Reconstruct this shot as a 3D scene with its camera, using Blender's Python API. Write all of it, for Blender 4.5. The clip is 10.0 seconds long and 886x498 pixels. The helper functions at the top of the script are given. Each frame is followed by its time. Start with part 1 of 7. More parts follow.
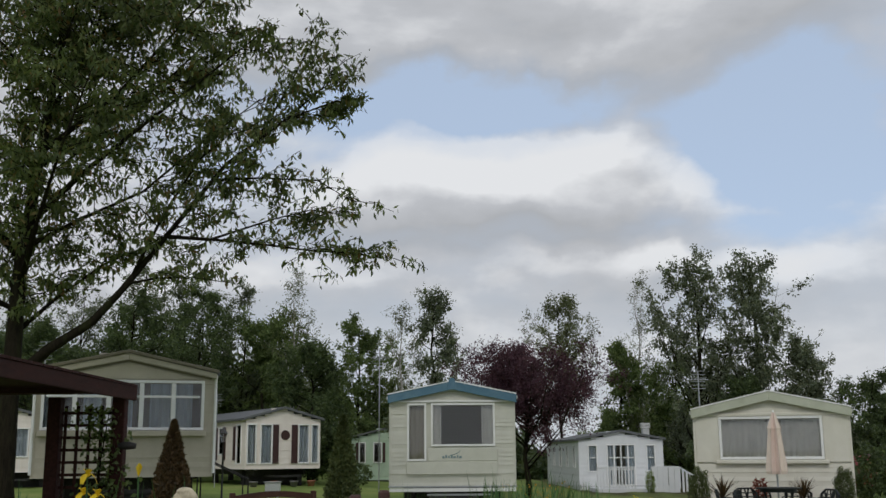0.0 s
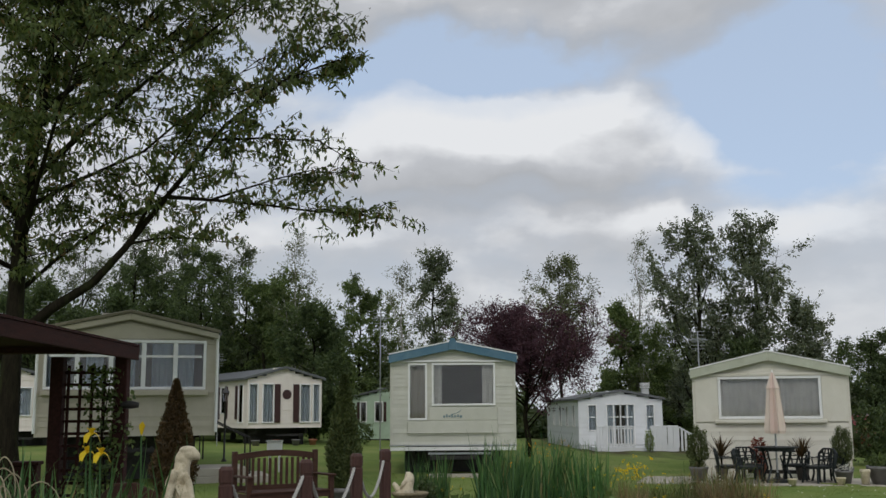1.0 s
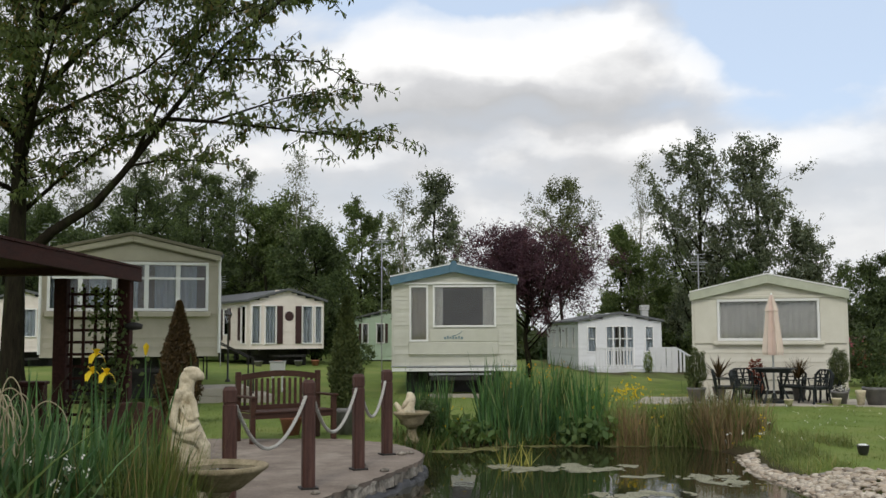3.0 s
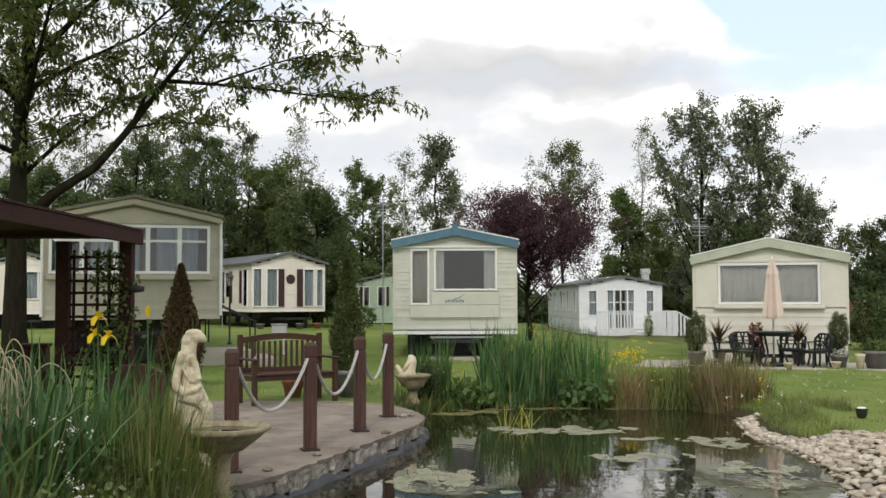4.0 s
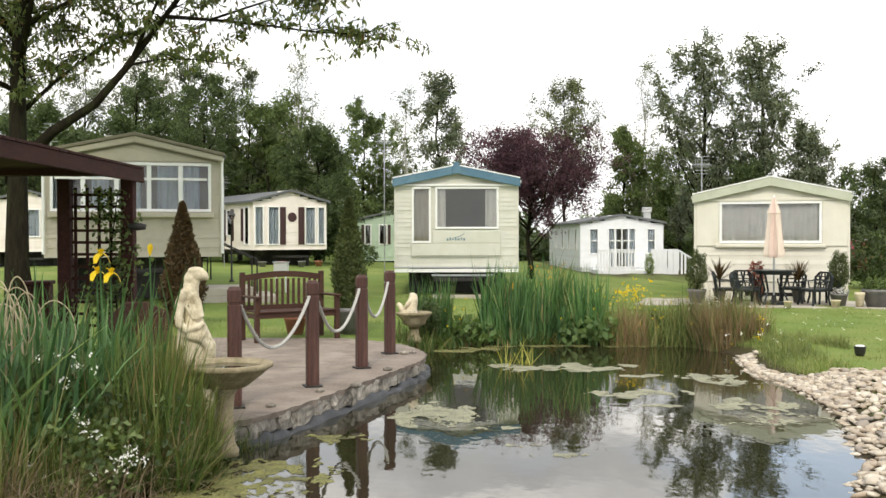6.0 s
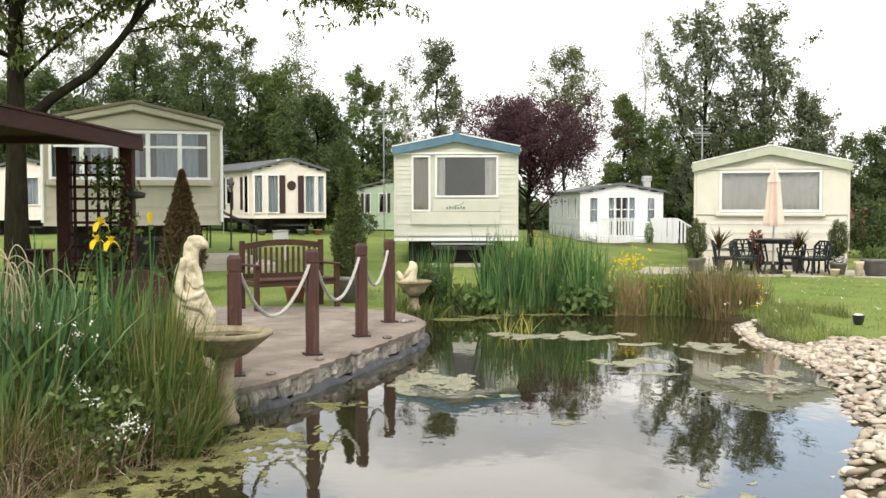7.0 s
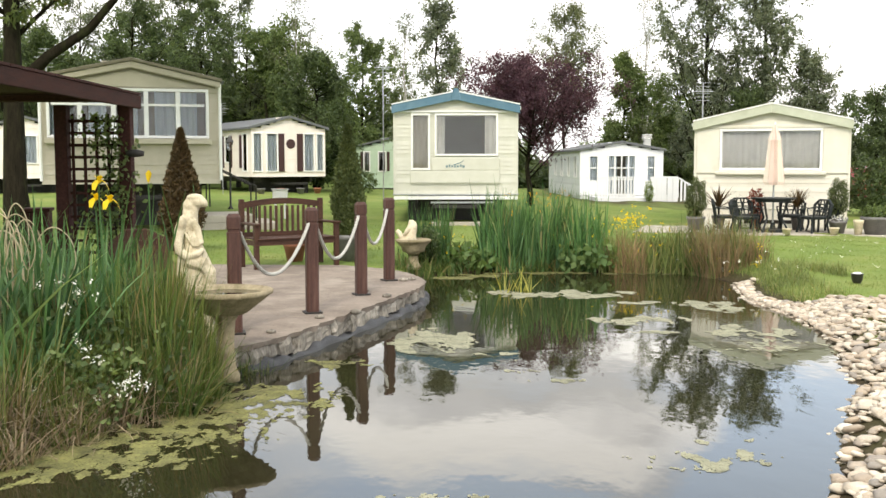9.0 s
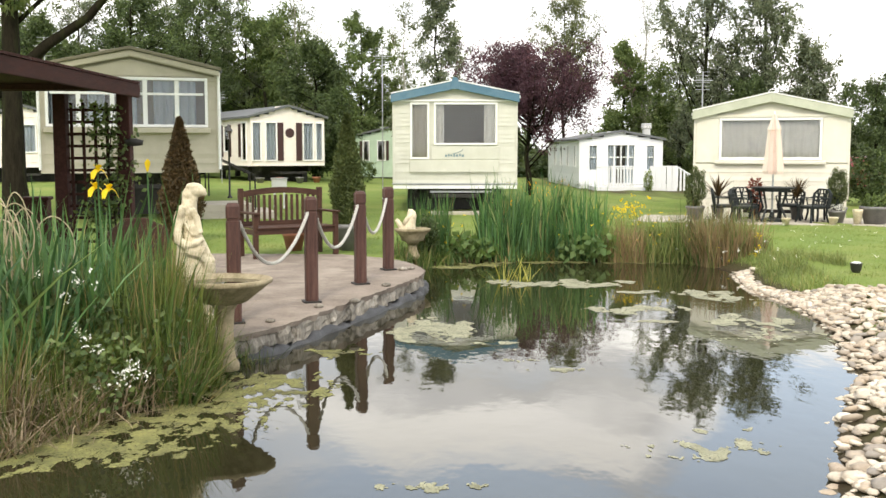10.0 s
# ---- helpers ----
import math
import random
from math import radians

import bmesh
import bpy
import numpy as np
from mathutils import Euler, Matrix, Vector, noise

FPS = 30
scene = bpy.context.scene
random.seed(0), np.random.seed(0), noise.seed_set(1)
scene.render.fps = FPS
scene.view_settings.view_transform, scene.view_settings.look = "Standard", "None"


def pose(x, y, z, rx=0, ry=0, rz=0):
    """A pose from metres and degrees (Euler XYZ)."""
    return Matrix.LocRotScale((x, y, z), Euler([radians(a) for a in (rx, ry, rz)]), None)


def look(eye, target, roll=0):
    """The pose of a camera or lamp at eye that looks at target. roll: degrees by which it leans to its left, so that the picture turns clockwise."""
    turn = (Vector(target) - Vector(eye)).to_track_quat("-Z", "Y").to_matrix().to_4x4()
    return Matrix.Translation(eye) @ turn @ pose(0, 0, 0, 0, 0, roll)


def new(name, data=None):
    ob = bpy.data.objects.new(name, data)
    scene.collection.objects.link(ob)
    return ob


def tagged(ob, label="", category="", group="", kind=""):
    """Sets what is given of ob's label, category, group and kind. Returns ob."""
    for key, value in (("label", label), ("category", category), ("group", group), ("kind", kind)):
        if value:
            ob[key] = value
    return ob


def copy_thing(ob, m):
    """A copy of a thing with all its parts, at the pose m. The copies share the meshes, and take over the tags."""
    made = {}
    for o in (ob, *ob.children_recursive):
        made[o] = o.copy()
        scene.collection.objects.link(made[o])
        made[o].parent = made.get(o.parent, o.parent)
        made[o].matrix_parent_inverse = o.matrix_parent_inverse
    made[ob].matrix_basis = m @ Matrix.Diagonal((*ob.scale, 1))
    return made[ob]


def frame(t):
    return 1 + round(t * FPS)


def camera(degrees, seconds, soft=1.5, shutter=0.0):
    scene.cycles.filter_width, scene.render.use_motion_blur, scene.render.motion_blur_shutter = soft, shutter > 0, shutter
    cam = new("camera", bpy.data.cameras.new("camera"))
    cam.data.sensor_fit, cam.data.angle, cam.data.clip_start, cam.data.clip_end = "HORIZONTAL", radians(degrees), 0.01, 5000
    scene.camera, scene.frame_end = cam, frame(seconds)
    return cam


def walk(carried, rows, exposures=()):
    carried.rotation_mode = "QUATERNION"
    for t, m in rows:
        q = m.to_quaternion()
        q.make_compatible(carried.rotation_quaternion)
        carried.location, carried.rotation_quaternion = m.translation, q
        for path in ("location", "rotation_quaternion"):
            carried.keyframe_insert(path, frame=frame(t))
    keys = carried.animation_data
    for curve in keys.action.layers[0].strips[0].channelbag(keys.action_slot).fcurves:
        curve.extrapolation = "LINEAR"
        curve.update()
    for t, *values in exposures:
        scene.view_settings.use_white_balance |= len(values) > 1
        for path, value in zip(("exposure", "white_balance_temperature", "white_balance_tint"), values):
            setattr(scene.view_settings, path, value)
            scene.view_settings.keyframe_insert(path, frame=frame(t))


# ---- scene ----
cam = camera(46.38, 10.0, soft=1.5)
EYE = 1.69
# seconds, yaw, pitch, roll: the camera stands in one place above the bank and tilts down
ROWS = [
    (0.0, -0.170, 11.175, 0.42), (0.5, -0.150, 10.10, 0.42), (1.0, -0.135, 8.99, 0.37), (1.5, -0.115, 8.03, 0.35),
    (2.0, -0.096, 6.83, 0.33), (3.5, -0.055, 3.72, 0.26), (4.0, -0.017, 2.68, 0.19), (4.5, 0.033, 1.66, 0.15),
    (5.0, 0.041, 0.78, 0.145), (5.5, 0.054, 0.07, 0.135), (7.0, 0.041, -2.48, 0.055), (7.5, 0.031, -3.225, 0.05), (8.0, 0.027, -3.935, 0.06),
    (8.5, 0.025, -4.375, 0.06), (9.0, 0.017, -4.775, 0.05), (9.5, -0.018, -5.12, 0.022), (10.0, -0.023, -5.37, 0.016),
]
EXPOSURES = [(0.0, -0.62, 6350, 10), (1.0, -0.58, 6350, 10), (2.0, -0.45, 6450, 10), (3.3, -0.12, 6650, 10), (4.0, 0.14, 6750, 10), (5.0, 0.52, 6850, 10), (7.0, 0.9, 7000, 10), (8.5, 1.02, 7050, 10), (10.0, 1.1, 7050, 10)]
walk(cam, [(t, pose(0, 0, EYE, 90 + pitch, roll, yaw)) for t, yaw, pitch, roll in ROWS], EXPOSURES)

# ---- light: broken cloud, soft sun from behind the camera ----
world = bpy.data.worlds.new("sky")
scene.world = world
world.use_nodes = True
SUN_UP, SUN_ROUND = 42, 187
CLOUD_SHIFT = (0.35, 0.0, 0.1)


def node(tree, kind, **values):
    n = tree.nodes.new(kind)
    for key, value in values.items():
        n.inputs[key].default_value = value
    return n


def ramp(tree, source, stops):
    n = tree.nodes.new("ShaderNodeValToRGB")
    while len(n.color_ramp.elements) < len(stops):
        n.color_ramp.elements.new(0.5)
    for e, (at, c) in zip(n.color_ramp.elements, stops):
        e.position = at
        e.color = (*c, 1) if isinstance(c, tuple) else (c, c, c, 1)
    tree.links.new(source, n.inputs[0])
    return n.outputs[0]


def mix(tree, fac, a, b, how="MIX"):
    n = tree.nodes.new("ShaderNodeMix")
    n.data_type, n.blend_type = "RGBA", how
    for socket, value in ((n.inputs[0], fac), (n.inputs[6], a), (n.inputs[7], b)):
        if isinstance(value, bpy.types.NodeSocket):
            tree.links.new(value, socket)
        elif isinstance(value, tuple):
            socket.default_value = (*value, 1)
        else:
            socket.default_value = value
    return n.outputs[2]


def calc(tree, how, a, b=0.0, clamp=False):
    n = tree.nodes.new("ShaderNodeMath")
    n.operation, n.use_clamp = how, clamp
    for socket, value in zip(n.inputs, (a, b)):
        if isinstance(value, bpy.types.NodeSocket):
            tree.links.new(value, socket)
        else:
            socket.default_value = value
    return n.outputs[0]


def make_sky():
    t = world.node_tree
    back = t.nodes["Background"]
    sky = t.nodes.new("ShaderNodeTexSky")
    sky.sky_type, sky.sun_disc = "NISHITA", False
    sky.sun_elevation, sky.sun_rotation = radians(SUN_UP), radians(SUN_ROUND)
    where = t.nodes.new("ShaderNodeTexCoord")
    sep = t.nodes.new("ShaderNodeSeparateXYZ")
    t.links.new(where.outputs["Generated"], sep.inputs[0])
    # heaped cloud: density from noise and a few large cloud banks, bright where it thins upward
    up = calc(t, "MAXIMUM", sep.outputs[2], 0.0)

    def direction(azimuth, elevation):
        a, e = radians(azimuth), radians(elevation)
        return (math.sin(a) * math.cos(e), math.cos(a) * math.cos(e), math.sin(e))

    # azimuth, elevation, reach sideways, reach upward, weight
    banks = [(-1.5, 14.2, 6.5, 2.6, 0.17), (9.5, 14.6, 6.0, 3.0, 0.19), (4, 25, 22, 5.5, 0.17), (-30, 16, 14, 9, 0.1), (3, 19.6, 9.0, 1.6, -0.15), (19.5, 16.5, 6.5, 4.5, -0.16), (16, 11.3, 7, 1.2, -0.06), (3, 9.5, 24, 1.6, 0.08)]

    def density(lift, detail):
        moved = t.nodes.new("ShaderNodeVectorMath")
        moved.operation = "ADD"
        moved.inputs[1].default_value = (0, 0, lift)
        t.links.new(where.outputs["Generated"], moved.inputs[0])
        warp = node(t, "ShaderNodeTexNoise", Scale=7.0, Detail=5.0, Roughness=0.55)
        t.links.new(moved.outputs[0], warp.inputs["Vector"])
        shake = t.nodes.new("ShaderNodeVectorMath")
        shake.operation = "MULTIPLY_ADD"
        shake.inputs[1].default_value = (0.09, 0.09, 0.09)
        t.links.new(warp.outputs["Color"], shake.inputs[0])
        t.links.new(moved.outputs[0], shake.inputs[2])
        squash = t.nodes.new("ShaderNodeMapping")
        squash.inputs["Scale"].default_value = (1.0, 1.0, 2.1)
        squash.inputs["Location"].default_value = CLOUD_SHIFT
        t.links.new(moved.outputs[0], squash.inputs[0])
        big = node(t, "ShaderNodeTexNoise", Scale=3.6, Detail=detail, Roughness=0.52, Distortion=0.15)
        t.links.new(squash.outputs[0], big.inputs["Vector"])
        total = calc(t, "ADD", calc(t, "MULTIPLY", calc(t, "SUBTRACT", big.outputs[0], 0.5), 0.8), 0.5)
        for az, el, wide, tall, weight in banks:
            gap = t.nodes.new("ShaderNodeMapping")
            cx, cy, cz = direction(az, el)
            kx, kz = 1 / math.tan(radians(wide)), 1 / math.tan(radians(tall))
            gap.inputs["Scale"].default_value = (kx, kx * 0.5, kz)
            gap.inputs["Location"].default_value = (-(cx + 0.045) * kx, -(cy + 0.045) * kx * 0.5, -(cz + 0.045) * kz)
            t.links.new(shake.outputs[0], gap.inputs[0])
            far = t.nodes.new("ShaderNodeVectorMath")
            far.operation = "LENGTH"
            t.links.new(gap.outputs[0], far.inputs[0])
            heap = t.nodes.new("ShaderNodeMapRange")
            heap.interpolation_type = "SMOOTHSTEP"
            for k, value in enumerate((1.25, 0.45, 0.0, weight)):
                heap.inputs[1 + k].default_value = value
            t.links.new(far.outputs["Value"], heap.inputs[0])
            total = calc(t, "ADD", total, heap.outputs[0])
        return total

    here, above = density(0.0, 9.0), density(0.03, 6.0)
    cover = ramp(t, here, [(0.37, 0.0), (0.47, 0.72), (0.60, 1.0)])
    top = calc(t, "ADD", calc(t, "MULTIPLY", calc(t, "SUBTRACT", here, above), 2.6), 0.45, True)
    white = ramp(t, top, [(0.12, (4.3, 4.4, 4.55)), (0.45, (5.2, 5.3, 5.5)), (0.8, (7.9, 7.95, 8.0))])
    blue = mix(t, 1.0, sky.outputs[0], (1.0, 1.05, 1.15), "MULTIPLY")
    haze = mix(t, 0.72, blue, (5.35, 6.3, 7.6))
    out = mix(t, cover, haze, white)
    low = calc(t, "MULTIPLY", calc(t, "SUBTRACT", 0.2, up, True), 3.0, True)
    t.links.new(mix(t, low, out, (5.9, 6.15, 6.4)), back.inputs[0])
    back.inputs[1].default_value = 0.15


make_sky()
sun = new("sun", bpy.data.lights.new("sun", "SUN"))
sun.data.energy, sun.data.angle, sun.data.color = 1.2, radians(12), (1.0, 0.95, 0.86)
a, e = radians(SUN_ROUND), radians(SUN_UP)
sun.matrix_world = look((30 * math.sin(a) * math.cos(e), 30 * math.cos(a) * math.cos(e), 30 * math.sin(e)), (0, 0, 0))

# ---- materials ----


def surface(name, dark, light, scale=8.0, rough=0.6, metal=0.0, bump=0.15, fine=60.0, sheen=0.5, stain=None, stain_scale=1.2, per=None, spread=0.0, stretch=None):
    """Colour between dark and light by noise at two scales, fine relief, and stains; per: ISLAND or OBJECT variation in brightness."""
    m = bpy.data.materials.new(name)
    m.use_nodes = True
    t = m.node_tree
    b = t.nodes["Principled BSDF"]
    co = t.nodes.new("ShaderNodeTexCoord").outputs["Object"]
    if stretch:
        mp = t.nodes.new("ShaderNodeMapping")
        mp.inputs["Scale"].default_value = stretch
        t.links.new(co, mp.inputs[0])
        co = mp.outputs[0]
    n1 = node(t, "ShaderNodeTexNoise", Scale=scale, Detail=6.0, Roughness=0.6)
    n2 = node(t, "ShaderNodeTexNoise", Scale=fine, Detail=4.0, Roughness=0.6)
    for n in (n1, n2):
        t.links.new(co, n.inputs["Vector"])
    both = calc(t, "ADD", calc(t, "MULTIPLY", n1.outputs[0], 0.65), calc(t, "MULTIPLY", n2.outputs[0], 0.35))
    col = ramp(t, both, [(0.35, dark), (0.65, light)])
    if stain:
        n3 = node(t, "ShaderNodeTexNoise", Scale=stain_scale, Detail=8.0, Roughness=0.65)
        t.links.new(co, n3.inputs["Vector"])
        col = mix(t, ramp(t, n3.outputs[0], [(0.5, 0.0), (0.68, 0.75)]), col, stain)
    if per:
        src = t.nodes.new("ShaderNodeNewGeometry").outputs["Random Per Island"] if per == "ISLAND" else t.nodes.new("ShaderNodeObjectInfo").outputs["Random"]
        tints = [(0.0, (0.55, 0.55, 0.57)), (0.3, (0.90, 0.80, 0.70)), (0.65, (1.05, 1.02, 0.97)), (1.0, (1.4, 1.38, 1.34))] if spread > 0.4 else [(0.0, 1.0 - spread), (1.0, 1.0 + spread * 0.6)]
        col = mix(t, 1.0, col, ramp(t, src, tints), "MULTIPLY")
    t.links.new(col, b.inputs["Base Color"])
    t.links.new(calc(t, "ADD", calc(t, "MULTIPLY", n1.outputs[0], 0.2), rough - 0.1, True), b.inputs["Roughness"])
    b.inputs["Metallic"].default_value = metal
    b.inputs["Specular IOR Level"].default_value = sheen
    if bump:
        bp = node(t, "ShaderNodeBump", Strength=bump, Distance=0.02)
        t.links.new(both, bp.inputs["Height"])
        t.links.new(bp.outputs[0], b.inputs["Normal"])
    return m


def leafy(name, dark, light, through_light=0.35, dry=None, dry_share=0.1):
    """Leaves and blades: colour varies from piece to piece, and light passes through."""
    m = bpy.data.materials.new(name)
    m.use_nodes = True
    t = m.node_tree
    b = t.nodes["Principled BSDF"]
    r = t.nodes.new("ShaderNodeNewGeometry").outputs["Random Per Island"]
    stops = [(0.0, dark), (1.0 - dry_share if dry else 1.0, light)]
    if dry:
        stops.append((1.0, dry))
    col = ramp(t, r, stops)
    co = t.nodes.new("ShaderNodeTexCoord").outputs["Object"]
    n = node(t, "ShaderNodeTexNoise", Scale=0.9, Detail=4.0)
    t.links.new(co, n.inputs["Vector"])
    col = mix(t, 1.0, col, ramp(t, n.outputs[0], [(0.3, 0.6), (0.7, 1.25)]), "MULTIPLY")
    t.links.new(col, b.inputs["Base Color"])
    b.inputs["Roughness"].default_value = 0.55
    b.inputs["Specular IOR Level"].default_value = 0.3
    tl = t.nodes.new("ShaderNodeBsdfTranslucent")
    t.links.new(mix(t, 1.0, col, (1.3, 1.25, 0.6), "MULTIPLY"), tl.inputs[0])
    mx = t.nodes.new("ShaderNodeMixShader")
    mx.inputs[0].default_value = through_light
    t.links.new(b.outputs[0], mx.inputs[1])
    t.links.new(tl.outputs[0], mx.inputs[2])
    t.links.new(mx.outputs[0], t.nodes["Material Output"].inputs[0])
    return m


def glass_sheet():
    m = bpy.data.materials.new("window_glass")
    m.use_nodes = True
    t = m.node_tree
    clear = t.nodes.new("ShaderNodeBsdfTransparent")
    clear.inputs[0].default_value = (0.95, 0.965, 0.965, 1)
    shine = node(t, "ShaderNodeBsdfGlossy", Roughness=0.03)
    fr = node(t, "ShaderNodeFresnel", IOR=1.5)
    mx = t.nodes.new("ShaderNodeMixShader")
    t.links.new(calc(t, "ADD", calc(t, "MULTIPLY", fr.outputs[0], 1.0), 0.01, True), mx.inputs[0])
    t.links.new(clear.outputs[0], mx.inputs[1])
    t.links.new(shine.outputs[0], mx.inputs[2])
    t.links.new(mx.outputs[0], t.nodes["Material Output"].inputs[0])
    return m


def pond_water():
    m = bpy.data.materials.new("pond_water")
    m.use_nodes = True
    t = m.node_tree
    b = t.nodes["Principled BSDF"]
    co = t.nodes.new("ShaderNodeTexCoord").outputs["Object"]
    n0 = node(t, "ShaderNodeTexNoise", Scale=0.6, Detail=4.0)
    t.links.new(co, n0.inputs["Vector"])
    t.links.new(ramp(t, n0.outputs[0], [(0.35, (0.014, 0.013, 0.006)), (0.65, (0.030, 0.028, 0.013))]), b.inputs["Base Color"])
    b.inputs["Roughness"].default_value = 0.015
    b.inputs["IOR"].default_value = 1.48
    mp = t.nodes.new("ShaderNodeMapping")
    mp.inputs["Scale"].default_value = (1.6, 0.8, 1.0)
    t.links.new(co, mp.inputs[0])
    n1 = node(t, "ShaderNodeTexNoise", Scale=2.6, Detail=3.0, Roughness=0.5)
    t.links.new(mp.outputs[0], n1.inputs["Vector"])
    n2 = node(t, "ShaderNodeTexNoise", Scale=14.0, Detail=2.0)
    t.links.new(mp.outputs[0], n2.inputs["Vector"])
    bp = node(t, "ShaderNodeBump", Strength=0.038, Distance=0.05)
    t.links.new(calc(t, "ADD", n1.outputs[0], calc(t, "MULTIPLY", n2.outputs[0], 0.10)), bp.inputs["Height"])
    t.links.new(bp.outputs[0], b.inputs["Normal"])
    return m


CREAM = surface("cream_siding", (0.64, 0.615, 0.525), (0.71, 0.685, 0.595), 3.0, 0.45, bump=0.04, stain=(0.58, 0.54, 0.43), stain_scale=0.9)
IVORY = surface("ivory_siding", (0.53, 0.525, 0.455), (0.60, 0.595, 0.52), 3.0, 0.45, bump=0.04, stain=(0.49, 0.49, 0.41), stain_scale=0.9)
BEIGE = surface("beige_siding", (0.43, 0.39, 0.30), (0.50, 0.46, 0.365), 3.0, 0.5, bump=0.04, stain=(0.40, 0.365, 0.28), stain_scale=0.9)
PINKISH = surface("pale_siding", (0.76, 0.69, 0.62), (0.82, 0.76, 0.69), 3.0, 0.5, bump=0.03, stain=(0.66, 0.58, 0.5))
WHITE = surface("white_siding", (0.67, 0.68, 0.68), (0.75, 0.76, 0.765), 3.0, 0.45, bump=0.03, stain=(0.66, 0.68, 0.68))
MINT = surface("green_siding", (0.38, 0.50, 0.37), (0.46, 0.58, 0.44), 3.0, 0.5, bump=0.03, stain=(0.32, 0.42, 0.31))
UPVC = surface("white_plastic", (0.78, 0.78, 0.76), (0.84, 0.84, 0.82), 6.0, 0.35, bump=0.02)
BLUE_TRIM = surface("blue_trim", (0.055, 0.14, 0.21), (0.09, 0.185, 0.26), 4.0, 0.45, bump=0.03, stain=(0.14, 0.24, 0.3))
GREEN_TRIM = surface("grey_green_trim", (0.44, 0.46, 0.36), (0.52, 0.54, 0.43), 4.0, 0.5, bump=0.03, stain=(0.38, 0.4, 0.3))
OLIVE_TRIM = surface("olive_trim", (0.14, 0.125, 0.08), (0.20, 0.178, 0.118), 4.0, 0.5, bump=0.03)
GREY_ROOF = surface("grey_roof", (0.08, 0.085, 0.09), (0.14, 0.145, 0.15), 5.0, 0.6, bump=0.1, stain=(0.1, 0.11, 0.09))
PALE_ROOF = surface("pale_roof", (0.46, 0.47, 0.46), (0.56, 0.57, 0.56), 5.0, 0.6, bump=0.06, stain=(0.36, 0.37, 0.33))
# steel parts; also colours the shade sheet under caravans without skirting
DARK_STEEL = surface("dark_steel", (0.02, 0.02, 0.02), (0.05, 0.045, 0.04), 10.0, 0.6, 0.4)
GALV = surface("galvanised_steel", (0.35, 0.36, 0.37), (0.5, 0.51, 0.52), 20.0, 0.4, 0.8)
SHUTTER = surface("dark_red_shutter", (0.035, 0.014, 0.014), (0.06, 0.022, 0.02), 6.0, 0.5, stretch=(1, 1, 12))
BROWN_WOOD = surface("brown_stained_wood", (0.048, 0.022, 0.017), (0.095, 0.045, 0.035), 5.0, 0.55, bump=0.3, fine=40, stretch=(6, 6, 0.7), stain=(0.12, 0.065, 0.052), stain_scale=2.0, sheen=0.3)
PERGOLA_WOOD = surface("dark_stained_wood", (0.026, 0.010, 0.008), (0.062, 0.024, 0.019), 5.0, 0.75, bump=0.3, fine=40, stretch=(5, 1, 5), sheen=0.15)
BENCH_WOOD = surface("bench_wood", (0.038, 0.017, 0.011), (0.078, 0.036, 0.022), 6.0, 0.5, bump=0.25, fine=50, stretch=(1.0, 6, 6), sheen=0.25)
ROPE = surface("grey_rope", (0.36, 0.35, 0.32), (0.56, 0.55, 0.50), 60.0, 0.85, bump=0.6, fine=220)
PAVING = surface("worn_concrete_paving", (0.17, 0.138, 0.112), (0.315, 0.262, 0.218), 2.0, 0.9, bump=0.5, fine=28, stain=(0.40, 0.345, 0.285), stain_scale=1.5, sheen=0.2)
EDGE_STONE = surface("pale_edging_stone", (0.10, 0.085, 0.065), (0.46, 0.42, 0.36), 11.0, 0.9, bump=0.9, fine=34, stretch=(1, 1, 0.3), stain=(0.055, 0.05, 0.036), stain_scale=5.5, per="OBJECT", spread=0.3, sheen=0.2)
LINER = surface("black_pond_liner", (0.012, 0.013, 0.015), (0.03, 0.03, 0.033), 6.0, 0.45, bump=0.3)
PEBBLE = surface("washed_cobble", (0.37, 0.32, 0.255), (0.58, 0.53, 0.45), 7.0, 0.65, bump=0.2, fine=90, per="OBJECT", spread=0.45, stain=(0.30, 0.25, 0.2), stain_scale=4.0)
PEBBLES = surface("washed_cobbles", (0.37, 0.32, 0.255), (0.58, 0.53, 0.45), 7.0, 0.65, bump=0.2, fine=90, per="ISLAND", spread=0.45)
CAST_STONE = surface("weathered_cast_stone", (0.48, 0.40, 0.26), (0.76, 0.69, 0.52), 9.0, 0.85, bump=0.4, fine=70, stain=(0.16, 0.13, 0.07), stain_scale=5.0)
BATH_STONE = surface("mossy_cast_stone", (0.20, 0.165, 0.10), (0.44, 0.37, 0.25), 7.0, 0.9, bump=0.7, fine=60, stain=(0.11, 0.10, 0.04), stain_scale=5.0, sheen=0.2)
TERRACOTTA = surface("terracotta", (0.24, 0.09, 0.05), (0.36, 0.15, 0.09), 8.0, 0.8, bump=0.2)
POT_GREY = surface("grey_glazed_pot", (0.10, 0.10, 0.10), (0.20, 0.19, 0.18), 8.0, 0.5, bump=0.15)
SOIL = surface("dark_soil", (0.03, 0.02, 0.013), (0.07, 0.05, 0.03), 12.0, 0.95, bump=0.8)
CURTAIN = surface("pale_curtain", (0.55, 0.63, 0.72), (0.70, 0.77, 0.84), 8.0, 0.9, bump=0.1)
NET_CURTAIN = surface("net_curtain", (0.72, 0.70, 0.67), (0.84, 0.82, 0.79), 14.0, 0.9, bump=0.1, stain=(0.62, 0.61, 0.6), stain_scale=6.0)
TAN_BLIND = surface("tan_blind", (0.40, 0.365, 0.30), (0.50, 0.46, 0.385), 10.0, 0.9, bump=0.1, stretch=(6, 6, 0.4))
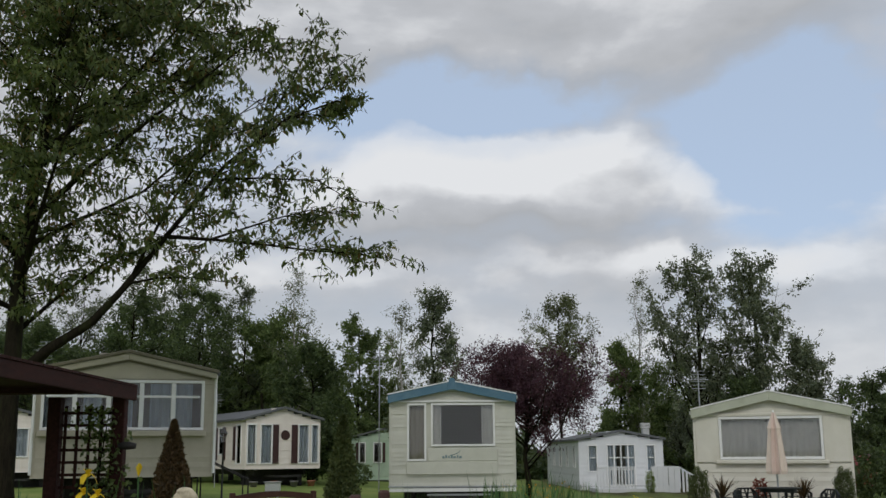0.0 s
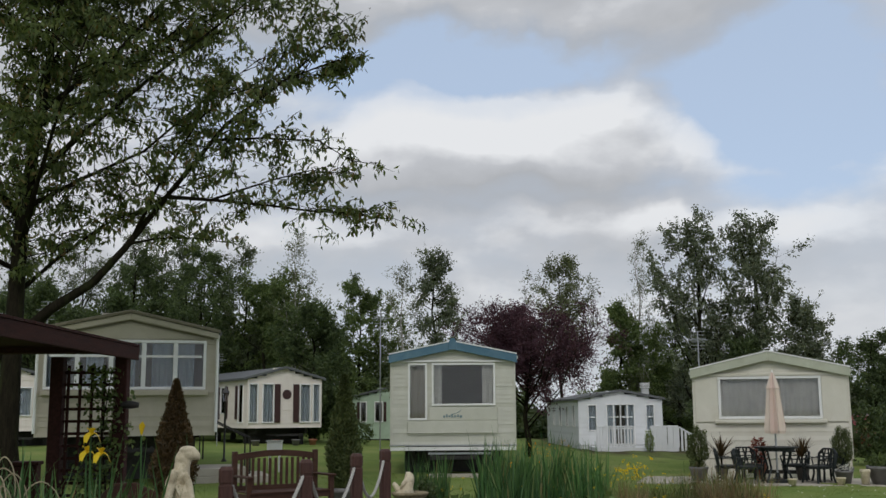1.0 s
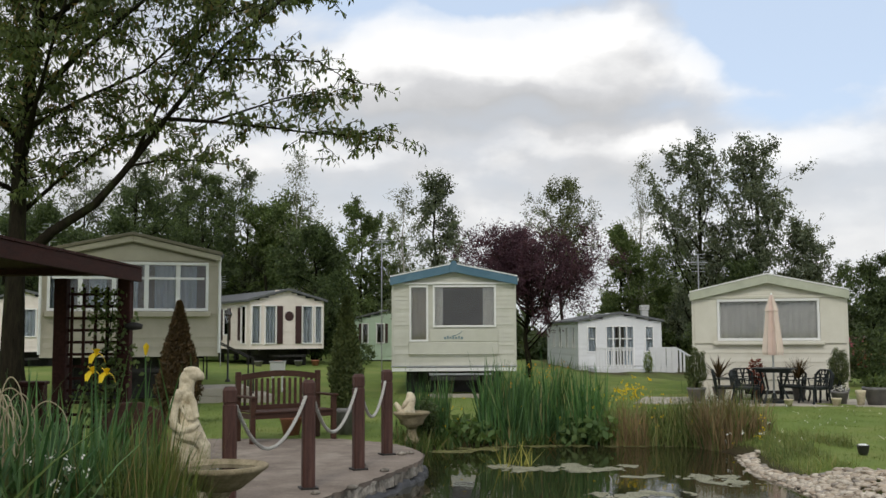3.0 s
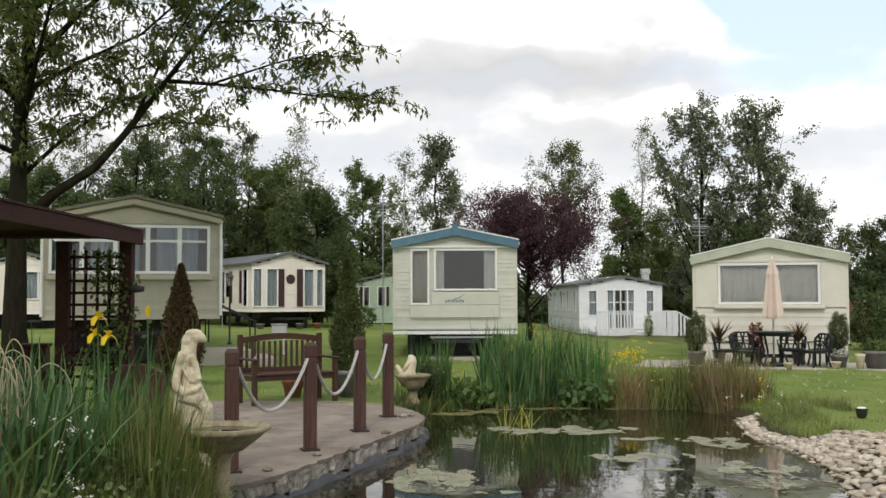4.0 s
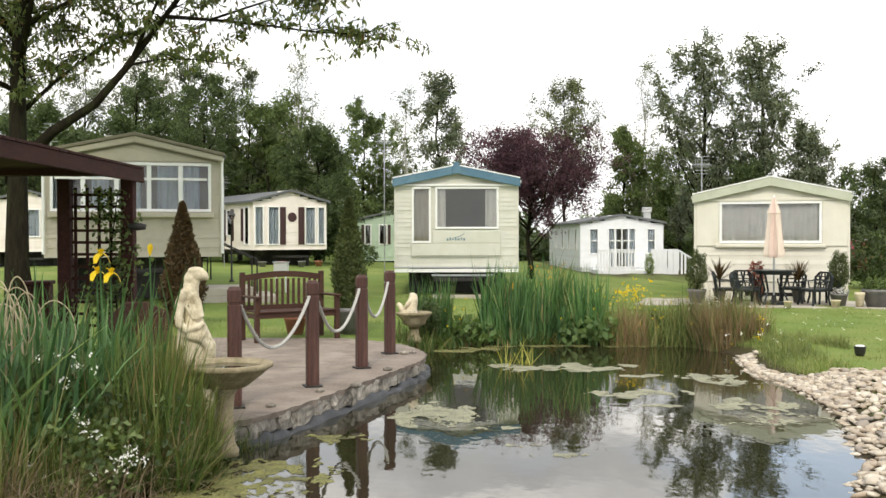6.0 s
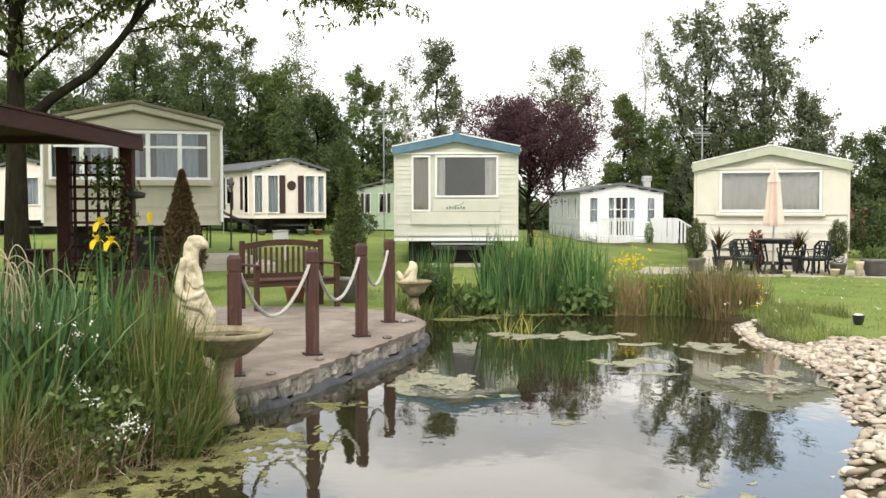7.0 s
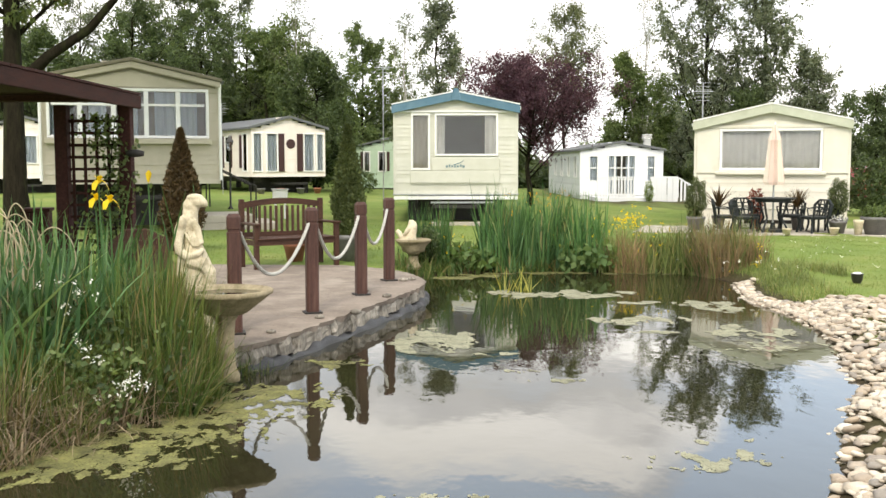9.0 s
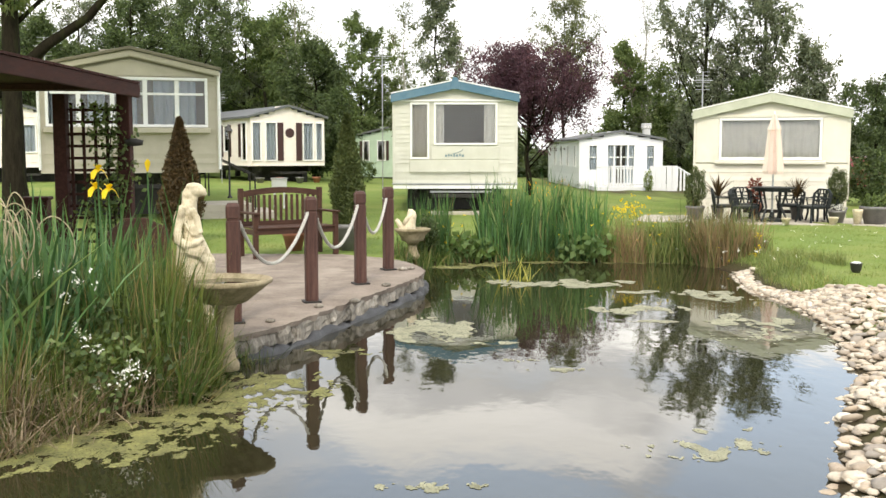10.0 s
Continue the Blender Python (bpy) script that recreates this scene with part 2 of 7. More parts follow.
INSIDE = surface("panelled_interior", (0.34, 0.30, 0.25), (0.44, 0.40, 0.34), 4.0, 0.7)
BARK = surface("dark_bark", (0.010, 0.009, 0.006), (0.030, 0.025, 0.017), 6.0, 0.95, bump=0.9, fine=30, stretch=(3, 3, 0.6), sheen=0.05, stain=(0.032, 0.040, 0.014), stain_scale=1.5)
PALE_BARK = surface("pale_bark", (0.22, 0.21, 0.18), (0.4, 0.38, 0.34), 6.0, 0.85, bump=0.5)
PARASOL = surface("parasol_cloth", (0.66, 0.55, 0.47), (0.76, 0.66, 0.58), 5.0, 0.85, bump=0.15, stretch=(8, 8, 0.6), stain=(0.74, 0.62, 0.54))
PARASOL_STRIPE = surface("parasol_stripe", (0.64, 0.48, 0.42), (0.70, 0.55, 0.49), 5.0, 0.85, bump=0.15)
IRON = surface("dark_green_cast_iron", (0.007, 0.011, 0.011), (0.018, 0.024, 0.024), 12.0, 0.5, 0.3)
SLABS = surface("pale_patio_slabs", (0.38, 0.34, 0.28), (0.5, 0.46, 0.38), 2.0, 0.85, bump=0.2, stain=(0.3, 0.27, 0.22))
GLASS = glass_sheet()
WATER = pond_water()
BLACK = surface("black_plastic", (0.015, 0.015, 0.015), (0.03, 0.03, 0.03), 10.0, 0.4)
LOGO_TEAL = surface("grey_teal_print", (0.13, 0.21, 0.23), (0.2, 0.28, 0.3), 20.0, 0.5, bump=0.0)
RED_PAINT = surface("red_car_paint", (0.16, 0.015, 0.02), (0.22, 0.02, 0.03), 4.0, 0.25, bump=0.0)

CHERRY_LEAF = leafy("cherry_leaf", (0.055, 0.085, 0.03), (0.15, 0.19, 0.065), 0.4, (0.17, 0.11, 0.045), 0.14)
WOOD_LEAF = leafy("woodland_leaf", (0.042, 0.068, 0.028), (0.13, 0.175, 0.07), 0.34)
BROAD_LEAF = leafy("broad_bank_leaf", (0.07, 0.13, 0.04), (0.17, 0.25, 0.085), 0.35)
FRESH_LEAF = leafy("fresh_leaf", (0.06, 0.10, 0.032), (0.20, 0.26, 0.10), 0.4)
POPLAR_LEAF = leafy("poplar_leaf", (0.075, 0.10, 0.062), (0.215, 0.245, 0.165), 0.35)
BIRCH_LEAF = leafy("birch_leaf", (0.10, 0.12, 0.06), (0.18, 0.20, 0.11), 0.35)
PURPLE_LEAF = leafy("purple_leaf", (0.048, 0.020, 0.032), (0.120, 0.055, 0.075), 0.25)
REED_BLADE = leafy("reed_blade", (0.04, 0.105, 0.036), (0.13, 0.25, 0.085), 0.3, (0.34, 0.28, 0.13), 0.09)
RUSH_BLADE = leafy("rush_blade", (0.055, 0.105, 0.032), (0.15, 0.21, 0.06), 0.3, (0.29, 0.21, 0.11), 0.25)
IRIS_BLADE = leafy("iris_blade", (0.06, 0.135, 0.06), (0.19, 0.33, 0.155), 0.3, (0.36, 0.36, 0.17), 0.06)
MEADOW_BLADE = leafy("meadow_blade", (0.055, 0.085, 0.022), (0.175, 0.215, 0.058), 0.3, (0.25, 0.18, 0.09), 0.26)
DRY_BLADE = leafy("dry_blade", (0.22, 0.16, 0.10), (0.48, 0.38, 0.27), 0.2)
STRAW_GRASS = leafy("straw_grass", (0.11, 0.16, 0.05), (0.25, 0.29, 0.10), 0.3, (0.38, 0.31, 0.16), 0.14)
BROWN_BLADE = leafy("brown_rush", (0.15, 0.10, 0.055), (0.33, 0.235, 0.13), 0.2, (0.16, 0.18, 0.06), 0.25)
LAWN_BLADE = leafy("lawn_blade", (0.13, 0.205, 0.045), (0.22, 0.30, 0.075), 0.35, (0.26, 0.24, 0.09), 0.12)
CONIFER_LEAF = leafy("conifer_spray", (0.045, 0.07, 0.022), (0.13, 0.155, 0.05), 0.15)
BRONZE_LEAF = leafy("bronze_conifer_spray", (0.045, 0.033, 0.014), (0.125, 0.075, 0.03), 0.15)
ALGAE = surface("duckweed_mat", (0.10, 0.105, 0.03), (0.27, 0.26, 0.085), 7.0, 0.85, bump=0.6, fine=45, stain=(0.05, 0.045, 0.018), stain_scale=4.0, per="ISLAND", spread=0.3)
PALE_ALGAE = surface("pale_pond_scum", (0.20, 0.20, 0.115), (0.36, 0.35, 0.23), 6.0, 0.6, bump=0.4, fine=70, stain=(0.08, 0.075, 0.035), stain_scale=5.0)
YELLOW_PETAL = leafy("yellow_petal", (0.80, 0.55, 0.01), (0.85, 0.65, 0.03), 0.3)
WHITE_PETAL = leafy("white_petal", (0.75, 0.76, 0.78), (0.85, 0.85, 0.85), 0.3)
ORANGE_PETAL = leafy("orange_petal", (0.75, 0.30, 0.02), (0.8, 0.5, 0.03), 0.3)

# ---- mesh helpers ----


def finish(bm, name, material, parent=None, label="", smooth=False, bevel=0.0):
    me = bpy.data.meshes.new(name)
    if bevel:
        bmesh.ops.bevel(bm, geom=bm.edges[:], offset=bevel, segments=1, affect="EDGES", clamp_overlap=True)
    bmesh.ops.recalc_face_normals(bm, faces=bm.faces[:])
    bm.to_mesh(me)
    bm.free()
    if smooth:
        for p in me.polygons:
            p.use_smooth = True
    me.materials.append(material)
    ob = new(name, me)
    if parent:
        ob.parent = parent
    if label:
        tagged(ob, label)
    return ob


def part(name, bm, material, parent, label="", smooth=False, bevel=0.0):
    return finish(bm, name, material, parent, label, smooth, bevel)


def thing(name, m, label, category, group="", kind=""):
    ob = new(name)
    ob.matrix_basis = m
    ob.empty_display_size = 0.1
    return tagged(ob, label, category, group, kind)


def boxes(*spans):
    """One bmesh of boxes given as (x0, x1, y0, y1, z0, z1)."""
    bm = bmesh.new()
    for x0, x1, y0, y1, z0, z1 in spans:
        v = [bm.verts.new((x, y, z)) for z in (z0, z1) for x, y in ((x0, y0), (x1, y0), (x1, y1), (x0, y1))]
        for f in ((3, 2, 1, 0), (4, 5, 6, 7), (0, 1, 5, 4), (1, 2, 6, 5), (2, 3, 7, 6), (3, 0, 4, 7)):
            bm.faces.new([v[i] for i in f])
    return bm


def lathe(profile, sides=20, bm=None, centre=(0, 0, 0), wob=0.0):
    bm = bm or bmesh.new()
    rings = []
    for r, z in profile:
        rings.append([bm.verts.new((centre[0] + r * (1 + wob * math.sin(3 * i + z * 9)) * math.cos(2 * math.pi * i / sides), centre[1] + r * (1 + wob * math.sin(5 * i + z * 7)) * math.sin(2 * math.pi * i / sides), centre[2] + z)) for i in range(sides)])
    for a, b in zip(rings, rings[1:]):
        for i in range(sides):
            bm.faces.new((a[i], a[(i + 1) % sides], b[(i + 1) % sides], b[i]))
    bm.faces.new(rings[0][::-1])
    bm.faces.new(rings[-1])
    return bm


def tube(points, radii, sides=6, bm=None):
    """A tapered tube along points."""
    bm = bm or bmesh.new()
    pts = [Vector(p) for p in points]
    rings = []
    for i, p in enumerate(pts):
        d = (pts[min(i + 1, len(pts) - 1)] - pts[max(i - 1, 0)]).normalized()
        u = d.cross(Vector((0.31, 0.95, 0.05))).normalized() if abs(d.y) < 0.9 else d.cross(Vector((1, 0, 0))).normalized()
        w = d.cross(u)
        r = radii[i] if isinstance(radii, (list, tuple)) else radii
        rings.append([bm.verts.new(p + r * (math.cos(2 * math.pi * k / sides) * u + math.sin(2 * math.pi * k / sides) * w)) for k in range(sides)])
    for a, b in zip(rings, rings[1:]):
        for k in range(sides):
            bm.faces.new((a[k], a[(k + 1) % sides], b[(k + 1) % sides], b[k]))
    bm.faces.new(rings[0][::-1])
    bm.faces.new(rings[-1])
    return bm


def prism(outline, y0, y1, bm=None):
    """An outline of (x, z) carried from y0 to y1."""
    bm = bm or bmesh.new()
    a = [bm.verts.new((x, y0, z)) for x, z in outline]
    b = [bm.verts.new((x, y1, z)) for x, z in outline]
    n = len(outline)
    for i in range(n):
        bm.faces.new((a[i], a[(i + 1) % n], b[(i + 1) % n], b[i]))
    bm.faces.new(a[::-1])
    bm.faces.new(b)
    return bm


def raw_mesh(name, verts, faces, material, parent=None, label=""):
    """A mesh object from numpy arrays: verts (n, 3), faces (m, 3 or 4)."""
    me = bpy.data.meshes.new(name)
    n, k = faces.shape
    me.vertices.add(len(verts))
    me.vertices.foreach_set("co", verts.astype(np.float32).ravel())
    me.loops.add(n * k)
    me.loops.foreach_set("vertex_index", faces.astype(np.int32).ravel())
    me.polygons.add(n)
    me.polygons.foreach_set("loop_start", np.arange(0, n * k, k, dtype=np.int32))
    me.update(calc_edges=True)
    me.materials.append(material)
    ob = new(name, me)
    if parent:
        ob.parent = parent
    if label:
        tagged(ob, label)
    return ob


def leaves_at(centres, length, width, rng, droop=0.3):
    """Folded leaf blades, one at each centre, turned at random."""
    n = len(centres)
    d = rng.normal(size=(n, 3))
    d[:, 2] -= droop * 1.5
    d /= np.linalg.norm(d, axis=1)[:, None]
    s = np.cross(d, rng.normal(size=(n, 3)))
    s /= np.linalg.norm(s, axis=1)[:, None] + 1e-9
    k = np.cross(d, s)
    size = rng.uniform(0.6, 1.25, (n, 1))
    L, W = d * length * size, s * width * size
    v = np.stack([centres, centres + L * 0.45 + W * 0.5 + k * width * 0.18, centres + L, centres + L * 0.45 - W * 0.5 + k * width * 0.18], 1).reshape(-1, 3)
    i = np.arange(n)[:, None] * 4
    f = np.concatenate([i + [0, 1, 2], i + [0, 2, 3]], 1).reshape(-1, 3)
    return v, f


def blades_at(feet, heights, width, rng, lean=0.25, curl=0.35, flop=0.0, steps=4):
    """Grass or reed blades: tapering strips that rise from feet and bend over."""
    n = len(feet)
    turn = rng.uniform(0, 2 * math.pi, n)
    out = np.stack([np.cos(turn), np.sin(turn), 0 * turn], 1)
    side = np.stack([-np.sin(turn + rng.normal(0, 0.6, n)), np.cos(turn), 0 * turn], 1)
    a = np.abs(rng.normal(0, lean, n))[:, None]
    c = np.abs(rng.normal(0, curl, n))[:, None]
    flopped = (rng.uniform(size=n) < flop)[:, None]
    rows = []
    for s in range(steps + 1):
        q = s / steps
        rise = q * np.cos(a * 0.7) - np.where(flopped, 0.55, 0.12) * c * q ** 3
        p = feet + heights[:, None] * (out * (a * q + c * q * q * 0.6) + np.array([0, 0, 1.0]) * rise)
        w = width * (1 - q ** 2 * 0.95) * 0.5
        rows += [p - side * w, p + side * w]
    v = np.stack(rows, 1).reshape(-1, 3)
    i = np.arange(n)[:, None] * (2 * steps + 2)
    f = np.concatenate([i + [2 * s, 2 * s + 1, 2 * s + 3, 2 * s + 2] for s in range(steps)], 1).reshape(-1, 4)
    return v, f


def smooth_path(points, n):
    """n points along a Catmull-Rom curve through points."""
    p = [np.array(q, float) for q in points]
    p = [2 * p[0] - p[1], *p, 2 * p[-1] - p[-2]]
    out = []
    for i in range(n):
        s = i / (n - 1) * (len(p) - 3) * 0.99999
        k = int(s)
        u = s - k
        a, b, c, d = p[k:k + 4]
        out.append(0.5 * (2 * b + (c - a) * u + (2 * a - 5 * b + 4 * c - d) * u * u + (3 * b - a - 3 * c + d) * u ** 3))
    return np.array(out)

# ---- ground and pond ----
SHORE = [(4.05, 14.4), (3.7, 15.6), (2.0, 15.95), (0.3, 15.7), (-0.15, 15.1), (-0.42, 14.0), (-0.45, 13.4), (-0.36, 12.5), (-0.62, 11.5), (-1.08, 10.0), (-1.55, 8.6), (-1.75, 7.9),
         (-1.95, 7.0), (-2.3, 6.1), (-2.7, 5.0), (-2.7, 3.0), (-1.5, 1.6), (0.0, 1.3), (1.1, 2.4), (1.60, 4.2), (2.01, 5.3), (2.59, 6.7), (3.07, 7.6), (3.28, 8.5), (3.68, 9.9), (3.80, 10.7), (3.82, 11.6), (3.74, 12.7)]


def shore_distance(x, y):
    """Signed distance to the water's edge: minus in the pond."""
    p = np.array(SHORE)
    q = np.roll(p, -1, 0)
    best = np.full(x.shape, 1e9)
    inside = np.zeros(x.shape, bool)
    for (ax, ay), (bx, by) in zip(p, q):
        dx, dy = bx - ax, by - ay
        t = np.clip(((x - ax) * dx + (y - ay) * dy) / (dx * dx + dy * dy), 0, 1)
        best = np.minimum(best, np.hypot(x - ax - t * dx, y - ay - t * dy))
        cross = ((ay > y) != (by > y)) & (x < dx * (y - ay) / (dy if dy else 1e-9) + ax)
        inside ^= cross
    return np.where(inside, -best, best)


def land(x, y):
    """The height of the land."""
    x, y = np.asarray(x, float), np.asarray(y, float)
    d = shore_distance(x, y)
    bank = np.clip(d / 0.65, 0, 1)
    z = 0.2 * (bank * bank * (3 - 2 * bank))
    z = np.where(d < 0, np.maximum(-0.7, d * 0.9), z) - 0.03 * (np.abs(d) < 0.05)
    rise = np.clip((y - 18) / 22, 0, 1) * np.clip((2 - x) / 9, 0, 1)
    z = z + 0.33 * rise - 0.12 * np.clip((y - 24) / 20, 0, 1) * np.clip((x - 1) / 6, 0, 1)
    z = z - 0.07 * ((d > 0.1) & (d < 3.2) & (x < -0.5) & (x > -3.8) & (y > 8.1 - 0.4 * (x + 1.9)) & (y < 14.8))
    hump = 0.018 * np.sin(x * 2.1 + 0.4) * np.sin(y * 1.7) + 0.012 * np.sin(x * 5.3 + y * 3.1)
    return z + hump * np.clip(d, 0, 1)


def axis(lo, hi, step, far):
    """Even steps from lo to hi, then ever wider ones out to far on both sides."""
    mid = list(np.arange(lo, hi + 1e-6, step))
    k = step
    while mid[-1] < far:
        k *= 1.16
        mid.append(mid[-1] + k)
        mid.insert(0, mid[0] - k)
    return np.array(mid)


def make_ground():
    xs, ys = axis(-5.5, 6.5, 0.1, 1500), axis(1.0, 19.0, 0.1, 1500)
    X, Y = np.meshgrid(xs, ys)
    Z = land(X.ravel(), Y.ravel())
    v = np.stack([X.ravel(), Y.ravel(), Z], 1)
    nx, ny = len(xs), len(ys)
    i = (np.arange(ny - 1)[:, None] * nx + np.arange(nx - 1)[None]).ravel()[:, None]
    f = i + np.array([0, 1, nx + 1, nx])
    m = bpy.data.materials.new("lawn_and_soil")
    m.use_nodes = True
    t = m.node_tree
    b = t.nodes["Principled BSDF"]
    co = t.nodes.new("ShaderNodeTexCoord").outputs["Object"]
    n1 = node(t, "ShaderNodeTexNoise", Scale=0.5, Detail=8.0, Roughness=0.65)
    n2 = node(t, "ShaderNodeTexNoise", Scale=24.0, Detail=6.0, Roughness=0.7)
    for n in (n1, n2):
        t.links.new(co, n.inputs["Vector"])
    grass = ramp(t, calc(t, "ADD", calc(t, "MULTIPLY", n1.outputs[0], 0.6), calc(t, "MULTIPLY", n2.outputs[0], 0.4)), [(0.32, (0.10, 0.16, 0.036)), (0.5, (0.165, 0.225, 0.055)), (0.68, (0.28, 0.275, 0.095))])
    sep = t.nodes.new("ShaderNodeSeparateXYZ")
    t.links.new(co, sep.inputs[0])
    mud = ramp(t, n2.outputs[0], [(0.3, (0.03, 0.022, 0.012)), (0.7, (0.07, 0.052, 0.03))])
    t.links.new(mix(t, ramp(t, calc(t, "MULTIPLY", sep.outputs[2], 5.0), [(0.0, 0.0), (0.45, 0.15), (0.7, 1.0)]), mud, grass), b.inputs["Base Color"])
    b.inputs["Roughness"].default_value = 0.95
    b.inputs["Specular IOR Level"].default_value = 0.15
    bp = node(t, "ShaderNodeBump", Strength=0.7, Distance=0.03)
    t.links.new(n2.outputs[0], bp.inputs["Height"])
    t.links.new(bp.outputs[0], b.inputs["Normal"])
    tagged(raw_mesh("ground", v, f, m), "green mown lawn and muddy banks around the pond", "ground", kind="structure")


make_ground()
water = finish(boxes((-3.2, 5.0, 0.8, 16.4, -0.02, 0.0)), "water", WATER)
tagged(water, "still brown pond water mirroring sky and trees", "water", kind="structure")

# ---- caravans ----


def wall_strips(bm, x0, x1, z0, z1, holes, y=0.0, pitch=0.1, lap=0.012, top=None, thick=0.04):
    """Lapped horizontal boards over x0..x1, z0..z1 round holes (x0, x1, z0, z1); top(x): the roof line that cuts them."""
    cuts = sorted({z0, z1, *[h[2] for h in holes], *[h[3] for h in holes], *[z0 + pitch * i for i in range(int((z1 - z0) / pitch) + 1)]})
    for a, b in zip(cuts, cuts[1:]):
        if b - a < 0.004:
            continue
        mid = (a + b) / 2
        free = [(x0, x1)]
        for h in holes:
            if h[2] < mid < h[3]:
                free = [s for p, q in free for s in ((p, min(q, h[0])), (max(p, h[1]), q)) if s[1] - s[0] > 0.004]
        fa, fb = ((a - z0) / pitch) % 1.0, ((b - z0) / pitch) % 1.0
        if fb < 1e-6:
            fb = 1.0
        for p, q in free:
            if top:
                while q - p > 0.02 and top(p) < b and top((p + q) / 2) > top(p):
                    p += 0.02
                while q - p > 0.02 and top(q) < b and top((p + q) / 2) > top(q):
                    q -= 0.02
                if q - p < 0.03:
                    continue
            ya, yb = y - lap * (1 - fa), y - lap * (1 - fb)
            v = [bm.verts.new(c) for c in ((p, ya, a), (q, ya, a), (q, yb, b), (p, yb, b), (p, y + thick, a), (q, y + thick, a), (q, y + thick, b), (p, y + thick, b))]
            for f in ((0, 1, 2, 3), (7, 6, 5, 4), (1, 0, 4, 5), (3, 2, 6, 7), (0, 3, 7, 4), (2, 1, 5, 6)):
                bm.faces.new([v[i] for i in f])
    return bm


def frame_round(x0, x1, z0, z1, w, y0, y1):
    return boxes((x0 - w, x1 + w, y0, y1, z1, z1 + w), (x0 - w, x1 + w, y0, y1, z0 - w, z0), (x0 - w, x0, y0, y1, z0, z1), (x1, x1 + w, y0, y1, z0, z1))


def drape(x0, x1, z0, z1, y, folds=0.13, depth=0.006):
    bm = bmesh.new()
    n = max(4, int((x1 - x0) / folds * 4))
    lo, hi = [], []
    for i in range(n + 1):
        x = x0 + (x1 - x0) * i / n
        yy = y + depth * math.sin(i * math.pi / 2 + 0.3 * math.sin(i))
        lo.append(bm.verts.new((x, yy, z0)))
        hi.append(bm.verts.new((x, yy * 0.6 + y * 0.4, z1)))
    for i in range(n):
        bm.faces.new((lo[i], lo[i + 1], hi[i + 1], hi[i]))
    bmesh.ops.solidify(bm, geom=bm.faces[:], thickness=0.004)
    return bm


def window(parent, x0, x1, z0, z1, y=0.0, frame_w=0.05, bars_x=(), bars_z=(), curtains=(), curtain=CURTAIN, name="window"):
    """A framed pane with bars and the curtains behind it; the frame is the part, its pieces hang under it."""
    w = part(name, frame_round(x0, x1, z0, z1, frame_w, y - 0.035, y + 0.04), UPVC, parent, bevel=0.006)
    edges = [x0, *bars_x, x1]
    for x in bars_x:
        part("mullion", boxes((x - (0.045 if len(bars_x) > 3 else 0.03), x + (0.045 if len(bars_x) > 3 else 0.03), y - 0.03, y + 0.035, z0, z1)), UPVC, w)
    for a, b in zip(edges, edges[1:]):
        for z in bars_z:
            part("transom", boxes((a + 0.03, b - 0.03, y - 0.026, y + 0.03, z - 0.025, z + 0.025)), UPVC, w)
        g = part("pane", boxes((a, b, y + 0.005, y + 0.011, z0, z1)), GLASS, w)
        g.visible_shadow = False
    for a, b, lo in curtains:
        part("curtain", drape(a, b, z0 + lo, z1 - 0.01, y + 0.07, 0.13, 0.034 if curtain == CURTAIN else 0.012), curtain, w)
    return w


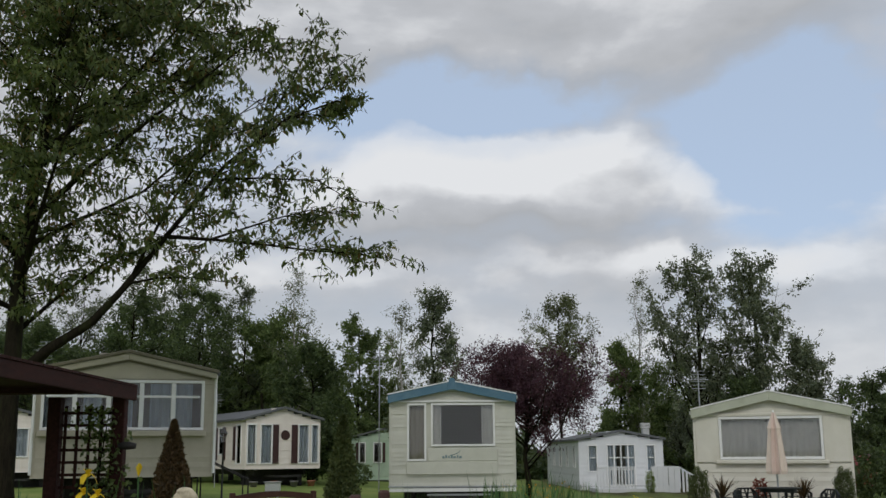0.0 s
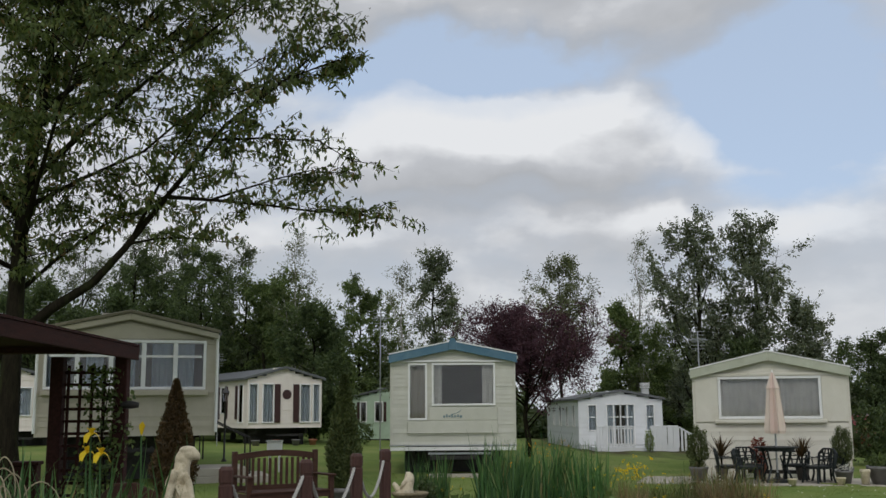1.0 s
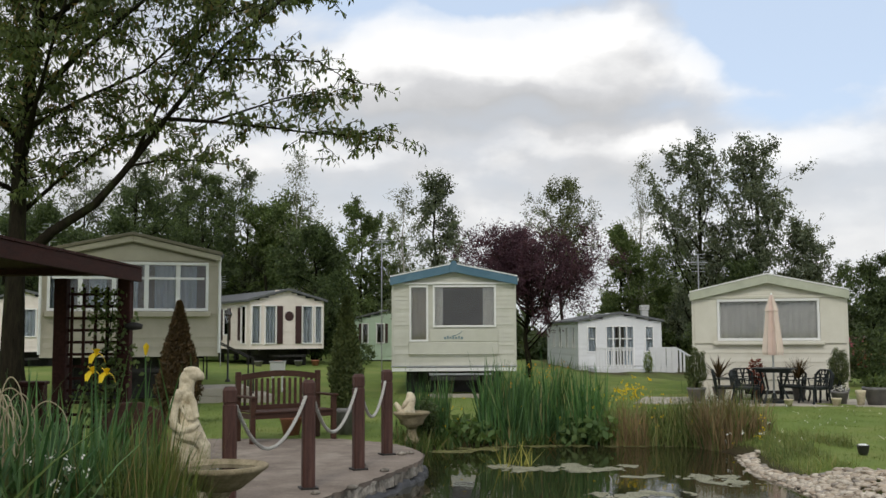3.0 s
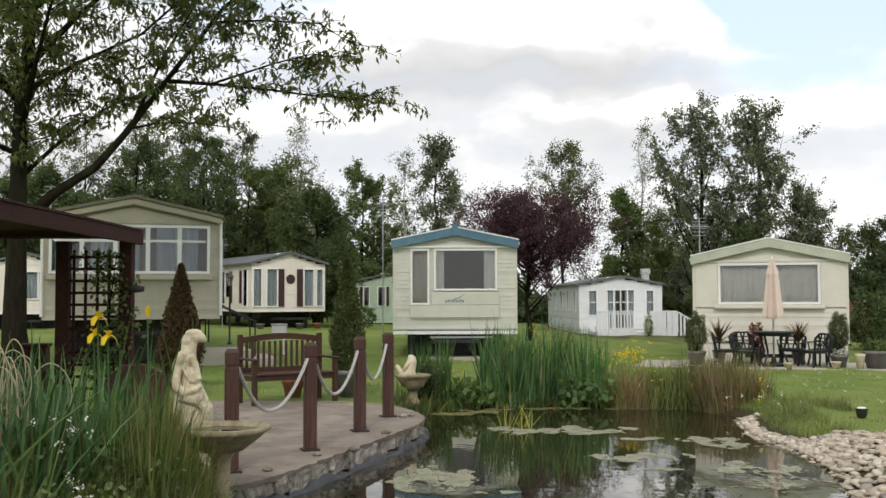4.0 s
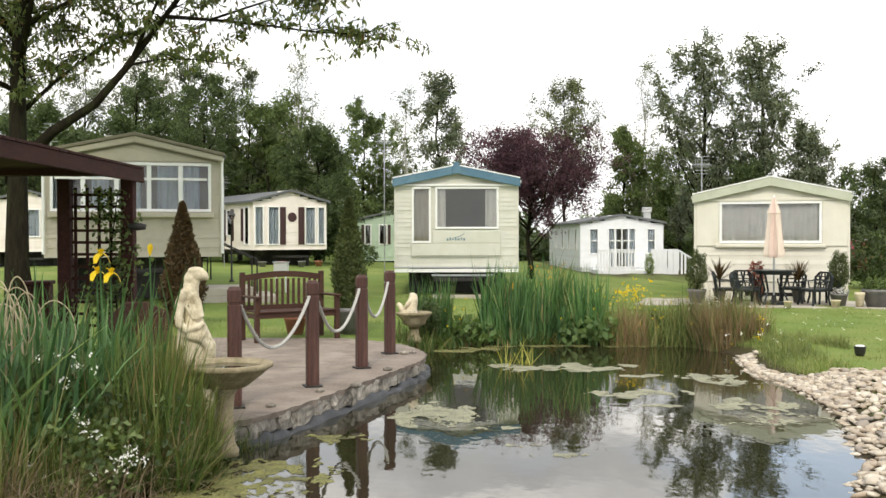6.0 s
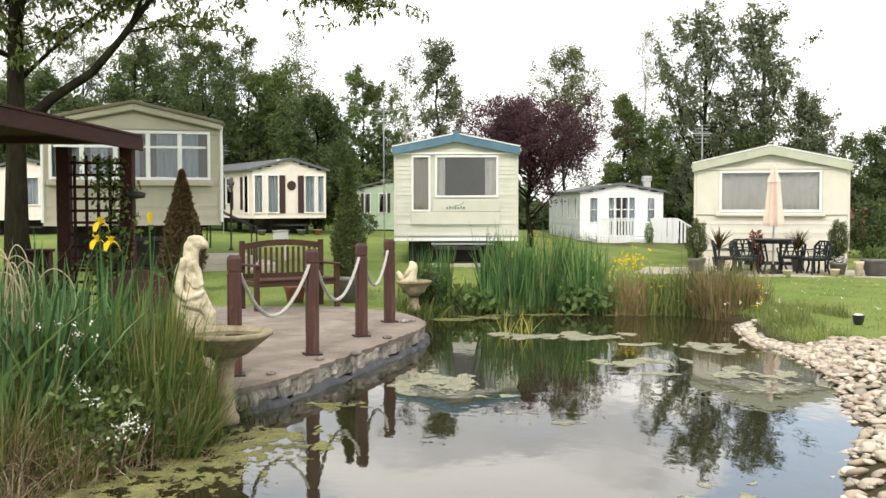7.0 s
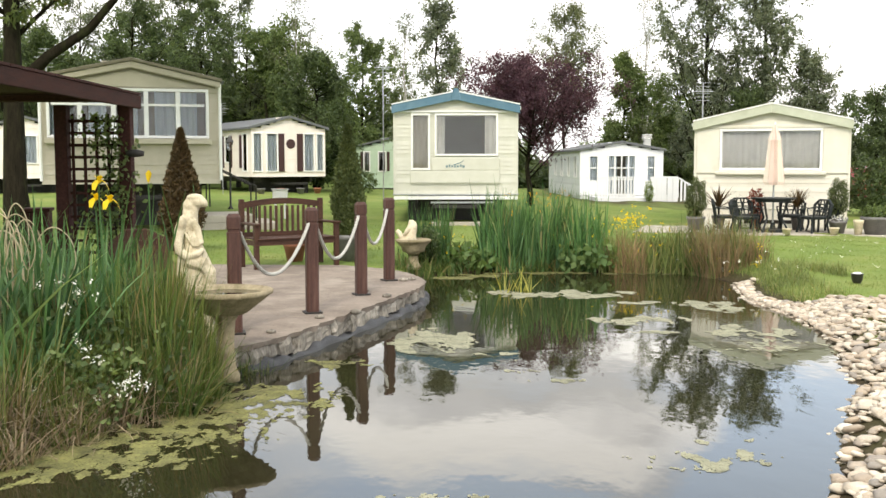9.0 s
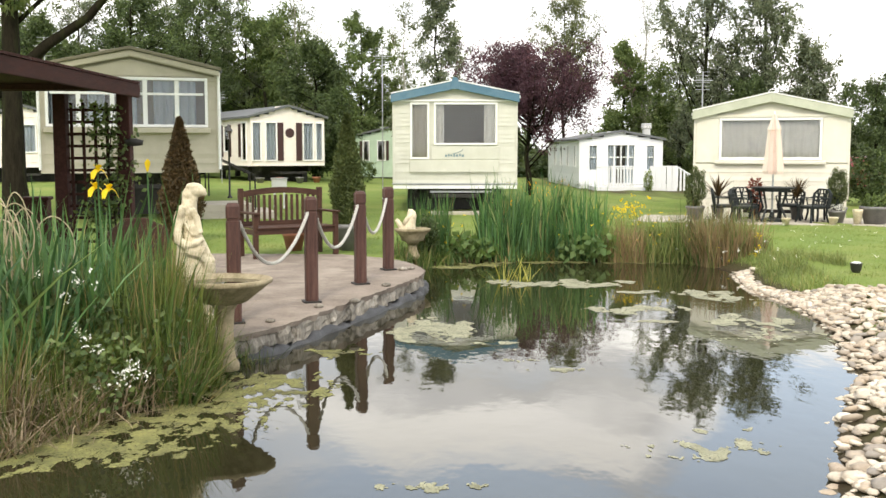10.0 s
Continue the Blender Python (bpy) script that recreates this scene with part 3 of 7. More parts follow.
def caravan(x, y, turn, wide, deep, label, siding, trim, roofing, floor, eaves, apex, windows, side_windows=(), overhang=0.12, fascia=0.13, pitch=0.1, ground=0.2, flat_apex=0.0, panel=None, skirt=None, gutter=None):
    """A static caravan whose front faces the camera. windows: dicts for the front; side_windows: (side, y0, y1, z0, z1)."""
    c = thing("static_caravan", pose(x, y, ground, 0, 0, turn), label, "caravan", "static caravans")
    h = wide / 2

    def roofline(u):
        return eaves + (apex - eaves) * max(0.0, 1 - abs(u) / h)

    holes = [w["span"] for w in windows]
    bm = wall_strips(bmesh.new(), -h, h, floor, eaves, holes, pitch=pitch)
    wall_strips(bm, -h, h, eaves, apex, [], pitch=pitch, top=roofline)
    part("front_wall", bm, siding, c)
    for side in (-1, 1):
        hs = [s[1:] for s in side_windows if s[0] == side]
        bm = wall_strips(bmesh.new(), 0.045, deep, floor, eaves, hs, pitch=pitch)
        for v in bm.verts:
            v.co = Vector((side * (h + v.co.y * -1), v.co.x, v.co.z))
        part("side_wall", bm, siding, c)
        for k, (y0, y1, z0, z1) in enumerate(hs):
            bmw = frame_round(y0, y1, z0, z1, 0.05, -0.035, 0.03)
            for v in bmw.verts:
                v.co = Vector((side * (h - v.co.y), v.co.x, v.co.z))
            w = part("side_window", bmw, UPVC, c)
            bmg = boxes((y0, y1, 0.005, 0.011, z0, z1))
            for v in bmg.verts:
                v.co = Vector((side * (h - v.co.y), v.co.x, v.co.z))
            g = part("pane", bmg, GLASS, w)
            g.visible_shadow = False
    part("back_wall", boxes((-h + 0.045, h - 0.045, deep - 0.04, deep, floor, eaves)), siding, c)
    part("corner_trim", boxes((-h - 0.018, -h + 0.03, -0.03, 0.03, floor, eaves)), siding, c)
    part("corner_trim", boxes((h - 0.03, h + 0.018, -0.03, 0.03, floor, eaves)), siding, c)
    part("floor_deck", boxes((-h + 0.045, h - 0.045, 0.045, deep - 0.045, floor, floor + 0.05)), INSIDE, c)
    part("inner_partition", boxes((-h + 0.05, h - 0.05, 2.6, 2.66, floor + 0.05, eaves - 0.02)), INSIDE, c)
    o = overhang
    e2, a2 = eaves - (apex - eaves) / h * o, apex
    out = [(-h - o, e2), (0 - flat_apex, a2), (0 + flat_apex, a2), (h + o, e2), (h + o, e2 + 0.06), (flat_apex, a2 + 0.06), (-flat_apex, a2 + 0.06), (-h - o, e2 + 0.06)]
    if not flat_apex:
        out = [(-h - o, e2), (0, a2), (h + o, e2), (h + o, e2 + 0.06), (0, a2 + 0.06), (-h - o, e2 + 0.06)]
    part("roof", prism(out, -0.10, deep + 0.1), roofing, c)
    for s in (-1, 1):
        face = [(0, a2 + 0.075), (s * (h + o + 0.02), e2 + 0.075), (s * (h + o + 0.02), e2 + 0.075 - fascia), (0, a2 + 0.075 - fascia)]
        part("bargeboard", prism(face, -0.155, -0.10), trim, c, bevel=0.008)
        part("gutter", boxes((s * (h + o + 0.01) - 0.04, s * (h + o + 0.01) + 0.04, -0.1, deep + 0.1, e2 - 0.03, e2 + 0.04)), gutter or roofing, c)
    for u in (-h + 0.5, h - 0.5):
        part("chassis_beam", boxes((u - 0.05, u + 0.05, 0.3, deep - 0.3, floor - 0.22, floor)), DARK_STEEL, c)
        for k in (0.9, deep / 2, deep - 0.9):
            part("jack", boxes((u - 0.1, u + 0.1, k - 0.1, k + 0.1, -0.1, floor - 0.22)), DARK_STEEL, c)
    part("hitch", boxes((-0.55, -0.5, -0.5, 0.6, floor - 0.3, floor - 0.22), (0.5, 0.55, -0.5, 0.6, floor - 0.3, floor - 0.22), (-0.55, 0.55, -0.56, -0.5, floor - 0.3, floor - 0.22)), DARK_STEEL, c)
    if skirt:
        part("skirting", boxes((-h + 0.02, h - 0.02, 0.02, 0.06, 0.0, floor - 0.01), (-h + 0.02, -h + 0.06, 0.06, deep, 0.0, floor - 0.01), (h - 0.06, h - 0.02, 0.06, deep, 0.0, floor - 0.01)), skirt, c)
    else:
        # added dark sheet, set back, stands in for the shade below the floor
        part("underside_shade_sheet", boxes((-h + 0.3, h - 0.3, 1.2, 1.25, -0.1, floor - 0.02)), DARK_STEEL, c)
    if panel:
        x0, x1, z0, z1, d, mat = panel
        part("front_panel", boxes((x0, x1, -d, -0.02, z0, z1)), mat, c, bevel=0.02)
    for w in windows:
        x0, x1, z0, z1 = w["span"]
        window(c, x0, x1, z0, z1, w.get("y", -0.02), w.get("frame", 0.05), w.get("bars_x", ()), w.get("bars_z", ()), w.get("curtains", ()), w.get("cloth", CURTAIN))
    return c


def tv_aerial(x, y, z0, z1, rods=6, label="thin metal television aerial on a pole beside a caravan"):
    a = thing("television_aerial", pose(x, y, z0), label, "aerial", "television aerials")
    H = z1 - z0
    part("mast", tube([(0, 0, 0), (0, 0, H)], 0.015), GALV, a)
    part("boom", tube([(-0.22, 0, H - 0.2), (0.26, 0.05, H - 0.2)], 0.009), GALV, a)
    for i in range(rods):
        part("rod", tube([(-0.2 + 0.07 * i, -0.18, H - 0.2), (-0.2 + 0.07 * i, 0.2, H - 0.2)], 0.006, 4), GALV, a)
        part("rod", tube([(-0.17, 0, H - 0.42 + 0.085 * i), (0.17, 0, H - 0.42 + 0.085 * i)], 0.006, 4), GALV, a)
    return a


# middle caravan: blue bargeboards, large front window
mid = caravan(0.30, 25.1, 0, 2.98, 9.5, "cream static caravan with blue bargeboards and a large front window", IVORY, BLUE_TRIM, PALE_ROOF, 0.71, 2.80, 3.11,
              [dict(span=(-1.03, -0.67, 1.36, 2.62), curtains=[(-1.03, -0.67, 0.0)], cloth=TAN_BLIND), dict(span=(-0.46, 0.97, 1.70, 2.62), curtains=[(-0.46, -0.26, 0.0), (0.70, 0.97, 0.0)], cloth=NET_CURTAIN)],
              overhang=0.03, fascia=0.2, panel=(-1.1, 1.07, 1.02, 1.30, 0.05, IVORY))
part("front_panel", boxes((-0.58, 1.07, -0.05, -0.02, 1.302, 1.62)), IVORY, mid, bevel=0.015)
part("finial", prism([(-0.11, 2.98), (0.11, 2.98), (0.10, 3.13), (0.05, 3.26), (-0.05, 3.26), (-0.10, 3.13)], -0.18, -0.157), BLUE_TRIM, mid, bevel=0.01)
for s in (-1, 1):
    part("roof_edge", prism([(0, 3.188), (s * 1.54, 2.875), (s * 1.54, 2.9), (0, 3.213)], -0.165, -0.08), UPVC, mid)
part("eaves_rail", boxes((-1.5, 1.5, -0.075, -0.018, 2.69, 2.735)), UPVC, mid, bevel=0.006)
part("bottom_rail", boxes((-1.52, 1.52, -0.05, -0.014, 0.70, 0.735)), GALV, mid)
part("skirt_board", boxes((-1.5, 1.5, -0.03, 0.0, 0.60, 0.685)), UPVC, mid)
part("panel_lip", boxes((-1.1, 1.07, -0.085, -0.052, 1.0, 1.03)), IVORY, mid, bevel=0.01)
part("flue", lathe([(0.06, 0), (0.06, 0.14), (0.09, 0.15), (0.09, 0.22)], 10, centre=(0.95, 1.6, 2.92)), PALE_ROOF, mid)
for i, (u, w) in enumerate(((-0.24, 0.06), (-0.17, 0.05), (-0.11, 0.06), (-0.04, 0.05), (0.02, 0.07), (0.10, 0.05), (0.16, 0.07))):
    part("logo_bar", boxes((u, u + w * 0.8, -0.060, -0.052, 1.37 + 0.006 * (i % 3), 1.425 + 0.02 * (i % 2))), LOGO_TEAL, mid, "small grey-teal maker's mark")
part("logo_swoosh", tube(smooth_path([(-0.06, -0.056, 1.44), (0.06, -0.056, 1.47), (0.16, -0.056, 1.52), (0.19, -0.056, 1.56)], 12), 0.008, 4), LOGO_TEAL, mid)
part("front_step_beam", boxes((-0.6, 0.9, -0.4, -0.3, 0.52, 0.56)), GALV, mid)
part("front_step_beam", boxes((-0.6, 0.9, -0.9, -0.6, 0.0, 0.09)), SLABS, mid)

# right caravan with the patio set before it
right = caravan(7.475, 23.7, -17.5, 3.37, 9.5, "cream static caravan with pale green bargeboards and net curtains", CREAM, GREEN_TRIM, PALE_ROOF, 0.42, 2.36, 2.74,
                [dict(span=(-1.07, 0.02, 1.36, 2.2), frame=0.06, curtains=[(-1.07, 0.02, 0.0)], cloth=NET_CURTAIN), dict(span=(0.08, 1.05, 1.36, 2.2), frame=0.06, curtains=[(0.08, 1.05, 0.0)], cloth=NET_CURTAIN)],
                overhang=0.03, fascia=0.2, panel=(-1.22, 1.2, 1.2, 1.29, 0.12, CREAM), skirt=CREAM)
part("belt_board", boxes((-1.71, 1.71, -0.07, -0.02, 2.265, 2.335)), CREAM, right, bevel=0.008)
for x0, x1 in ((-1.65, -1.135), (1.115, 1.65)):
    part("plain_panel", boxes((x0, x1, -0.045, -0.018, 1.24, 2.26)), CREAM, right, bevel=0.008)
for s in (-1, 1):
    part("roof_edge", prism([(0, 2.818), (s * 1.74, 2.43), (s * 1.74, 2.455), (0, 2.845)], -0.17, -0.08), UPVC, right)

# left caravan: beige, four-light window under a gable
left = caravan(-6.46, 21.6, 16.8, 3.52, 10.0, "beige static caravan with a four-pane front window and olive gable trim", BEIGE, OLIVE_TRIM, GREY_ROOF, 0.83, 2.97, 3.36,
               [dict(span=(-1.60, 1.50, 1.84, 2.75), frame=0.06, bars_x=(-1.02, -0.36, 0.29, 0.93), bars_z=(2.47,), curtains=[(-1.6, -1.25, 0.0), (-0.85, -0.5, 0.0), (-0.28, 0.12, 0.0), (0.46, 0.88, 0.0), (0.98, 1.32, 0.0)])],
               overhang=0.06, fascia=0.07, ground=0.42)
part("window_shelf", boxes((-1.70, 1.60, -0.16, -0.02, 1.66, 1.765)), BEIGE, left, bevel=0.01)
for s in (-1, 1):
    part("inner_bargeboard", prism([(0, 3.36), (s * 1.80, 2.96), (s * 1.80, 2.85), (0, 3.23)], -0.12, -0.05), BEIGE, left, bevel=0.008)
    part("gable_trim", prism([(0, 3.225), (s * 1.70, 2.865), (s * 1.70, 2.83), (0, 3.185)], -0.055, -0.014), OLIVE_TRIM, left)
    part("downpipe", tube([(s * 1.80, -0.06, 2.93), (s * 1.79, -0.03, 2.8), (s * 1.79, -0.03, 0.9)], 0.03, 8), UPVC, left)
part("gable_panel", prism([(-1.5, 2.84), (1.5, 2.84), (0, 3.17)], -0.035, -0.014), BEIGE, left)

# bay-fronted caravan behind, with dark red shutters
bay = caravan(-6.1, 41.0, 30, 3.06, 10.0, "pale cream static caravan with dark red shutters and a grey roof", PINKISH, GREY_ROOF, GREY_ROOF, 0.61, 2.52, 2.93,
              [dict(span=(-1.45, -1.15, 0.85, 2.28), curtains=[(-1.45, -1.15, 0.0)]), dict(span=(-0.9, -0.5, 0.85, 2.28), curtains=[(-0.9, -0.5, 0.0)]),
               dict(span=(0.66, 1.04, 0.85, 2.28), curtains=[(0.66, 1.04, 0.0)]), dict(span=(1.2, 1.44, 0.85, 2.28), curtains=[(1.2, 1.44, 0.0)])],
              side_windows=[(-1, 0.5, 1.0, 0.85, 2.28), (-1, 2.6, 3.2, 1.2, 2.2), (-1, 4.3, 4.9, 1.2, 2.2), (-1, 6.2, 6.8, 1.2, 2.2)], overhang=0.12, fascia=0.1, ground=0.53, gutter=GREY_ROOF)
for u in (-0.44, 0.34):
    part("shutter", boxes((u, u + 0.24, -0.05, -0.014, 0.82, 2.3)), SHUTTER, bay, "dark red louvred shutter")
for k in (1.12, 2.3, 3.3, 4.0, 5.0, 5.9, 6.9):
    part("shutter", boxes((-1.58, -1.545, k, k + 0.22, 0.95, 2.25)), SHUTTER, bay, "dark red louvred shutter")
bm = lathe([(0.02, -0.03), (0.19, -0.03), (0.19, 0.0), (0.02, 0.0)], 18)
bmesh.ops.rotate(bm, verts=bm.verts[:], cent=(0, 0, 0), matrix=Matrix.Rotation(radians(90), 3, "X"))
bmesh.ops.translate(bm, verts=bm.verts[:], vec=(0.08, -0.02, 1.9))
part("round_plaque", bm, SHUTTER, bay, "round dark plaque on the front wall")

# white caravan with decking
white = caravan(7.85, 45.7, 2, 3.66, 10.0, "white static caravan with glazed double doors and dark eaves", WHITE, GREY_ROOF, GREY_ROOF, 0.3, 2.28, 2.62,
                [dict(span=(-0.58, -0.03, 0.36, 2.02), bars_x=(-0.3,), bars_z=(1.0, 1.5), curtains=[(-0.58, -0.2, 0.0)]), dict(span=(0.03, 0.58, 0.36, 2.02), bars_x=(0.3,), bars_z=(1.0, 1.5), curtains=[(0.2, 0.58, 0.0)]),
                 dict(span=(-1.4, -1.08, 0.95, 2.0), bars_z=(1.5,), curtains=[(-1.4, -1.08, 0.0)]), dict(span=(1.15, 1.45, 0.95, 2.0), bars_z=(1.5,), curtains=[(1.15, 1.45, 0.0)])],
                side_windows=[(-1, 1.0, 1.5, 1.1, 2.0), (-1, 3.0, 3.5, 1.1, 2.0), (-1, 5.0, 5.6, 1.1, 2.0), (-1, 7.2, 7.7, 1.1, 2.0)], overhang=0.1, fascia=0.1, ground=-0.05, skirt=WHITE)
flue = part("flue", boxes((1.32, 1.62, 1.4, 1.7, 2.3, 2.78)), PALE_ROOF, white)
for k in range(4):
    part("louvre", boxes((1.28, 1.66, 1.36, 1.74, 2.80 + 0.06 * k, 2.835 + 0.06 * k)), UPVC, flue)

# green caravan far behind, half hidden
green = caravan(-2.45, 51.0, 3, 3.8, 9.0, "pale green static caravan with small white-framed windows", MINT, GREY_ROOF, GREY_ROOF, 0.25, 2.25, 2.7,
                [dict(span=(-1.42, -1.18, 1.1, 2.0)), dict(span=(-0.72, -0.4, 1.1, 2.0)), dict(span=(0.4, 0.9, 1.1, 2.0))], overhang=0.1, fascia=0.09, skirt=DARK_STEEL)
for u in (-1.62, -0.32):
    part("shutter", boxes((u, u + 0.13, -0.05, -0.014, 1.08, 2.02)), SHUTTER, green)

# pale caravan at the far side, mostly hidden by the trunk
caravan(-15.9, 39.5, 22, 3.05, 9.5, "pale pinkish static caravan half hidden behind a tree", PINKISH, GREY_ROOF, GREY_ROOF, 0.6, 2.5, 2.9,
        [dict(span=(0.0, 0.4, 1.2, 2.2), curtains=[(0.0, 0.4, 0.0)]), dict(span=(0.9, 1.25, 1.2, 2.2), curtains=[(0.9, 1.25, 0.0)])], overhang=0.1, fascia=0.1, ground=0.5)

tv_aerial(-1.5, 26.0, 0.2, 4.25)
tv_aerial(6.35, 25.5, 2.5, 3.62, label="television aerial with many rods at a caravan's corner")
tv_aerial(-9.5, 25.0, 2.9, 4.4)
tv_aerial(-8.3, 39.0, 0.5, 3.9)

# ---- trees ----


def tree(x, y, label, top, crown, width, leaf, count, size, seed, trunk=0.14, bark=BARK, limbs=22, shape="oval", name="tree"):
    """A tree with a wobbling trunk, limbs, branches and leaves set along the twigs."""
    rng = np.random.default_rng(seed)
    width, count, size = width * 1.3, int(count * 2.9), size * 0.66
    g = float(land(np.array([x]), np.array([y]))[0])
    t = thing(name, pose(x, y, g - 0.05), label, "tree", "woodland trees" if name == "tree" else "")
    H, C = top - g, crown - g
    spine = np.array([(rng.normal(0, 0.07) * (k > 0), rng.normal(0, 0.07) * (k > 0), H * 0.95 * k / 7) for k in range(8)])
    bm = tube(spine, [trunk * (1.25 if k == 0 else 1 - 0.9 * k / 7) for k in range(8)], 8)
    lobes = rng.uniform(0.7, 1.2, 7)
    steep = 2.4 if shape == "spindle" else 1.0
    twig_a, twig_b = [], []
    for i in range(limbs):
        q = (i + rng.uniform(0, 1)) / limbs
        z = C + (H - C) * q
        if shape == "oval":
            r = width / 2 * math.sqrt(max(0.08, 1 - (2 * q - 0.85) ** 2 / 1.4))
        elif shape == "cone":
            r = width / 2 * (1.05 - 0.85 * q)
        else:
            r = width / 2 * (0.4 + 0.62 * math.sin(math.pi * min(1, q * 0.85 + 0.15)))
        a = rng.uniform(0, 2 * math.pi)
        rr = r * rng.uniform(0.45, 1.0) * lobes[int(a * 7 / 6.2832) % 7]
        end = np.array([rr * math.cos(a), rr * math.sin(a), z])
        s = min(H * 0.9, max(0.12 * H, z - rr * steep * rng.uniform(0.6, 1.2)))
        k = s / (H * 0.95) * 7
        j = min(6, int(k))
        base = spine[j] + (spine[j + 1] - spine[j]) * (k - j)
        bow = (base + end) / 2 + np.array([0.12 * rr * math.cos(a), 0.12 * rr * math.sin(a), -0.1 * rr])
        lr = trunk * 0.32 * (1.1 - 0.7 * q)
        tube([base, bow, end], [lr, lr * 0.65, lr * 0.2], 5, bm)
        span = np.linalg.norm(end - base)
        for _ in range(7):
            u = rng.uniform(0.3, 1.0)
            root = base * (1 - u) ** 2 + 2 * bow * u * (1 - u) + end * u * u
            d = rng.normal(0, 1, 3) + np.array([0.6 * math.cos(a), 0.6 * math.sin(a), 0.35 * steep])
            d /= np.linalg.norm(d)
            tip = root + d * rng.uniform(0.25, 0.55) * max(0.9, span) * 0.75
            tube([root, tip], [lr * 0.3, lr * 0.1], 3, bm)
            for _ in range(5):
                p = root + (tip - root) * rng.uniform(0.25, 1.0)
                e = rng.normal(0, 1, 3) + d * 0.8
                twig_a.append(p)
                twig_b.append(p + e / np.linalg.norm(e) * rng.uniform(0.2, 0.6))
    part("trunk", bm, bark, t, smooth=True)
    ta, tb = np.array(twig_a), np.array(twig_b)
    pick = rng.integers(0, len(ta), count)
    c = ta[pick] + (tb - ta)[pick] * rng.uniform(0, 1, (count, 1)) + rng.normal(0, 0.07, (count, 3))
    v, f = leaves_at(c, size, size * 0.55, rng)
    raw_mesh("crown", v, f, leaf, t)
    return t


DARK_T = "tall broadleaf tree with dark green leaves behind the caravans"
BIRCH_T = "slim pale birch with thin open foliage behind the caravans"
POP_T = "tall upright poplar with open grey-green crown"
tree(12.0, 48, POP_T, 10.9, 2.6, 3.9, POPLAR_LEAF, 7800, 0.22, 11, 0.16, limbs=39, shape="spindle")
tree(14.9, 48.4, POP_T, 11.1, 2.6, 3.8, POPLAR_LEAF, 7800, 0.22, 12, 0.16, limbs=39, shape="spindle")
tree(17.2, 49, DARK_T, 6.9, 2.0, 3.3, POPLAR_LEAF, 6000, 0.20, 13, 0.12, limbs=38, shape="cone")
tree(10.9, 57, BIRCH_T, 11.6, 3.6, 2.4, BIRCH_LEAF, 1350, 0.14, 14, 0.09, PALE_BARK, 16, "spindle")
tree(9.95, 57, "bushy tree with mid-green leaves behind the white caravan", 7.6, 1.4, 3.5, FRESH_LEAF, 7000, 0.23, 15, 0.13, limbs=40, shape="cone")
tree(6.7, 57.5, "slender tree with light airy green crown", 10.4, 5.4, 4.0, BIRCH_LEAF, 4600, 0.19, 3, 0.11, limbs=50, shape="oval")
tree(3.05, 36.2, "purple-leaved plum tree with a dark rounded crown", 5.3, 3.75, 4.3, PURPLE_LEAF, 19000, 0.125, 17, 0.11, limbs=72, name="purple_tree")
tree(-0.3, 47, DARK_T, 9.1, 2.6, 3.3, POPLAR_LEAF, 4600, 0.20, 18, 0.13, limbs=33, shape="cone")
tree(-1.7, 46, BIRCH_T, 8.3, 3.0, 1.3, BIRCH_LEAF, 1050, 0.14, 19, 0.08, PALE_BARK, 14, "spindle")
tree(-4.8, 62.5, "bushy tree with fresh green leaves behind the caravans", 9.6, 1.2, 5.0, FRESH_LEAF, 11250, 0.23, 20, 0.13, limbs=39)
tree(-5.6, 46, DARK_T, 6.5, 1.2, 3.4, WOOD_LEAF, 10500, 0.20, 21, 0.14, limbs=39)
tree(-9.2, 54, "bushy tree with mid-green leaves behind the caravans", 8.8, 1.4, 5.2, FRESH_LEAF, 12500, 0.22, 22, 0.14, limbs=39)
tree(-6.9, 49, BIRCH_T, 10.3, 3.5, 2.0, BIRCH_LEAF, 1500, 0.14, 23, 0.08, PALE_BARK, 16, "spindle")
tree(-12.4, 53.5, DARK_T, 10.4, 1.5, 4.8, WOOD_LEAF, 11250, 0.20, 24, 0.15, limbs=44)
tree(-13.4, 45, DARK_T, 8.7, 1.5, 3.6, WOOD_LEAF, 9000, 0.20, 25, 0.15, limbs=39)
tree(-16.5, 44, DARK_T, 7.5, 1.2, 4.4, WOOD_LEAF, 10500, 0.20, 26, 0.15, limbs=39)
tree(-18.6, 48, DARK_T, 7.4, 1.0, 3.6, WOOD_LEAF, 9750, 0.16, 27, 0.13, limbs=36)
tree(-19.5, 46, DARK_T, 7.0, 1.2, 4.4, WOOD_LEAF, 7500, 0.22, 28, 0.15, limbs=34)
tree(13.0, 57, "bushy tree with mid-green leaves behind the caravans", 6.8, 1.0, 4.0, FRESH_LEAF, 9000, 0.20, 29, 0.12, limbs=36)
tree(13.4, 46, DARK_T, 4.8, 0.8, 3.4, WOOD_LEAF, 8250, 0.20, 30, 0.12, limbs=36)
tree(20.8, 50, DARK_T, 5.3, 0.6, 4.2, WOOD_LEAF, 9750, 0.20, 31, 0.12, limbs=36)
tree(24.5, 51, DARK_T, 6.5, 0.6, 4.6, WOOD_LEAF, 9000, 0.22, 32, 0.12, limbs=36)
tree(18.2, 52, DARK_T, 4.0, 0.6, 3.6, WOOD_LEAF, 6750, 0.20, 33, 0.12, limbs=31)
tree(2.2, 63, DARK_T, 4.6, 0.8, 4.2, WOOD_LEAF, 6750, 0.22, 34, 0.12, limbs=33)
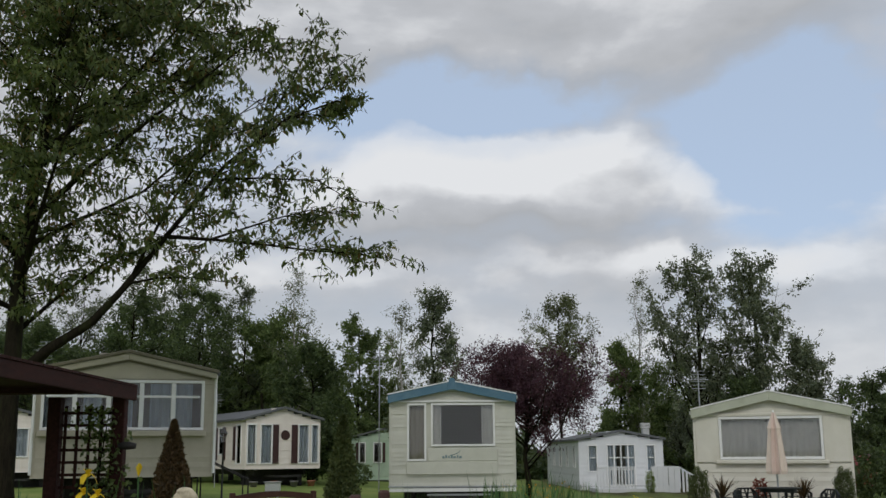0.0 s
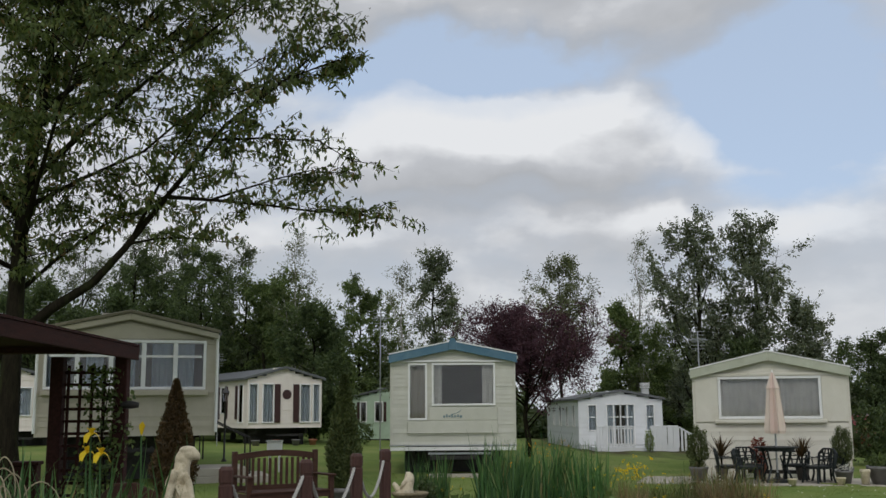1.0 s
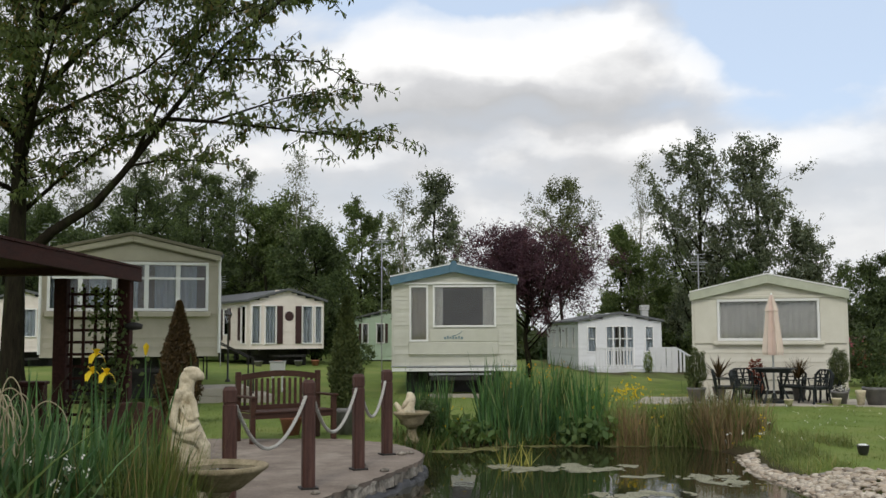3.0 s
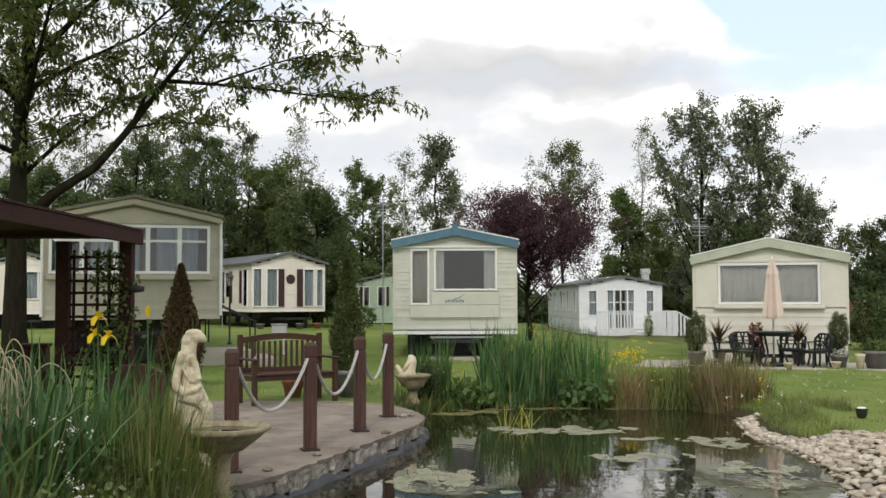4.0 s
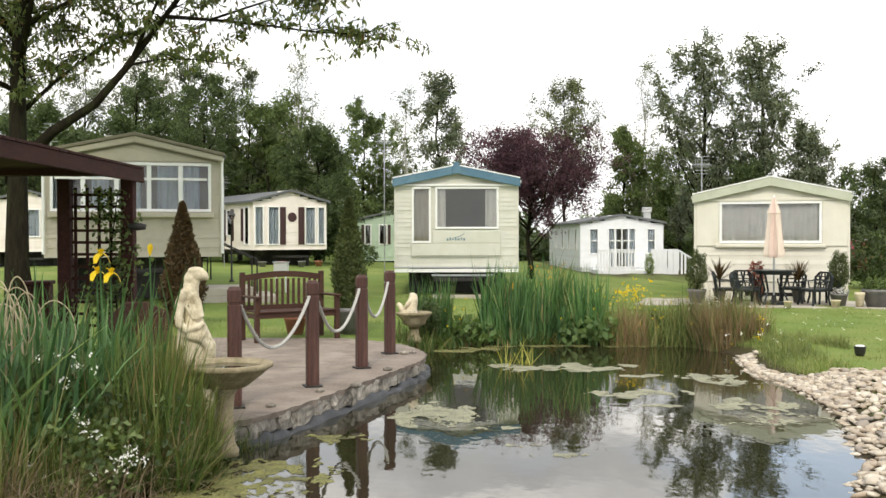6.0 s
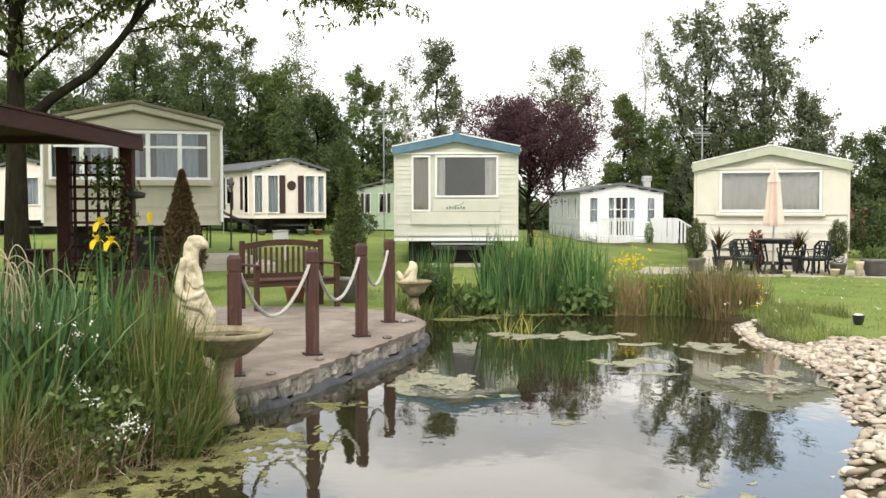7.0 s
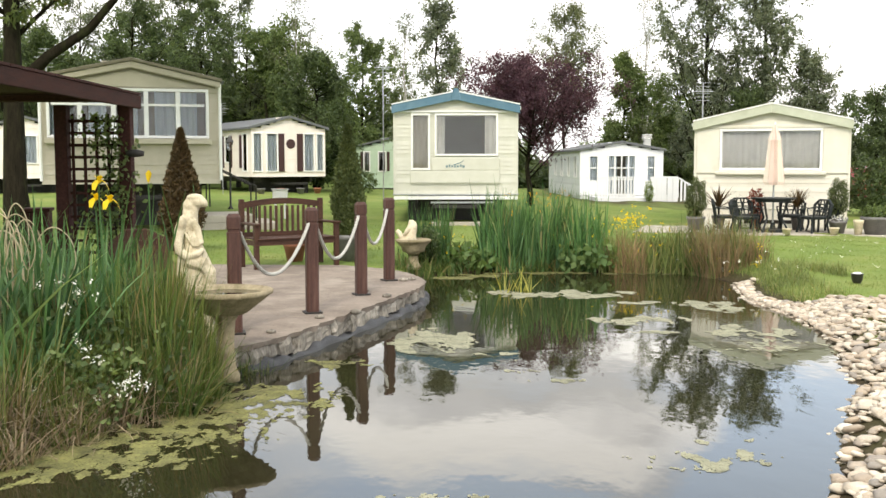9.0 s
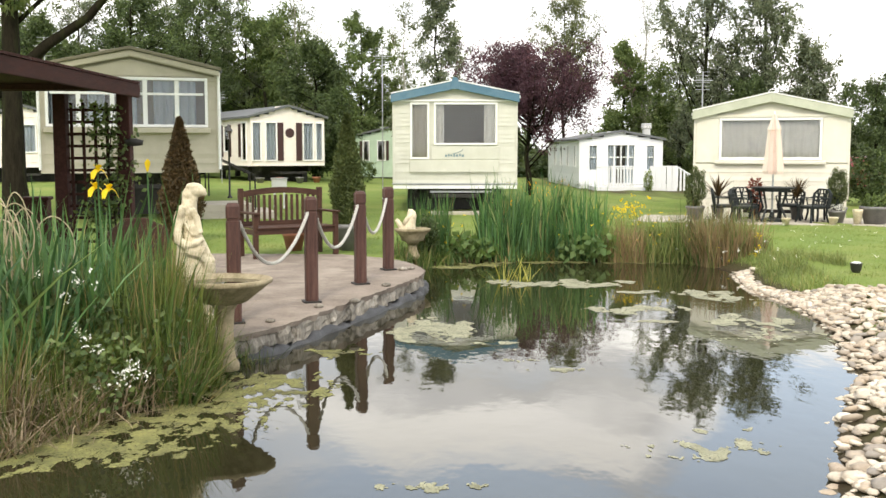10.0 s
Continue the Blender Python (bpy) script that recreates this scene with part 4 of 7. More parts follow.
tree(-1.4, 64, DARK_T, 5.2, 0.8, 4.6, WOOD_LEAF, 6750, 0.22, 35, 0.12, limbs=33)
tree(-22.5, 43, DARK_T, 8.5, 1.2, 4.4, WOOD_LEAF, 7500, 0.22, 36, 0.15, limbs=34)


AIRY_T = "tall thin tree with open grey-green foliage in the wood"
tree(-19.4, 56, AIRY_T, 11.6, 3.0, 3.4, POPLAR_LEAF, 3600, 0.22, 51, 0.12, limbs=30, shape="spindle")
tree(-16.4, 57, AIRY_T, 12.4, 3.0, 3.6, POPLAR_LEAF, 3800, 0.22, 52, 0.13, limbs=32, shape="spindle")
tree(-13.8, 56, AIRY_T, 11.8, 3.0, 3.4, POPLAR_LEAF, 3600, 0.22, 53, 0.12, limbs=30, shape="spindle")
tree(-11.0, 58, AIRY_T, 11.2, 3.0, 3.4, POPLAR_LEAF, 3600, 0.22, 54, 0.12, limbs=30, shape="spindle")
tree(-8.4, 57, AIRY_T, 9.6, 3.0, 3.0, FRESH_LEAF, 3600, 0.22, 55, 0.12, limbs=30)
tree(-22.6, 56, AIRY_T, 11.2, 3.0, 3.6, POPLAR_LEAF, 3600, 0.22, 56, 0.12, limbs=30)


def wood_height(x):
    """How tall the far wood stands at x."""
    return float(np.interp(x, [-60, -30, -14, -12, -7, -6, -3, 1.5, 3.9, 4.6, 8.3, 9.0, 11.4, 12.0, 15.0, 16.5, 24, 30, 60], [9.0, 9.4, 9.4, 9.2, 8.2, 6.4, 5.8, 5.0, 4.4, 2.2, 2.2, 3.2, 3.4, 5.6, 5.6, 4.6, 5.0, 6.0, 7.0]))


def far_hedge():
    """The dark wood behind all the trees: many overlapping leafy crowns."""
    rng = np.random.default_rng(40)
    heaps = []
    for i in range(170):
        x = rng.uniform(-48, 48) if i % 3 else rng.uniform(-28, 26)
        y = rng.uniform(64, 72)
        h = wood_height(x * 64 / y) * rng.uniform(0.6, 1.08)
        n = int(260 + 90 * h)
        d = rng.normal(size=(n, 3))
        d /= np.linalg.norm(d, axis=1)[:, None]
        w = rng.uniform(1.0, 1.7)
        lump = 1 + 0.25 * np.sin(d[:, :1] * 6 + i) * np.sin(d[:, 2:] * 7 + i) + rng.normal(0, 0.1, (n, 1))
        heaps.append(d * np.array([w, w, h * 0.55]) * lump * rng.uniform(0.5, 1, (n, 1)) ** 0.5 + np.array([x, y, h * 0.47]))
    v, f = leaves_at(np.concatenate(heaps), 0.42, 0.25, rng)
    tagged(raw_mesh("far_woodland", v, f, WOOD_LEAF), "dark green wood closing the view behind the caravans", "woodland", kind="stuff")


far_hedge()


def big_tree():
    """The broad cherry beside the pond: forked trunk, long limb reaching over the lawn."""
    rng = np.random.default_rng(50)
    bx, by = -6.75, 16.5
    t = thing("cherry_tree", pose(bx, by, 0.15), "large cherry tree with a forked dark trunk and drooping leaves", "tree")
    o = np.array([bx, by, 0.15])
    lines = [
        ([(-6.75, 16.5, 0.15), (-6.82, 16.5, 1.2), (-6.8, 16.5, 2.7), (-6.78, 16.5, 4.6), (-6.6, 16.5, 6.4), (-6.4, 16.6, 8.4), (-6.3, 16.6, 10.0)], 0.27, 0.03),
        ([(-6.8, 16.5, 2.8), (-6.2, 16.4, 3.35), (-5.5, 16.3, 3.76), (-5.0, 16.2, 4.28), (-4.27, 16.1, 5.18), (-3.4, 16.0, 6.25), (-2.45, 16.0, 7.0), (-1.55, 16.0, 7.35)], 0.125, 0.008),
        ([(-4.3, 16.1, 5.1), (-3.5, 15.9, 5.0), (-2.7, 15.8, 4.9), (-2.0, 15.8, 4.8), (-1.4, 15.7, 4.74), (-0.92, 15.7, 4.66)], 0.035, 0.006),
        ([(-5.0, 16.2, 4.35), (-4.4, 16.0, 4.42), (-3.8, 15.9, 4.40), (-3.2, 15.8, 4.30)], 0.024, 0.006),
        ([(-3.6, 16.0, 6.0), (-2.8, 15.9, 6.0), (-1.9, 15.9, 5.95), (-1.35, 15.9, 5.6)], 0.026, 0.006),
        ([(-6.7, 16.5, 5.4), (-5.8, 16.3, 6.2), (-4.8, 16.2, 7.0), (-3.6, 16.2, 8.0), (-2.9, 16.2, 8.6)], 0.07, 0.008),
        ([(-6.6, 16.5, 6.4), (-5.6, 16.9, 7.2), (-4.6, 17.1, 8.2), (-3.8, 17.2, 9.1)], 0.06, 0.008),
        ([(-6.75, 16.5, 4.8), (-7.6, 16.3, 5.8), (-8.6, 16.2, 7.0), (-9.4, 16.2, 8.4)], 0.07, 0.008),
        ([(-6.75, 16.5, 4.4), (-6.2, 15.6, 5.2), (-5.6, 14.8, 6.2), (-5.0, 14.2, 7.2)], 0.06, 0.008),
        ([(-6.7, 16.5, 5.8), (-6.9, 17.4, 6.8), (-7.0, 18.2, 8.0)], 0.06, 0.008),
        ([(-6.8, 16.5, 4.0), (-7.6, 16.0, 4.4), (-8.6, 15.8, 4.8)], 0.05, 0.008),
        ([(-6.5, 16.5, 7.2), (-5.8, 16.2, 8.4), (-5.2, 16.0, 9.6)], 0.05, 0.008),
        ([(-6.75, 16.5, 5.0), (-5.9, 16.6, 5.5), (-4.9, 16.7, 6.0), (-4.0, 16.7, 6.8), (-3.0, 16.7, 7.6)], 0.05, 0.008),
        ([(-6.8, 16.5, 3.6), (-6.3, 17.0, 4.3), (-5.6, 17.2, 4.9), (-4.8, 17.2, 5.2)], 0.045, 0.008),
        ([(-6.75, 16.5, 4.2), (-7.4, 17.0, 4.9), (-8.2, 17.3, 5.6)], 0.045, 0.008),
        ([(-2.95, 16.0, 6.6), (-2.45, 16.0, 7.5), (-1.95, 16.0, 8.55)], 0.028, 0.006),
        ([(-2.45, 16.0, 7.0), (-1.9, 16.0, 7.5), (-1.5, 16.0, 8.05)], 0.02, 0.006),
        ([(-3.6, 15.9, 5.0), (-2.6, 15.8, 5.3), (-2.0, 15.8, 5.45), (-1.6, 15.8, 5.38)], 0.022, 0.005),
        ([(-6.6, 16.5, 6.6), (-5.2, 15.8, 7.3), (-4.2, 15.4, 8.2), (-3.4, 15.2, 9.0)], 0.05, 0.008),
        ([(-6.4, 16.6, 8.2), (-5.2, 16.8, 9.2), (-4.2, 16.9, 10.2)], 0.045, 0.008),
        ([(-6.5, 16.6, 7.6), (-7.4, 16.4, 8.6), (-8.2, 16.4, 9.8)], 0.045, 0.008),
        ([(-6.5, 16.5, 7.0), (-6.0, 15.6, 8.0), (-5.4, 15.0, 9.2)], 0.045, 0.008),
        ([(-4.9, 16.2, 4.4), (-4.3, 15.8, 5.4), (-3.7, 15.5, 6.2), (-3.0, 15.3, 6.7)], 0.035, 0.006),
    ]
    count = (42, 34, 28, 14, 20, 22, 40, 32, 24, 24, 12, 46, 18, 16, 16, 12, 12, 16, 28, 44, 42, 34, 14)
    tips, ways = [], []
    up = np.array([0, 0, 1.0])

    def twig(bm, root, way, reach, clusters):
        """A thin twig that dips at its end, with leaf clusters along it."""
        tip = root + way * reach - up * 0.12 * reach
        mid = (root + tip) / 2 + up * 0.06 * reach
        tube([root - o, mid - o, tip - o], [0.006 + 0.004 * reach, 0.005, 0.003], 4, bm)
        for k in range(clusters):
            u = 0.3 + 0.7 * (k + rng.uniform(0, 1)) / clusters
            tips.append(root * (1 - u) ** 2 + 2 * mid * u * (1 - u) + tip * u * u)
            ways.append(way)

    for li, (path, r0, r1) in enumerate(lines):
        n = len(path)
        bm = tube([np.array(p) - o for p in path], [r0 + (r1 - r0) * (k / (n - 1)) ** 0.6 for k in range(n)], 8)
        P = [np.array(p) for p in path]
        slim = li in (2, 3, 4, 15, 16, 17)
        for k in range(count[li]):
            first = 0.42 if li == 0 else 0.52 if li == 1 else 0.15
            q = (first + (1 - first) * (k + rng.uniform(0, 1)) / count[li]) * (n - 1)
            j = min(n - 2, int(q))
            root = P[j] + (P[j + 1] - P[j]) * (q - j)
            ahead = (P[j + 1] - P[j]) / np.linalg.norm(P[j + 1] - P[j])
            a = rng.uniform(0, 2 * math.pi)
            way = np.array([math.cos(a), math.sin(a), rng.normal(0.1, 0.28)]) + ahead * 0.6
            way /= np.linalg.norm(way)
            reach = rng.uniform(0.3, 0.75) if slim else rng.uniform(0.5, 1.6) * (1.1 - 0.4 * q / (n - 1))
            twig(bm, root, way, reach, 4 if slim else 7)
            side = np.cross(way, up)
            for m in range(2 if slim else 5):
                u = rng.uniform(0.25, 0.95)
                fork = root + way * reach * u + up * 0.03 * reach
                aim = way * 0.6 + side * rng.choice([-1, 1]) * rng.uniform(0.4, 1.0) + up * rng.normal(0.02, 0.26)
                twig(bm, fork, aim / np.linalg.norm(aim), reach * rng.uniform(0.3, 0.65), 3 if slim else 5)
        part("trunk" if li == 0 else "limb", bm, BARK, t, smooth=True)
    tips = np.array(tips)
    per = 3
    c = np.repeat(tips, per, 0) + rng.normal(0, 0.04, (len(tips) * per, 3)) - o
    v, f = leaves_at(c, 0.125, 0.045, rng, 1.0)
    raw_mesh("crown", v, f, CHERRY_LEAF, t)

big_tree()
# ---- the terrace by the pond ----
TERRACE = 0.2155
TERRACE_EDGE = [(-1.95, 7.95), (-1.48, 8.6), (-1.0, 10.0), (-0.53, 11.5), (-0.30, 12.4), (-0.33, 13.2), (-0.73, 14.2), (-1.5, 14.9)]


def make_terrace():
    t = thing("terrace", pose(0, 0, 0), "worn pinkish-grey concrete terrace with a rough stone edge", "terrace", kind="structure")
    edge = smooth_path(TERRACE_EDGE, 90)
    rest = [(-3.4, 15.0), (-3.9, 12.0), (-3.7, 9.2), (-2.7, 8.05)]
    bm = bmesh.new()
    ring = [*[tuple(p + np.array([0.05 + 0.02 * math.sin(i * 2.3), -0.02 + 0.02 * math.sin(i * 3.7)])) for i, p in enumerate(edge)], *rest]
    top = [bm.verts.new((x, y, TERRACE)) for x, y in ring]
    low = [bm.verts.new((x - 0.02, y, TERRACE - 0.05 - 0.01 * math.sin(k * 5.1))) for k, (x, y) in enumerate(ring)]
    bm.faces.new(top)
    for i in range(len(ring)):
        j = (i + 1) % len(ring)
        bm.faces.new((low[i], low[j], top[j], top[i]))
    part("slab", bm, PAVING, t)
    rng = random.Random(3)
    fine = smooth_path(TERRACE_EDGE, 161)
    cuts = [0]
    while cuts[-1] < 156:
        cuts.append(min(160, cuts[-1] + rng.choice((2, 3, 4, 4, 5, 7, 9))))
    for i, j in zip(cuts, cuts[1:]):
        a, b = fine[i], fine[j]
        d = (b - a) / np.linalg.norm(b - a)
        nrm = np.array([d[1], -d[0]])
        proud, lean = rng.uniform(0.02, 0.05), rng.uniform(0.0, 0.03)
        top_z, foot = TERRACE - rng.uniform(0.012, 0.04), rng.uniform(0.01, 0.06)
        bm = bmesh.new()
        wide, tall = max(3, (j - i)), 5
        face = []
        for r in range(tall + 1):
            row = []
            for c in range(wide + 1):
                u, w = c / wide, r / tall
                q = a + (b - a) * u
                z = foot + (top_z - foot) * w + (0.012 * math.sin(17 * u + i) if r == tall else 0)
                rough = 0.028 * (noise.noise(Vector((q[0] * 9, q[1] * 9, z * 16))) + 0.5 * noise.noise(Vector((q[0] * 25, q[1] * 25, z * 30))))
                edge = -0.012 if c in (0, wide) or r == tall else 0.0
                row.append(bm.verts.new((*(q + nrm * (proud + lean * (1 - w) + rough + edge)), z)))
            face.append(row)
        inner = [bm.verts.new((*(a + (b - a) * c / wide - nrm * 0.02), top_z - 0.002)) for c in range(wide + 1)]
        for r in range(tall):
            for c in range(wide):
                bm.faces.new((face[r][c], face[r][c + 1], face[r + 1][c + 1], face[r + 1][c]))
        for c in range(wide):
            bm.faces.new((face[tall][c], face[tall][c + 1], inner[c + 1], inner[c]))
        low = [bm.verts.new((*(a - nrm * 0.02), foot)), bm.verts.new((*(b - nrm * 0.02), foot))]
        bm.faces.new([*[face[r][0] for r in range(tall + 1)], inner[0], low[0]])
        bm.faces.new([low[1], inner[-1], *[face[r][wide] for r in range(tall, -1, -1)]])
        bm.faces.new([low[0], low[1], *face[0][::-1]])
        bm.faces.new([*inner, low[1], low[0]])
        part("edging_stone", bm, EDGE_STONE, t)
    bm = bmesh.new()
    prev = None
    for i, p in enumerate(fine):
        d = fine[min(i + 1, len(fine) - 1)] - fine[max(i - 1, 0)]
        d /= np.linalg.norm(d)
        nrm = np.array([d[1], -d[0]])
        lift = 0.05 + 0.025 * math.sin(i * 0.37) + 0.015 * math.sin(i * 1.3)
        row = [bm.verts.new((*(p + nrm * 0.0), lift)), bm.verts.new((*(p + nrm * (0.085 + 0.012 * math.sin(i * 0.8))), lift * 0.9)), bm.verts.new((*(p + nrm * (0.11 + 0.02 * math.sin(i * 0.6))), -0.02)), bm.verts.new((*(p + nrm * 0.14), -0.14))]
        if prev:
            for k in (0, 1, 2):
                bm.faces.new((prev[k], row[k], row[k + 1], prev[k + 1]))
        prev = row
    part("liner", bm, LINER, t, "black rubber pond liner folded over the edge", smooth=True)
    for k, (x, y, r) in enumerate(((-0.86, 10.05, 0.06), (-1.18, 9.75, 0.05), (-0.62, 11.3, 0.055), (-0.9, 11.8, 0.05), (-1.5, 8.9, 0.045), (-0.5, 12.85, 0.06), (-0.4, 12.95, 0.05))):
        bm = lathe([(r * 0.5, 0.0), (r, r * 0.25), (r * 0.9, r * 0.6), (r * 0.3, r * 0.8)], 9, wob=0.12)
        s = finish(bm, "loose_stone", EDGE_STONE, smooth=True)
        s.matrix_basis = pose(x, y, TERRACE - 0.004, 0, 0, 40 * k)
        tagged(s, "small loose grey stone lying on the terrace", "stone", "loose stones")


make_terrace()

POSTS = [(-1.80, 8.86), (-1.29, 10.1), (-0.92, 11.5), (-0.68, 12.9)]


def rope_post(x, y, turn):
    p = thing("rope_post", pose(x, y, TERRACE, 0, 0, turn), "square brown-stained timber post carrying a rope", "post", "posts along the terrace")
    h, w = 1.04, 0.06
    bm = bmesh.new()
    rings = [(w, 0), (w, h - 0.16), (w - 0.007, h - 0.155), (w - 0.007, h - 0.135), (w, h - 0.13), (w, h - 0.03), (w - 0.02, h)]
    vs = []
    for r, z in rings:
        c = r * 0.72
        vs.append([bm.verts.new((u, v, z)) for u, v in ((-r, -c), (-c, -r), (c, -r), (r, -c), (r, c), (c, r), (-c, r), (-r, c))])
    for a, b in zip(vs, vs[1:]):
        for i in range(8):
            bm.faces.new((a[i], a[(i + 1) % 8], b[(i + 1) % 8], b[i]))
    bm.faces.new(vs[-1])
    bm.faces.new(vs[0][::-1])
    part("shaft", bm, BROWN_WOOD, p)
    part("foot_plate", boxes((-0.085, 0.085, -0.085, 0.085, 0.0, 0.018)), DARK_STEEL, p)


for i, (x, y) in enumerate(POSTS):
    rope_post(x, y, 14 + 4 * i)


def rope(a, b, z_a, z_b, sag):
    n = 26
    pts = []
    for i in range(n + 1):
        u = i / n
        x, y = a[0] + (b[0] - a[0]) * u, a[1] + (b[1] - a[1]) * u
        pts.append(Vector((x, y, z_a + (z_b - z_a) * u - sag * (1 - (2 * u - 1) ** 2) - 0.02 * math.sin(u * math.pi * 2))))
    bm = bmesh.new()
    for s in range(3):
        strand = []
        for i in range(n * 5 + 1):
            k = min(n - 1, i // 5)
            p = pts[k].lerp(pts[k + 1], i / 5 - k)
            an = i * 0.75 + s * 2.094
            strand.append(p + Vector((0.0085 * math.cos(an), 0.0085 * math.cos(an) * 0.3, 0.0085 * math.sin(an))))
        tube(strand, 0.0105, 5, bm)
    r = finish(bm, "rope", ROPE, smooth=True)
    tagged(r, "thick pale grey twisted rope hanging slack between posts", "rope", "ropes between the posts")


rope((-1.76, 8.93), (-1.31, 10.02), 1.09, 1.10, 0.42)
rope((-1.26, 10.18), (-0.94, 11.42), 1.10, 1.10, 0.40)
rope((-0.90, 11.58), (-0.70, 12.82), 1.10, 1.11, 0.36)


def garden_bench(x, y, turn):
    b = thing("garden_bench", pose(x, y, TERRACE, 0, 0, turn), "dark brown slatted wooden garden bench with a curved top rail", "bench")
    w = 0.62
    for s in (-1, 1):
        part("back_leg", boxes((s * w - 0.035, s * w + 0.035, 0.22, 0.28, 0.0, 0.96)), BENCH_WOOD, b, bevel=0.005)
        part("front_leg", boxes((s * w - 0.035, s * w + 0.035, -0.28, -0.22, 0.0, 0.61)), BENCH_WOOD, b, bevel=0.005)
        part("armrest", boxes((s * w - 0.045, s * w + 0.045, -0.33, 0.22, 0.61, 0.64)), BENCH_WOOD, b, bevel=0.008)
        part("side_rail", boxes((s * w - 0.02, s * w + 0.02, -0.22, 0.22, 0.33, 0.40)), BENCH_WOOD, b)
    part("front_rail", boxes((-w + 0.035, w - 0.035, -0.27, -0.235, 0.33, 0.405)), BENCH_WOOD, b)
    part("lower_back_rail", boxes((-w + 0.035, w - 0.035, 0.235, 0.265, 0.42, 0.49)), BENCH_WOOD, b)
    for i in range(6):
        part("seat_slat", boxes((-w + 0.01, w - 0.01, -0.30 + 0.088 * i, -0.232 + 0.088 * i, 0.408, 0.428)), BENCH_WOOD, b, bevel=0.004)
    top = [(-w - 0.04, 0.91)] + [(-w + 2 * w * i / 12, 0.915 + 0.055 * math.sin(math.pi * i / 12)) for i in range(13)] + [(w + 0.04, 0.91)]
    bot = [(u, v - 0.085) for u, v in top]
    part("top_rail", prism(bot + top[::-1], 0.232, 0.268), BENCH_WOOD, b)
    for i in range(13):
        u = -w + 0.1 + (2 * w - 0.2) * i / 12
        part("back_slat", boxes((u - 0.019, u + 0.019, 0.243, 0.257, 0.49, 0.86)), BENCH_WOOD, b)


garden_bench(-2.20, 14.75, 34)


def bird_bath(x, y, z, rim, radius, turn, label, wide_foot=0.105):
    b = thing("bird_bath", pose(x, y, z, 0, 0, turn), label, "bird bath", "bird baths")
    part("pedestal", lathe([(wide_foot, 0), (wide_foot, 0.05), (wide_foot * 0.75, 0.09), (0.07, 0.16), (0.062, 0.30), (0.075, rim - 0.24), (0.12, rim - 0.17)], 14, wob=0.04), BATH_STONE, b, smooth=True)
    r = radius
    part("bowl", lathe([(0.1, rim - 0.19), (0.16, rim - 0.18), (r * 0.7, rim - 0.11), (r * 0.95, rim - 0.04), (r, rim - 0.03), (r * 1.01, rim), (r * 0.93, rim + 0.005), (r * 0.8, rim - 0.03), (r * 0.3, rim - 0.055)], 26, wob=0.03), BATH_STONE, b, smooth=True)
    part("bowl_water", lathe([(r * 0.82, rim - 0.034), (r * 0.83, rim - 0.03)], 20), WATER, b)
    return b


bird_bath(-1.66, 7.8, 0.03, 0.70, 0.36, 0, "weathered stone bird bath standing at the pond's edge")
bird_bath(-0.44, 15.15, 0.12, 0.45, 0.26, 20, "small stone bird bath with a carved ornament on it")


def loft(rings, sides=14):
    """Closed body through elliptical rings (x, y, z, rx, ry)."""
    bm = bmesh.new()
    rows = [[bm.verts.new((cx + rx * math.cos(2 * math.pi * i / sides), cy + ry * math.sin(2 * math.pi * i / sides), z)) for i in range(sides)] for cx, cy, z, rx, ry in rings]
    for a, b in zip(rows, rows[1:]):
        for i in range(sides):
            bm.faces.new((a[i], a[(i + 1) % sides], b[(i + 1) % sides], b[i]))
    bm.faces.new(rows[0][::-1])
    bm.faces.new(rows[-1])
    return bm


